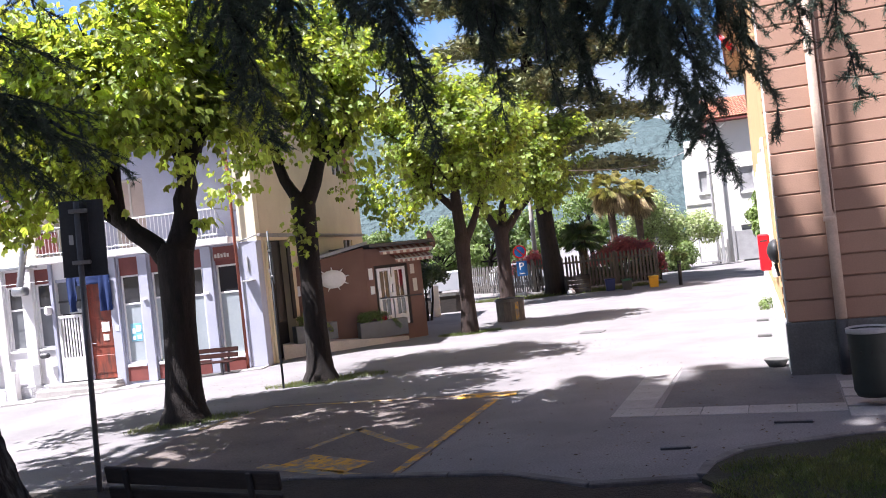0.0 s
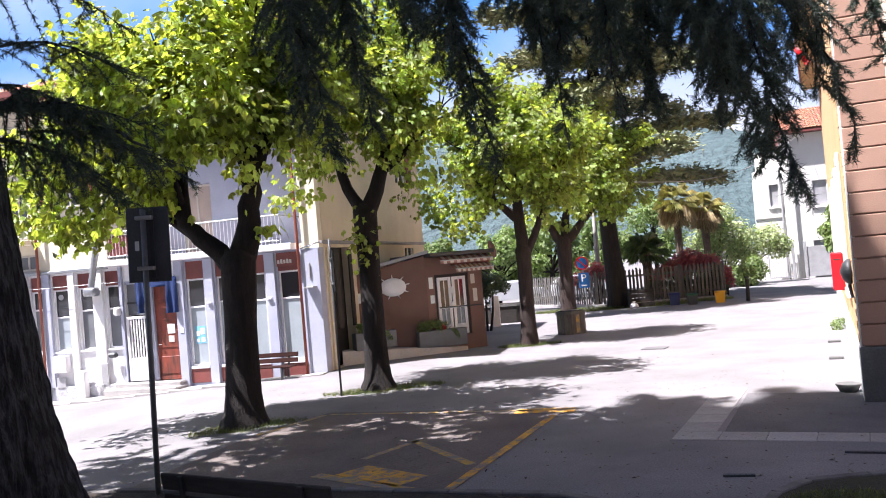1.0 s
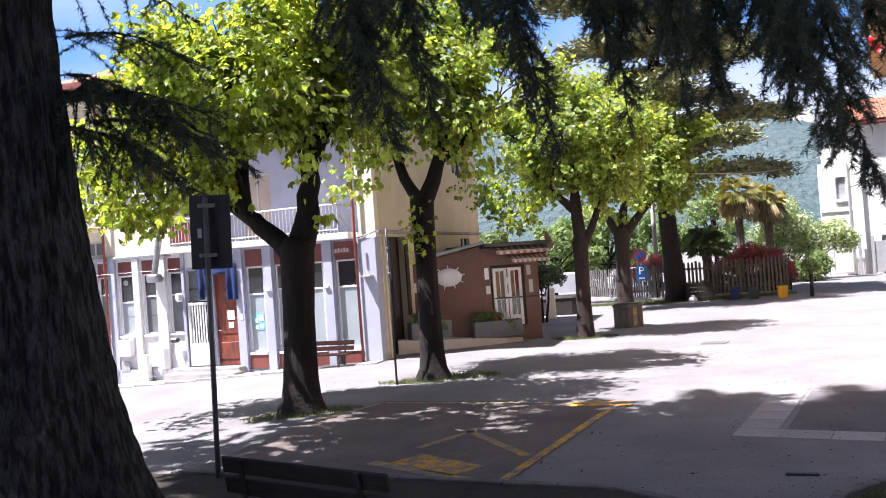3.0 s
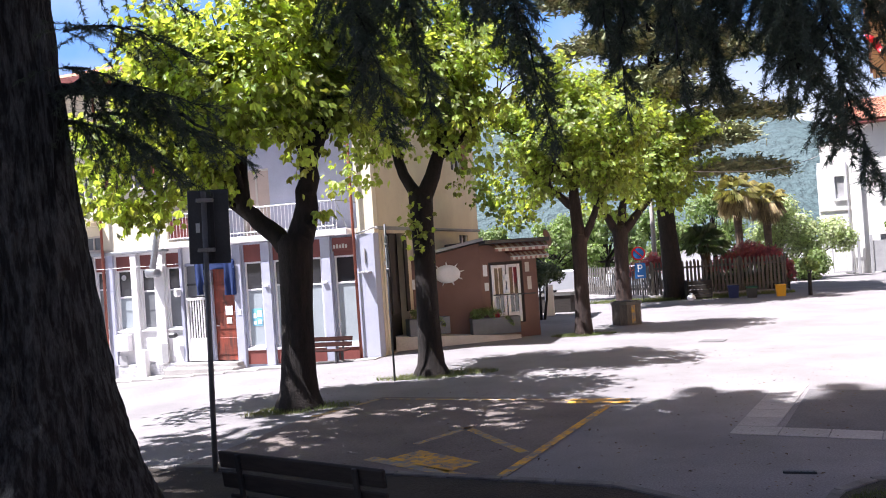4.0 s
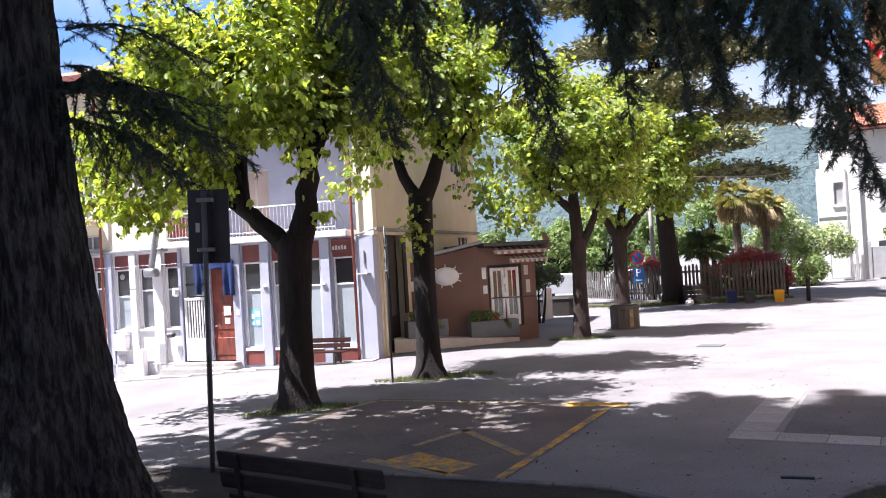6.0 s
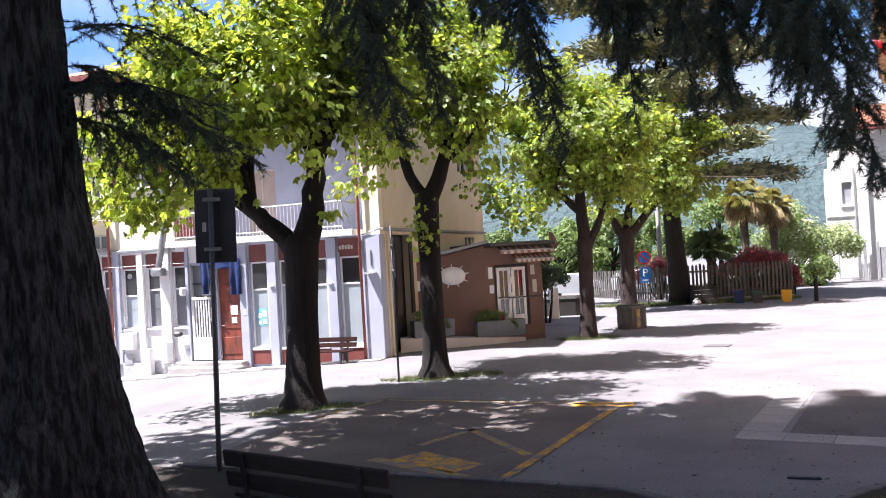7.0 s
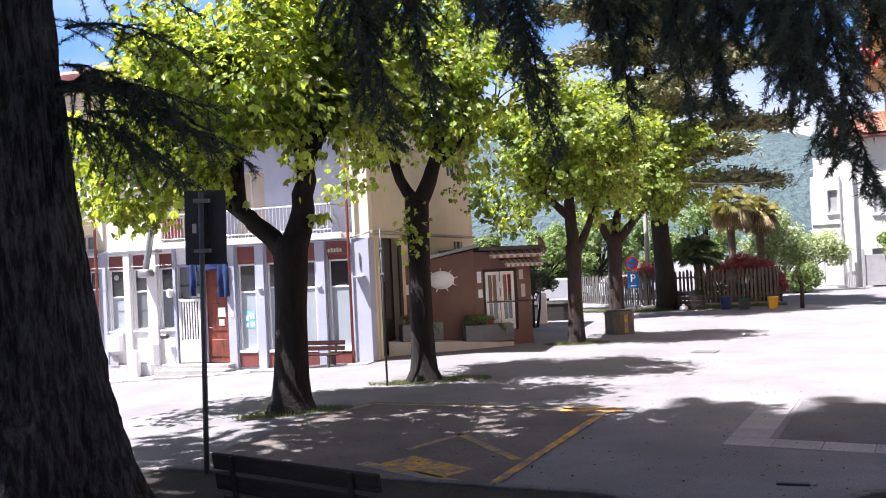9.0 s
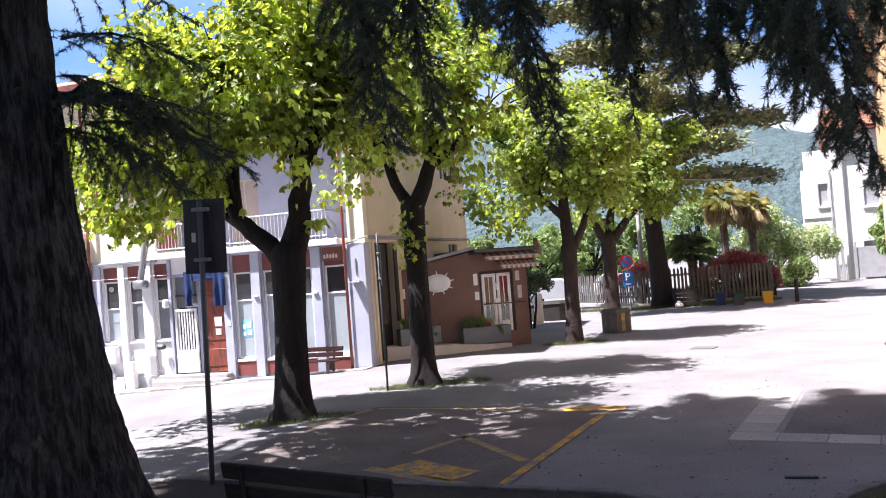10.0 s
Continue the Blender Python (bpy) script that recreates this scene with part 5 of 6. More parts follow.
lime_tree(2.5, 35.6, 0.29, 3.3, [([(0, 0, 3.1), (-0.6, 0, 4.1), (-0.9, 0, 5.6)], 0.2), ([(0.1, 0, 3.1), (0.9, 0.05, 4.0), (1.8, 0.1, 5.0), (2.3, 0.1, 6.0)], 0.19), ([(0.05, 0, 3.1), (0.3, 0.1, 4.6), (0.8, 0.1, 6.6)], 0.2)],
          ((1.2, 0.0, 6.2), (2.7, 2.0, 2.3)), 15000, 0.2, 56, "lime tree with a stout grey trunk and bright leaves", (0.05, 0.0), 1.3, False,
          ((3.5, 35.5, 4.6, 0.6), (5.4, 35.6, 4.8, 0.6), (1.8, 35.4, 4.2, 0.55), (4.6, 35.5, 4.4, 0.5)), REDBARK)


# cedar: trunk at the kerb, long limbs with hanging sprays
cedar = thing("cedar_tree", pose(-5.3, 7.5, 0.0), "tall dark cedar with furrowed bark and hanging needle sprays", "tree")
b = Build()
hs = [-0.1, 0.3, 0.8, 1.5, 2.3, 3.4, 5.2, 8.0, 14.0, 21.0, 26.0, 31.0]
rs = [1.52, 1.32, 1.14, 0.98, 0.86, 0.72, 0.58, 0.52, 0.42, 0.31, 0.2, 0.04]
rings, sides = 150, 150
vs = []
for i in range(rings):
    h = -0.1 + 31.1 * (i / (rings - 1)) ** 2.1
    r = float(np.interp(h, hs, rs))
    for k in range(sides):
        a = 2 * math.pi * k / sides
        p = Vector((math.cos(a), math.sin(a), 0))
        root = 0.09 * math.sin(a * 5 + 0.7) * max(0.0, 1 - h / 1.6)
        furrow = 1 - abs(noise.noise(Vector((p.x * 8, p.y * 8, h * 1.3)))) * 2
        fine = noise.noise(Vector((p.x * 20, p.y * 20, h * 4)))
        q = r * (1 + root) + 0.055 * furrow * min(1, r * 2) + 0.012 * fine
        vs.append((p.x * q, p.y * q, h))
b.add(vs, [(i * sides + k, i * sides + (k + 1) % sides, (i + 1) * sides + (k + 1) % sides, (i + 1) * sides + k) for i in range(rings - 1) for k in range(sides)])
part("trunk", b, CEDARBARK, cedar, "dark furrowed grey bark", True)

wood = Build()
needle_c, needle_d = [], []
crng = random.Random(8)


def twig(p, d, length, thick, sag, density):
    """A thin twig with needles all along."""
    q = Vector(p)
    d = Vector(d).normalized()
    pts = [q.copy()]
    n = 4
    for i in range(n):
        d = (d + Vector((crng.uniform(-0.15, 0.15), crng.uniform(-0.15, 0.15), crng.uniform(-0.1, 0.1) - sag))).normalized()
        q2 = q + d * length / n
        for _ in range(max(2, int(density * length / n))):
            u = crng.random()
            needle_c.append(q.lerp(q2, u))
            needle_d.append(d * 0.8 + Vector((crng.gauss(0, 0.6), crng.gauss(0, 0.6), crng.gauss(0, 0.6))))
        q = q2
        pts.append(q.copy())
    wood.tube(pts, [thick * (1 - 0.8 * i / n) for i in range(n + 1)], 4, False)


def spray(start, end, width, twigs, density=190, sag=0.14):
    """A hanging branchlet from start to end with side twigs, wide above and narrow at its tip."""
    s, e = Vector(start), Vector(end)
    bow = Vector((0, 0, 0.12 * (e - s).length))
    pts = [s.lerp(e, i / 10) + bow * math.sin(math.pi * i / 10) + Vector((crng.gauss(0, 0.02), crng.gauss(0, 0.02), 0)) for i in range(11)]
    wood.tube(pts, [0.016 * (1 - 0.08 * i) for i in range(11)], 5, False)
    axis = (e - s).normalized()
    twigs = int(twigs * 2.6)
    for k in range(twigs):
        u = (k + crng.random()) / twigs
        i = min(9, int(u * 10))
        p = pts[i].lerp(pts[i + 1], u * 10 - i)
        side = Vector((crng.uniform(-1.2, 1.2), crng.uniform(-0.9, 0.9), crng.uniform(-0.6, 0.3)))
        twig(p, axis * 0.55 + side, width * (1.2 - 0.8 * u) * crng.uniform(0.6, 1.2), 0.006, sag, density)


def bough(start, mid, end, r):
    """A heavy limb of the cedar, bent through mid."""
    s, m_, e = Vector(start), Vector(mid), Vector(end)
    pts = [(s * (1 - u) ** 2 + m_ * 2 * u * (1 - u) + e * u * u) for u in [i / 14 for i in range(15)]]
    pts = [p + Vector((0, crng.gauss(0, 0.03), crng.gauss(0, 0.03))) for p in pts]
    wood.tube(pts, [r * (1 - 0.85 * i / 14) for i in range(15)], 8, False)
    return pts


O = Vector((-5.3, 7.5, 0))
main = bough((0.3, 0, 5.9), (3.5, 0.2, 6.3), (8.2, -1.0, 4.9), 0.16)
low = bough((0.55, 0, 4.35), (1.2, 0.2, 4.6), (2.1, 0.3, 3.9), 0.07)
for s, e, w, k in (
        ((-1.54, 7.41, 5.3), (-1.62, 7.42, 3.92), 0.45, 18), ((-1.19, 7.16, 5.25), (-0.99, 7.2, 3.76), 0.42, 18),
        ((-1.63, 6.9, 5.1), (-1.3, 6.96, 3.56), 0.45, 20), ((-0.39, 6.56, 5.0), (0.05, 6.64, 3.33), 0.38, 24), ((-0.23, 6.89, 4.95), (-0.17, 6.91, 3.72), 0.36, 16),
        ((0.24, 6.35, 4.9), (0.49, 6.39, 4.02), 0.4, 12), ((0.58, 6.49, 4.9), (0.59, 6.51, 3.52), 0.36, 18)):
    spray(Vector(s) - O, Vector(e) - O, w, k)
for s, e, w, k in (
        ((0.9, 6.23, 4.8), (0.96, 6.25, 3.55), 0.36, 16), ((1.26, 6.68, 4.8), (1.28, 6.7, 3.7), 0.6, 16), ((1.5, 6.31, 4.7), (1.79, 6.37, 3.55), 0.42, 18),
        ((1.75, 6.15, 4.65), (2.16, 6.22, 2.9), 0.6, 26), ((2.08, 6.59, 4.6), (2.6, 6.67, 3.66), 0.5, 9), ((1.65, 6.84, 4.5), (2.18, 6.93, 3.22), 0.6, 22),
        ((2.29, 6.42, 4.6), (2.69, 6.49, 3.2), 0.45, 10), ((2.75, 6.4, 4.6), (2.95, 6.45, 3.8), 0.32, 9), ((3.05, 6.4, 4.6), (3.3, 6.4, 3.3), 0.34, 12),
        ((3.35, 6.3, 4.55), (3.6, 6.3, 3.65), 0.32, 9)):
    spray(Vector(s) - O, Vector(e) - O, w, k)
for s, e, w, k in (
        ((-4.48, 7.53, 4.95), (-3.3, 7.67, 4.6), 0.6, 12), ((-4.52, 7.53, 4.4), (-3.15, 7.72, 3.74), 0.65, 20), ((-4.54, 7.53, 4.1), (-3.4, 7.69, 3.42), 0.6, 20),
        ((-4.5, 7.53, 4.6), (-3.6, 7.64, 4.1), 0.6, 16), ((-4.5, 7.4, 4.3), (-3.0, 7.4, 4.0), 0.6, 16), ((-4.5, 7.9, 4.2), (-2.9, 8.1, 3.6), 0.5, 16), ((-4.5, 7.52, 5.5), (-3.2, 7.68, 5.0), 0.45, 10)):
    spray(Vector(s) - O, Vector(e) - O, w * 1.15, k * 0.75, 100)
# loose sprays that fill the curtain between the long ones
for i in range(8):
    x = 0.2 + 2.0 * (i + crng.random()) / 8
    y = crng.uniform(6.3, 8.2)
    top = 5.35 - 0.1 * max(0.0, x)
    drop = crng.uniform(0.6, 1.55)
    spray(Vector((x - 0.15, y, top)) - O, Vector((x + crng.uniform(-0.1, 0.25), y, top - drop)) - O, 0.6, 7)
for i in range(5):
    x = -1.5 + 1.4 * (i + crng.random()) / 5
    y = crng.uniform(7.0, 8.4)
    spray(Vector((x - 0.15, y, 5.45)) - O, Vector((x + crng.uniform(-0.1, 0.2), y, 5.45 - crng.uniform(0.5, 0.95))) - O, 0.5, 6)
# upper whorls, over the square and out of sight from below
whorls = [(6.4 + 17.5 * i / 63, i * 2.4, (6.3 - 0.24 * (17.5 * i / 63)) * crng.uniform(0.75, 1.08)) for i in range(64)]
# extra boughs, added out of view to shade the bays and trunk foot
whorls += [(7.9 + 0.35 * i, radians(88 + 18 * i), 6.5) for i in range(5)] + [(7.4 + 0.5 * i, radians(192 + 11 * i), 5.2) for i in range(5)]
for h, a, ln in whorls:
    d = Vector((math.cos(a), math.sin(a), 0))
    pts = bough(Vector((0, 0, h)), Vector((0, 0, h + 0.7)) + d * ln * 0.5, Vector((0, 0, h - 0.1)) + d * ln, 0.11 - 0.002 * (h - 6.4))
    for j in range(2, 15):
        for side in (-1, 1, 0.4):
            if crng.random() < 0.3:
                continue
            sd_ = Vector((-d.y, d.x, 0)) * side
            twig(pts[j], sd_ + d * 0.5, ln * 0.23 * (1.2 - j / 18), 0.012, 0.06, 36)
part("branching", wood, CEDARBARK, cedar, "dark limbs and twigs")
nr = np.random.default_rng(9)
cc, cd = np.array([tuple(p) for p in needle_c]), np.array([tuple(p) for p in needle_d])
high = cc[:, 2] > 5.55
b = Build()
for sel, length, width, rep in ((~high, 0.065, 0.12, 3), (high, 0.33, 0.3, 3)):
    c, d = np.repeat(cc[sel], rep, 0), np.repeat(cd[sel], rep, 0)
    c = c + nr.normal(size=c.shape) * length * 0.12
    d = d + nr.normal(size=d.shape) * 0.6
    nb = flat_pieces(c, d, nr.normal(size=d.shape), nr.uniform(0.6, 1.2, len(c)) * length, [(-width / 2, 0, 0), (width / 2, 0, 0), (0, 1, 0)], [(0, 1, 2)])
    k = len(b.v)
    b.v += nb.v
    b.f += [(p + k, q + k, r + k) for p, q, r in nb.f]
part("needles", b, NEEDLE, cedar, "dark green needles in hanging sprays")

flag = thing("flag", BROWN @ pose(-0.02, 5.6, 6.0), "small red flag on a short wall pole", "flag")
part("flag_pole", Build().tube([(0, 0, 0), (-0.62, -0.1, 0.75)], [0.018, 0.012], 6), STEEL, flag)
b = Build()
vs = []
for j in range(9):
    for i in range(7):
        u, w = i / 6, j / 8
        vs.append((-0.62 + 0.3 * u + 0.03 * math.sin(w * 7), -0.1 + 0.05 * math.sin(u * 8 + w * 3), 0.75 - 0.36 * u - 0.3 * w * (0.4 + 0.6 * u)))
b.add(vs, [(j * 7 + i, j * 7 + i + 1, (j + 1) * 7 + i + 1, (j + 1) * 7 + i) for j in range(8) for i in range(6)])
part("flag_cloth", b, RED, flag, "red cloth", True)
cover = thing("drain_cover", pose(3.74, 22.5, 0.0, 0, 0, -25), "pale iron drain cover in the sunny asphalt", "drain cover", "drain covers")
part("cover_plate", Build().box((-0.3, -0.25, 0.0), (0.3, 0.25, 0.02), 0.006), DARKASPHALT, cover)

# ---- far side of the square: fence, bins, garden ----
def picket_fence(name, p, q, count, height, label):
    p, q = Vector((*p, 0)), Vector((*q, 0))
    d = q - p
    ang = math.degrees(math.atan2(d.y, d.x))
    t = thing(name, pose(p.x, p.y, 0, 0, 0, ang), label, "fence", kind="structure")
    L = d.length
    part("rail", Build().box((0, 0.0, 0.42), (L, 0.05, 0.52), 0.01), FENCEWOOD, t)
    part("rail", Build().box((0, 0.0, height - 0.4), (L, 0.05, height - 0.3), 0.01), FENCEWOOD, t)
    w = L / count
    me = Build().prism([(0.0, 0.15), (w * 0.6, 0.15), (w * 0.6, height - 0.1), (w * 0.3, height), (0.0, height - 0.1)], -0.03, 0.0)
    me.v = [(x, z, y) for x, y, z in me.v]
    me = me.mesh("picket", FENCEWOOD)
    rg = random.Random(int(L * 10))
    for i in range(count):
        o = new("picket", me)
        o.parent = t
        o.matrix_local = pose(w * i, 0, 0, rg.uniform(-1, 1), rg.uniform(-1.2, 1.2), 0)
    n = max(2, int(L / 2))
    for i in range(n + 1):
        part("fence_post", Build().box((L * i / n - 0.05, 0.05, 0), (L * i / n + 0.05, 0.15, height + 0.02), 0.01), FENCEWOOD, t)
    part("footing", Build().box((-0.1, -0.08, -0.1), (L + 0.1, 0.2, 0.14), 0.02), CONCRETE, t)


picket_fence("picket_fence", (4.3, 41.6), (10.35, 41.2), 34, 1.75, "grey weathered wooden picket fence round the garden")
picket_fence("picket_fence", (1.3, 46.5), (4.3, 41.7), 30, 1.6, "sunlit weathered wooden picket fence beside the car park")


def wheelie(name, x, y, w, h, material, label, lid):
    t = thing(name, pose(x, y, 0, 0, 0, -8), label, "bin", "recycling bins by the fence")
    b = Build().add([(-w * 0.42, -w * 0.42, 0), (w * 0.42, -w * 0.42, 0), (w * 0.42, w * 0.42, 0), (-w * 0.42, w * 0.42, 0), (-w / 2, -w / 2, h), (w / 2, -w / 2, h), (w / 2, w / 2, h), (-w / 2, w / 2, h)],
                    [(3, 2, 1, 0), (4, 5, 6, 7), (0, 1, 5, 4), (1, 2, 6, 5), (2, 3, 7, 6), (3, 0, 4, 7)])
    part("bin_body", b, material, t)
    part("lid", Build().box((-w * 0.54, -w * 0.54, h), (w * 0.54, w * 0.54, h + 0.07), 0.025), lid, t)
    part("handle", Build().tube([(-w * 0.3, -w * 0.56, h - 0.05), (-w * 0.3, -w * 0.62, h), (w * 0.3, -w * 0.62, h), (w * 0.3, -w * 0.56, h - 0.05)], [0.012] * 4, 6), lid, t)


wheelie("recycling_bin", 9.33, 38.2, 0.42, 0.44, YELLOWBIN, "small bright yellow plastic recycling bin", YELLOWBIN)
wheelie("recycling_bin", 8.15, 38.3, 0.45, 0.42, DARKMETAL, "small black bin with a green lid", GREENBIN)
wheelie("recycling_bin", 7.5, 38.9, 0.45, 0.48, BLUEBIN, "small dark blue plastic bin", BLUEBIN)
crate = thing("wooden_crate", pose(6.1, 39.5, 0, 0, 0, 4), "weathered brown wooden crate by the fence", "crate")
for k in range(4):
    part("slat", Build().box((-0.55, -0.3, 0.05 + 0.2 * k), (0.55, -0.27, 0.22 + 0.2 * k), 0.006), OLDWOOD, crate)
for x in (-0.55, 0.5):
    part("side", Build().box((x, -0.27, 0.0), (x + 0.05, 0.3, 0.85), 0.006), OLDWOOD, crate)
bag = thing("rubbish_bag", pose(5.7, 39.0, 0.0), "small white rubbish bag on the verge", "bag")
part("sack", Build().lathe([(0.1, 0.0), (0.2, 0.05), (0.17, 0.18), (0.05, 0.24), (0.08, 0.3)], 12), WHITE, bag, "", True)

bol = thing("marker_post", pose(10.4, 37.7, 0, 0, 1.2, 0), "grey wooden marker post with a pale cap", "post")
part("shaft", Build().tube([(0, 0, 0), (0, 0, 1.0)], [0.085, 0.075], 12), OLDWOOD, bol, "", True)
part("cap", Build().tube([(0, 0, 1.0), (0, 0, 1.08)], [0.11, 0.1], 12), FENCEWOOD, bol, "", True)
leaf_ball("plant", [(0, 0, 1.3, 0.3), (-0.2, 0, 1.35, 0.22), (0.22, 0, 1.3, 0.22)], 900, 0.12, LEAFFAR, 71, bol)


def concrete_planter(x, y, w, d, h, turn, label, stripe):
    t = thing("street_planter", pose(x, y, 0, 0, 0, turn), label, "planter", "dark planters on the square")
    b = Build()
    o = [(-w / 2, -d * 0.3), (-w * 0.3, -d / 2), (w * 0.3, -d / 2), (w / 2, -d * 0.3), (w / 2, d * 0.3), (w * 0.3, d / 2), (-w * 0.3, d / 2), (-w / 2, d * 0.3)]
    b.prism([(p * 0.92, q * 0.92) for p, q in o], 0.0, h * 0.88)
    part("body", b, FENCEWOOD if stripe else OLDWOOD, t)
    part("rim", Build().prism(o, h * 0.88, h), PLINTH, t)
    part("soil", Build().prism([(p * 0.85, q * 0.85) for p, q in o], h, h + 0.015), EARTH, t)
    if stripe:
        part("stripe", Build().box((-0.07, -d * 0.47, 0.05), (0.07, -d * 0.46 + 0.006, h * 0.86)), YELLOWTHIN, t, "faded yellow stripe")


concrete_planter(2.08, 28.7, 0.9, 0.85, 0.76, 30, "dark wooden street planter with a yellow stripe", True)
concrete_planter(-0.15, 36.4, 1.9, 0.9, 0.8, -5, "long dark street planter in the shade", False)

# hedge and white post beside the annex
hedge = thing("hedge", pose(-0.85, 32.6, 0), "dark clipped shrub on bare stems beside the annex", "shrub")
stems = Build()
for sx, sy in ((-0.3, 0.1), (0.05, -0.1), (0.35, 0.05)):
    stems.tube([(sx * 0.4, sy, -0.05), (sx * 0.8, sy, 0.8), (sx, sy, 1.7)], [0.06, 0.045, 0.02], 6, False)
part("stems", stems, BARK, hedge)
leaf_ball("leaves", [(-0.5, 0, 1.75, 0.4), (-0.1, 0.1, 1.9, 0.42), (0.4, 0.0, 1.85, 0.4), (0.75, 0, 1.7, 0.28), (0.1, -0.2, 1.6, 0.36), (-0.75, 0.1, 1.5, 0.35)], 4200, 0.11, DARKLEAF, 81, hedge)
wp = thing("meter_cabinet", pose(-0.5, 34.4, 0, 0, 0, 10), "white upright service cabinet beside the shrub", "cabinet")
part("body", Build().box((-0.16, -0.14, 0), (0.16, 0.14, 1.25), 0.02), WHITE, wp)
part("door", Build().box((-0.13, -0.152, 0.1), (0.13, -0.141, 1.15), 0.004), FARWHITE, wp)

# second cedar behind the fence
far_cedar = thing("cedar_tree", pose(5.15, 40.2, 0), "tall far cedar with flat foliage layers, sunlight put into their colour", "tree")
part("trunk", Build().tube([(0, 0, -0.1), (0, 0, 0.5), (-0.1, 0, 3), (-0.25, 0, 6), (-0.2, 0, 14), (0, 0, 18)], [0.62, 0.5, 0.4, 0.36, 0.22, 0.05], 16, True, 0.15), BARK, far_cedar, "", True)
fr = random.Random(12)
fb, fc_, fd_ = Build(), [], []
for i in range(26):
    h = 5.6 + 11.5 * i / 25
    a = i * 2.4 + 0.4
    ln = (7.0 - 0.3 * (h - 5.6)) * fr.uniform(0.75, 1.1)
    d = Vector((math.cos(a), math.sin(a), 0.0))
    pts = [Vector((-0.2, 0, h)) + d * ln * u + Vector((0, 0, 0.5 * math.sin(u * 2.4) + fr.gauss(0, 0.04))) for u in [k / 9 for k in range(10)]]
    fb.tube(pts, [0.12 * (1 - 0.9 * k / 9) for k in range(10)], 6, False)
    for k in range(2, 10):
        wd = 1.35 * (1.15 - k / 11)
        for _ in range(130):
            v = pts[k] + Vector((-d.y, d.x, 0)) * fr.gauss(0, wd * 0.75) + d * fr.gauss(0, 0.35) + Vector((0, 0, fr.gauss(-0.05, 0.17)))
            fc_.append(tuple(v))
            fd_.append((d.x + fr.gauss(0, 0.7), d.y + fr.gauss(0, 0.7), fr.gauss(0.1, 0.35)))
part("branching", fb, BARK, far_cedar)
k3 = np.random.default_rng(5)
fc2 = np.repeat(np.array(fc_), 2, 0)
fd2 = np.repeat(np.array(fd_), 2, 0) + k3.normal(size=(len(fc2), 3)) * 0.4
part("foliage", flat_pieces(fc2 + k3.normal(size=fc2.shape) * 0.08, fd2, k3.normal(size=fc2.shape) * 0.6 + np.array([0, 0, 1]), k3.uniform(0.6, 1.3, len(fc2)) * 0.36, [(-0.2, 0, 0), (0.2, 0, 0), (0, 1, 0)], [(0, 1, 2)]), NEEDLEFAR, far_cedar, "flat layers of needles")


def fan_palm(x, y, h, r, seed, label, dry=True, leaf=None):
    t = thing("fan_palm", pose(x, y, 0), label, "palm", "fan palms in the garden")
    part("trunk", Build().tube([(0, 0, -0.1), (0.05, 0, h * 0.5), (0, 0, h)], [0.22, 0.2, 0.26], 12, True, 0.25), PALMBARK, t, "", True)
    rg = random.Random(seed)
    green, brown = Build(), Build()
    for i in range(64 if dry else 44):
        low = dry and i % 2
        e = rg.uniform(-1.25, -0.35) if low else rg.uniform(-0.35, 1.3)
        a = rg.uniform(0, 6.283)
        d = Vector((math.cos(a) * math.cos(e), math.sin(a) * math.cos(e), math.sin(e)))
        st = Vector((0, 0, h))
        hub = st + d * r * rg.uniform(0.4, 0.62)
        tgt = brown if low else green
        tgt.tube([st, hub], [0.018, 0.01], 4, False)
        s = d.cross(Vector((0, 0, 1))).normalized()
        up = s.cross(d)
        for k in range(13):
            q = radians(-80 + 160 * k / 12)
            way = d * math.cos(q) + s * math.sin(q)
            ln = r * 0.55 * (0.75 + 0.25 * math.cos(q))
            side = way.cross(up).normalized() * 0.035
            mid = hub + way * ln * 0.55
            tip = hub + way * ln + Vector((0, 0, -0.5 * ln - (0.3 * ln if low else 0)))
            tgt.add([hub, mid - side, tip, mid + side], [(0, 1, 2), (0, 2, 3)])
    part("fronds", green, leaf or PALMLEAF, t, "green fan fronds")
    if dry:
        part("dry_fronds", brown, PALMDRY, t, "dry straw-coloured hanging fronds")


fan_palm(10.15, 50, 5.3, 1.35, 1, "fan palm with a skirt of dry fronds")
fan_palm(11.85, 50.6, 4.8, 1.15, 2, "fan palm with a straw-coloured skirt of dry fronds")
fan_palm(7.0, 42.6, 2.45, 1.2, 3, "low dark green fan palm behind the fence", False, DARKPALM)


def shrub(name, x, y, clumps, n, size, material, seed, label, category="shrub", wood=True, template=OVAL, faces=OVAL_F):
    t = thing(name, pose(x, y, 0), label, category, "garden shrubs")
    if wood:
        b = Build()
        for cx, cy, cz, r in clumps:
            b.tube([(cx * 0.15, cy * 0.15, 0), (cx * 0.6, cy * 0.6, cz * 0.6), (cx, cy, cz)], [0.06, 0.04, 0.015], 5, False)
        part("stems", b, BARK, t)
    leaf_ball("leaves", clumps, n, size, material, seed, t, template, faces)
    return t


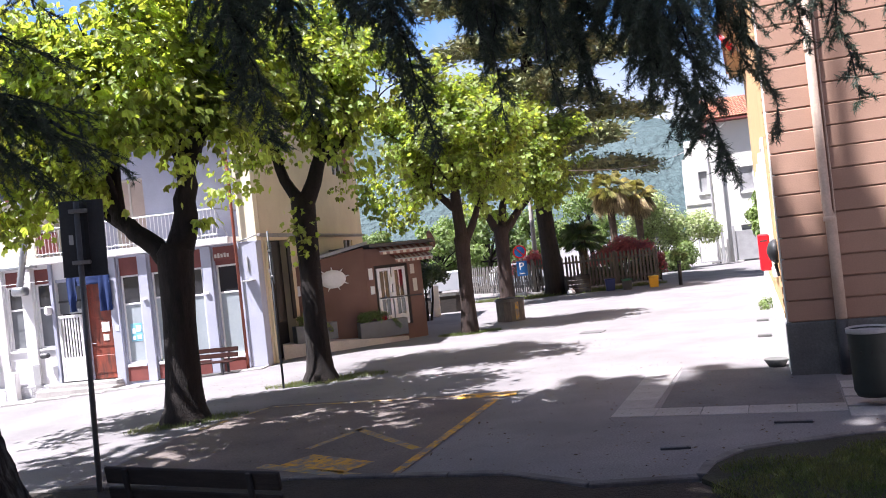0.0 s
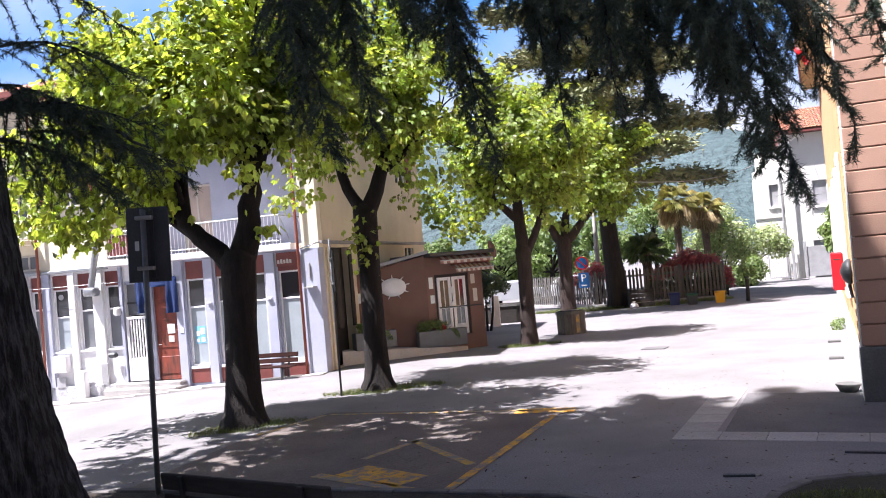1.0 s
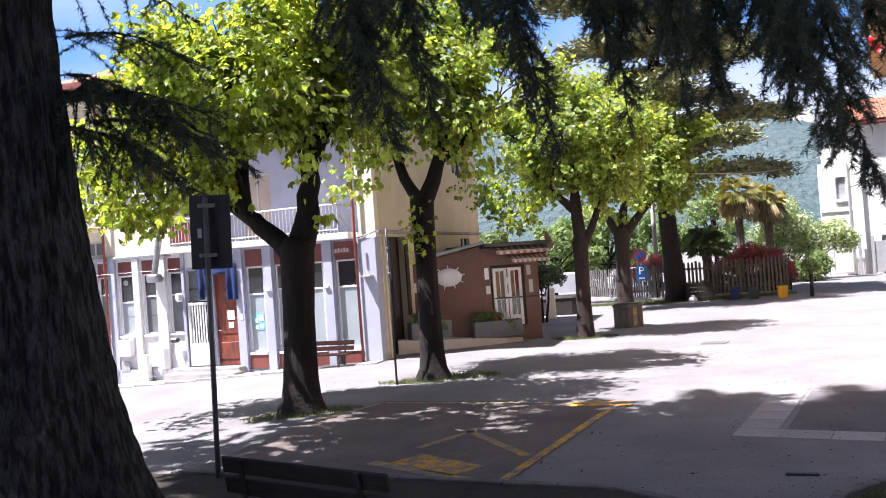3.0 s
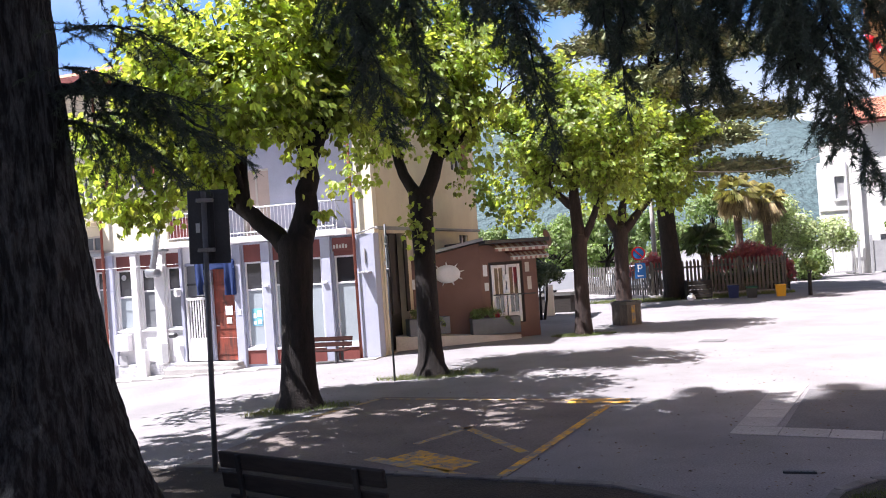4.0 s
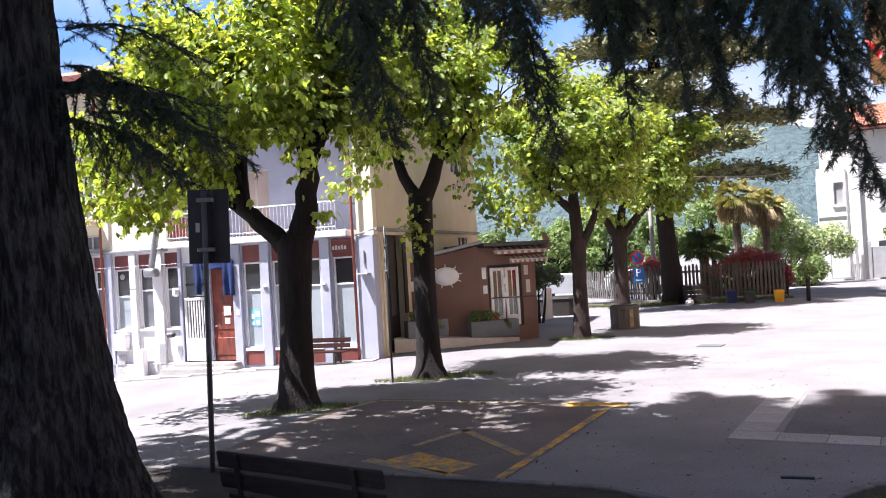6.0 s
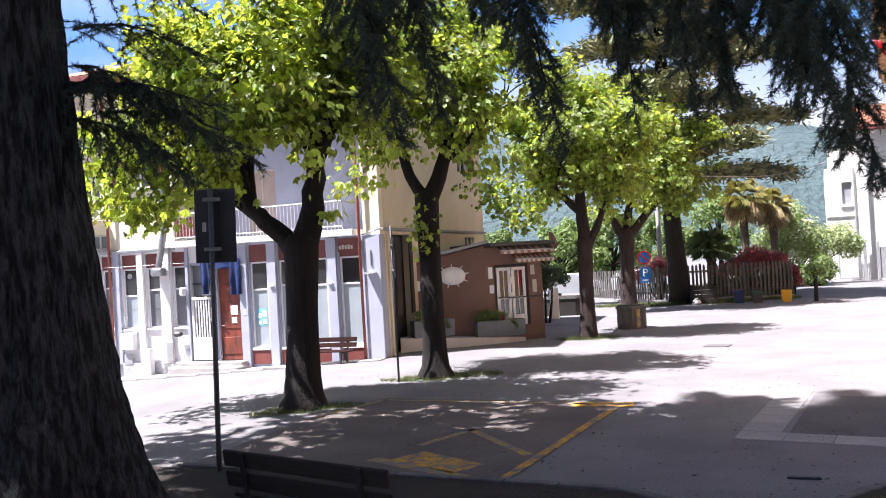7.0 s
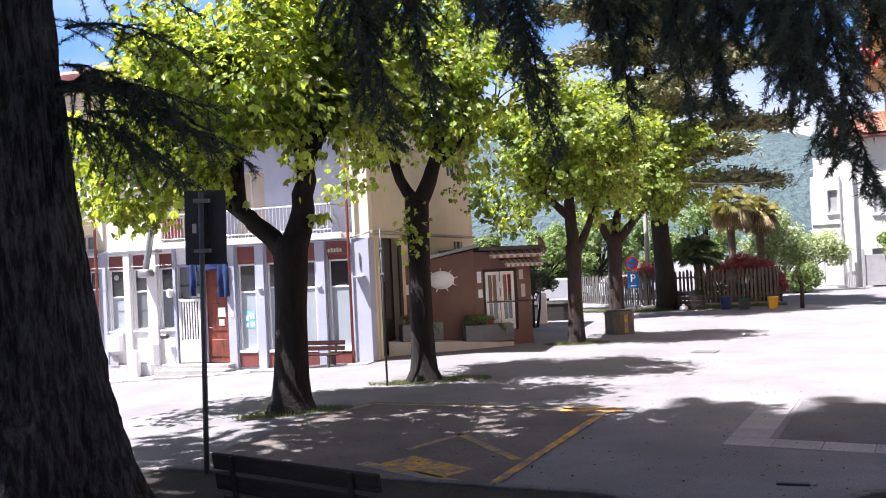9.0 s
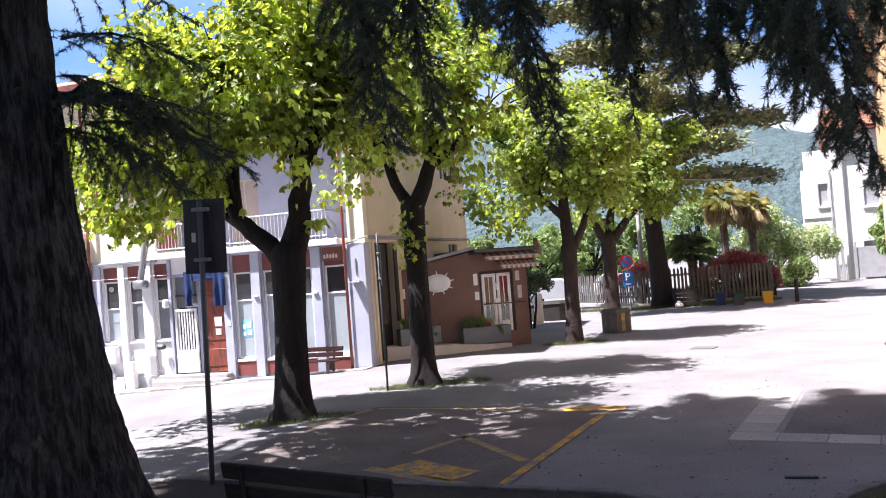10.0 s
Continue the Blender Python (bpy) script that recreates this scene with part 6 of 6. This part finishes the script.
shrub("red_maple", 8.9, 42.6, [(0.4, 0, 1.9, 0.55), (-0.3, 0, 1.7, 0.6), (-0.9, 0.1, 1.55, 0.5), (0.9, 0, 1.75, 0.5), (0.1, 0, 2.1, 0.45), (1.35, 0, 1.75, 0.42), (-1.4, 0, 1.3, 0.45)], 5500, 0.12, REDLEAF, 91, "red-leaved Japanese maple behind the fence")
shrub("red_maple", 4.6, 43.2, [(-0.4, 0, 1.5, 0.5), (0.0, 0, 1.8, 0.45), (-0.9, 0, 1.35, 0.45), (0.4, 0, 1.6, 0.4)], 2600, 0.12, REDLEAF, 92, "red-leaved maple shrub behind the fence")
shrub("red_maple", 10.6, 41.9, [(0, 0, 1.2, 0.35), (0.1, 0, 0.8, 0.35)], 900, 0.12, REDLEAF, 93, "small red-leaved shrub at the fence end")
shrub("garden_shrub", 12.6, 52, [(0, 0, 3.2, 1.3), (1.2, 0, 3.0, 1.2), (-0.6, 0, 2.4, 1.1), (2.2, 0, 2.4, 1.1), (0.6, 0, 4.2, 0.9), (1.5, 0, 1.4, 1.1), (3.2, 0, 2.7, 1.0), (3.9, 0, 2.2, 0.8)], 9000, 0.2, PALELEAF, 94, "large pale green garden shrub")
shrub("garden_shrub", 14.0, 50, [(0, 0, 0.6, 0.7), (0.5, 0, 0.9, 0.6), (0.3, 0, 1.3, 0.5), (-0.7, 0, 0.7, 0.6), (-1.5, 0.2, 0.7, 0.6), (-2.2, 0, 0.8, 0.6)], 5200, 0.15, LEAFFAR, 95, "round green shrub by the gate")
shrub("garden_shrub", 10.9, 46, [(0, 0, 1.5, 0.7), (-0.8, 0, 1.6, 0.7), (-1.8, 0, 1.5, 0.8), (0.5, 0, 0.9, 0.6)], 4000, 0.16, LEAFFAR, 96, "bright green garden shrub")
shrub("dark_shrub", 8.6, 42.1, [(0.4 * i, 0, 0.55 + 0.12 * (i % 2), 0.5) for i in range(-4, 4)], 5200, 0.12, DARKLEAF, 98, "dark clipped hedge behind the wooden fence")
shrub("dark_shrub", 9.9, 41.9, [(0, 0, 0.9, 0.5), (0.4, 0, 0.7, 0.5), (-0.4, 0, 0.8, 0.5), (0.2, 0, 1.3, 0.4)], 2600, 0.12, DARKLEAF, 97, "dark clipped shrub at the fence end")


for i in range(7):
    hx = -7.5 + 2.3 * i
    shrub("hedge_shrub", hx, 57.5 + 0.5 * (i % 2), [(0, 0, 1.2, 1.1), (0.8, 0, 1.5, 0.9), (-0.7, 0, 1.6, 0.9), (0.1, 0, 2.3, 0.8), (0.4, 0, 0.6, 0.9)], 2600, 0.2, LEAFFAR, 120 + i, "tall green hedge shrub beyond the parked cars", wood=False)


def back_tree(x, y, h, r, n, seed, label, material=LEAFFAR):
    t = thing("garden_tree", pose(x, y, 0), label, "tree", "trees behind the fence")
    part("trunk", Build().tube([(0, 0, -0.1), (0.1, 0, h * 0.4), (0, 0, h * 0.75)], [0.2, 0.15, 0.06], 10, True, 0.15), BARK, t, "", True)
    rg = random.Random(seed)
    b, cl = Build(), []
    for i in range(22):
        a, u = rg.uniform(0, 6.283), rg.uniform(-0.75, 1.0)
        q = math.sqrt(max(0.05, 1 - u * u)) * rg.uniform(0.4, 1.0)
        c = (math.cos(a) * r * q, math.sin(a) * r * q, h * 0.66 + u * h * 0.34, rg.uniform(0.28, 0.5) * r * 0.75)
        cl.append(c)
        b.tube([(0.05, 0, h * 0.35), (c[0] * 0.5, c[1] * 0.5, c[2] * 0.8), c[:3]], [0.07, 0.045, 0.012], 5, False)
    part("branching", b, BARK, t)
    leaf_ball("crown", cl, n, 0.24, material, seed, t)


back_tree(-0.5, 52, 4.0, 1.9, 6000, 1, "bright green tree beyond the car park")
back_tree(3.0, 56, 4.8, 2.3, 7000, 2, "green broadleaf tree beyond the car park")
back_tree(-4.5, 60, 4.0, 2.0, 7000, 3, "green broadleaf tree behind the annex")
back_tree(6.5, 58, 4.6, 2.0, 5500, 4, "green tree in the garden behind the fence")
back_tree(10.5, 60, 5.6, 2.6, 5000, 5, "yellowish green tree behind the palms")
back_tree(1.0, 66, 5.0, 2.4, 6000, 6, "green broadleaf tree far beyond the car park")
back_tree(-8.5, 66, 5.0, 2.4, 6000, 7, "green broadleaf tree far behind the house")
back_tree(24.5, 44, 6.0, 2.4, 5500, 8, "bright tree beyond the ochre wall")
back_tree(18.6, 47.5, 4.4, 1.5, 3600, 9, "small bright green tree before the white house")


def car(x, y, turn, paint, label):
    """A parked hatchback."""
    t = thing("car", pose(x, y, 0, 0, 0, turn), label, "car", "cars parked behind the fence")
    prof = [(-2.0, 0.35), (2.0, 0.35), (2.05, 0.65), (1.9, 0.9), (1.1, 1.0), (0.4, 1.45), (-1.2, 1.48), (-1.9, 1.05), (-2.05, 0.7)]
    b = Build()
    n = len(prof)
    vs = []
    for yy, k in ((-0.85, 0.93), (-0.7, 1.0), (0.7, 1.0), (0.85, 0.93)):
        vs += [(px * k, yy, 0.35 + (pz - 0.35) * k) for px, pz in prof]
    fs = [tuple(range(n))[::-1], tuple(3 * n + i for i in range(n))]
    fs += [(j * n + i, j * n + (i + 1) % n, (j + 1) * n + (i + 1) % n, (j + 1) * n + i) for j in range(3) for i in range(n)]
    part("body", b.add(vs, fs), paint, t)
    for s in (-1, 1):
        part("side_window", Build().add([(-1.1, s * 0.84, 1.0), (0.85, s * 0.84, 1.0), (0.3, s * 0.81, 1.36), (-1.0, s * 0.81, 1.38)], [(0, 1, 2, 3)]), PANE, t)
    part("windscreen", Build().add([(1.05, -0.68, 1.05), (1.05, 0.68, 1.05), (0.45, 0.62, 1.43), (0.45, -0.62, 1.43)], [(0, 1, 2, 3)]), PANE, t)
    for px in (-1.25, 1.3):
        for s in (-1, 1):
            w = new("wheel")
            w.parent = t
            w.location = (px, s * 0.78, 0.31)
            part("tyre", Build().tube([(0, -0.1, 0), (0, 0.1, 0)], [0.31] * 2, 18), RUBBER, w)
            part("rim", Build().tube([(0, s * 0.1, 0), (0, s * 0.115, 0)], [0.19] * 2, 14), STEEL, w)
    for s in (-0.6, 0.6):
        part("headlight", Build().box((1.86, s - 0.15, 0.7), (1.97, s + 0.15, 0.82), 0.02), PAPER, t)


car(0.3, 50.5, 10, CARWHITE, "pale silver hatchback parked behind the fence")
car(4.6, 51.0, 8, CARWHITE, "pale silver hatchback parked behind the picket fence")
car(-3.6, 50.0, 15, FARWHITE, "white hatchback parked beyond the annex")

# white house beyond the gate
wh = thing("house", pose(16.1, 55, 0, 0, 0, -16), "tall white rendered house with a red tile roof", "house", "houses beyond the square")
b = Build()
wall_cells(b, 0, 12, 0, 9.0, 0.0, 0.3, [(-0.1, 1.9, 6.9, 9.1), (0.9, 1.5, 4.6, 6.0), (3.2, 4.6, 0.0, 2.3), (3.4, 4.3, 4.4, 6.0), (6, 7, 4.4, 6)])
part("front_wall", b, FARWHITE, wh, "white sunlit wall")
part("side_wall", Build().box((0, 0.3, 0), (0.3, 10, 6.9)), FARWHITE, wh)
part("gable_wall", Build().box((1.9, 0.3, 6.9), (2.2, 9.7, 9.0)), FARWHITE, wh)
part("wing_roof", Build().box((0.3, 0.3, 6.7), (1.9, 9.7, 6.9)), FARWHITE, wh)
part("end_wall", Build().box((11.7, 0.3, 0), (12, 10, 9)), FARWHITE, wh)
part("back_wall", Build().box((0.3, 9.7, 0), (11.7, 10, 9)), FARWHITE, wh)
for a, c, z0, z1 in ((0.9, 1.5, 4.6, 6.0), (3.4, 4.3, 4.4, 6.0), (6, 7, 4.4, 6)):
    w = new("window")
    w.parent = wh
    part("pane", Build().box((a, 0.15, z0), (c, 0.17, z1)), GREYPAINT, w)
    part("window_frame", Build().box((a, 0.1, z0), (a + 0.06, 0.149, z1)).box((c - 0.06, 0.1, z0), (c, 0.149, z1)).box((a + 0.06, 0.1, z0), (c - 0.06, 0.149, z0 + 0.06)), WHITE, w)
    part("window_sill", Build().box((a - 0.1, -0.12, z0 - 0.1), (c + 0.1, 0.1, z0 - 0.002)), WHITE, w)
part("garage_door", Build().box((3.2, 0.12, 0), (4.6, 0.18, 2.3)), GREYPAINT, wh, "grey metal garage door")
part("string_course", Build().box((-0.05, -0.08, 3.9), (2.0, -0.002, 4.1), 0.01), FARWHITE, wh)
part("pilaster", Build().box((1.75, -0.25, 0), (2.35, -0.002, 9.0), 0.02), FARWHITE, wh)
part("downpipe", Build().tube([(1.6, -0.1, 0), (1.6, -0.1, 6.8)], [0.06] * 2, 8), GREYPAINT, wh)
wr = new("roof")
wr.parent = wh
part("eave", Build().box((1.5, -0.7, 9.0), (12.6, 10.6, 9.15), 0.02), OXBLOOD, wr)
b = Build()
for i in range(56):
    x = 1.45 + 0.2 * i
    for j in range(12):
        u0, u1 = j / 12, (j + 1) / 12
        y0, y1, z0, z1 = -0.75 + 5.7 * u0, -0.75 + 5.7 * u1 + 0.06, 9.2 + 2.0 * u0, 9.2 + 2.0 * u1
        b.add([(x, y0, z0 + 0.03), (x + 0.1, y0, z0 + 0.1), (x + 0.2, y0, z0 + 0.03), (x, y1, z1), (x + 0.1, y1, z1 + 0.07), (x + 0.2, y1, z1)], [(0, 1, 4, 3), (1, 2, 5, 4)])
part("roof_tiles", b, TILE, wr, "red clay pantiles")
part("roof_back", Build().add([(1.45, 10.6, 9.16), (12.6, 10.6, 9.16), (12.6, 4.95, 11.2), (1.45, 4.95, 11.2)], [(0, 1, 2, 3)]), TILE, wr)

gt = thing("gate", pose(16.6, 54.2, 0, 0, 0, -14), "grey steel bar gate before the white house", "gate")
for x in (1.25, 1.95):
    part("gate_post", Build().box((x - 0.08, -0.08, 0), (x + 0.08, 0.08, 2.3), 0.015), GREYPAINT, gt)
part("gate_frame", Build().box((-0.2, 0, 0.12), (1.15, 0.05, 0.2)).box((-0.2, 0, 1.8), (1.15, 0.05, 1.88)).box((-0.2, 0, 0.2), (-0.13, 0.05, 1.8)), GREYPAINT, gt)
gbar = Build().box((0, 0.012, 0.2), (0.025, 0.038, 1.8)).mesh("gate_bar", GREYPAINT)
for i in range(12):
    o = new("gate_bar", gbar)
    o.parent = gt
    o.location = (-0.05 + 0.1 * i, 0, 0)
part("sliding_leaf", Build().box((2.05, 0.0, 0.1), (4.6, 0.05, 1.95), 0.01), GREYPAINT, gt, "grey sheet metal sliding gate leaf")

sh = thing("low_house", pose(15.6, 66, 0, 0, 0, -8), "low white house behind the palms", "house", "houses beyond the square")
part("walls", Build().box((0, 0, 0), (2.6, 6, 4.0)), FARWHITE, sh)
part("roof", Build().add([(-0.2, -0.2, 4.0), (2.8, -0.2, 4.0), (2.8, 3, 4.25), (-0.2, 3, 4.25), (2.8, 6.2, 4.0), (-0.2, 6.2, 4.0)], [(0, 1, 2, 3), (3, 2, 4, 5), (1, 4, 2), (0, 3, 5)]), GREYPAINT, sh)
for x in (0.4, 1.5):
    w = new("window")
    w.parent = sh
    part("pane", Build().box((x, -0.03, 1.4), (x + 0.8, -0.004, 2.7)), PANE, w)

pole = thing("utility_pole", pose(5.0, 46, 0), "pale concrete utility pole behind the fence", "pole")
part("shaft", Build().tube([(0, 0, 0), (0, 0, 7)], [0.14, 0.1], 12), CONCRETE, pole, "", True)
cab = thing("overhead_cable", pose(0, 0, 0), "thin overhead cable strung across the square", "cable")
pa, pb = Vector((5.4, 34.0, 5.3)), Vector((19.0, 54.0, 9.0))
part("cable", Build().tube([pa.lerp(pb, u) - Vector((0, 0, 1.0 * math.sin(math.pi * u))) for u in [i / 16 for i in range(17)]], [0.018] * 17, 5), CONCRETE, cab)

# wooded hills, rough with tree tops
def hills():
    rg = np.random.default_rng(3)
    nx, ny = 220, 60
    vs = []
    for j in range(ny):
        for i in range(nx):
            x = -1300 + 2600 * i / (nx - 1)
            y = 420 + 900 * j / (ny - 1)
            u = j / (ny - 1)
            ridge = 128 + 20 * math.sin(x * 0.006 + 2.2) + 26 * noise.noise(Vector((x * 0.004, 3.1, 0))) + 80 * max(0.0, min(1.0, (-x - 60) / 400)) - 45 * max(0.0, min(1.0, (x - 190) / 260))
            h = ridge * math.sin(min(1.0, u * 1.6) * math.pi / 2) + 12 * noise.noise(Vector((x * 0.014, y * 0.014, 0))) + 5 * noise.noise(Vector((x * 0.06, y * 0.06, 2)))
            vs.append((x, y, max(-2.0, h * min(1, u * 6)) + rg.uniform(-1.2, 1.2)))
    b = Build().add(vs, [(j * nx + i, j * nx + i + 1, (j + 1) * nx + i + 1, (j + 1) * nx + i) for j in range(ny - 1) for i in range(nx - 1)])
    return solid("hillside", b, HILL, pose(0, 0, 0), "wooded hillside in the distance, blue haze put into its colour", "hill", kind="structure", smooth=True)


hills()

# unseen plain walls added behind the camera to cut the skylight
for name, lo, hi in (("wall_south", (-30, -9.4, -0.5), (24, -9.0, 9.0)), ("wall_east", (16.0, -9.0, -0.5), (16.4, 6.0, 9.0))):
    solid(name, Build().box(lo, hi, 0.02), BROWNWALL, pose(0, 0, 0), "unseen brown wall added to cut the skylight on the square", "wall", kind="structure")


# bright haze low in the sky far behind the hills
def haze():
    m = bpy.data.materials.new("sky_haze")
    m.use_nodes = True
    n, l = m.node_tree.nodes, m.node_tree.links
    n.remove(n["Principled BSDF"])
    em, tc, sep, rm, mx, ns = (n.new(k) for k in ("ShaderNodeEmission", "ShaderNodeTexCoord", "ShaderNodeSeparateXYZ", "ShaderNodeMapRange", "ShaderNodeMix", "ShaderNodeTexNoise"))
    l.new(tc.outputs["Object"], sep.inputs[0])
    rm.inputs["From Min"].default_value, rm.inputs["From Max"].default_value = 310, 650
    l.new(sep.outputs["Z"], rm.inputs["Value"])
    ns.inputs["Scale"].default_value, ns.inputs["Detail"].default_value = 0.0016, 6
    l.new(tc.outputs["Object"], ns.inputs["Vector"])
    ad = n.new("ShaderNodeMath")
    ad.operation = "MULTIPLY_ADD"
    ad.inputs[1].default_value, ad.inputs[2].default_value = 1.6, -0.85
    l.new(ns.outputs["Fac"], ad.inputs[0])
    ad2 = n.new("ShaderNodeMath")
    ad2.use_clamp = True
    l.new(rm.outputs[0], ad2.inputs[0])
    l.new(ad.outputs[0], ad2.inputs[1])
    mx.data_type = "RGBA"
    mx.inputs["A"].default_value, mx.inputs["B"].default_value = (0.32, 0.34, 0.36, 1), (0.065, 0.165, 0.36, 1)
    l.new(ad2.outputs[0], mx.inputs["Factor"])
    l.new(mx.outputs["Result"], em.inputs["Color"])
    l.new(em.outputs[0], n["Material Output"].inputs["Surface"])
    b = Build()
    k = 48
    vs = [(2600 * math.sin(radians(-70 + 140 * i / k)), 2600 * math.cos(radians(-70 + 140 * i / k)), z) for z in (-20, 1500) for i in range(k + 1)]
    b.add(vs, [(i, i + 1, k + 2 + i, k + 1 + i) for i in range(k)])
    solid("sky_backdrop", b, m, pose(0, 0, 0), "bright hazy blue and white sky behind the hills", "sky", kind="structure")


haze()
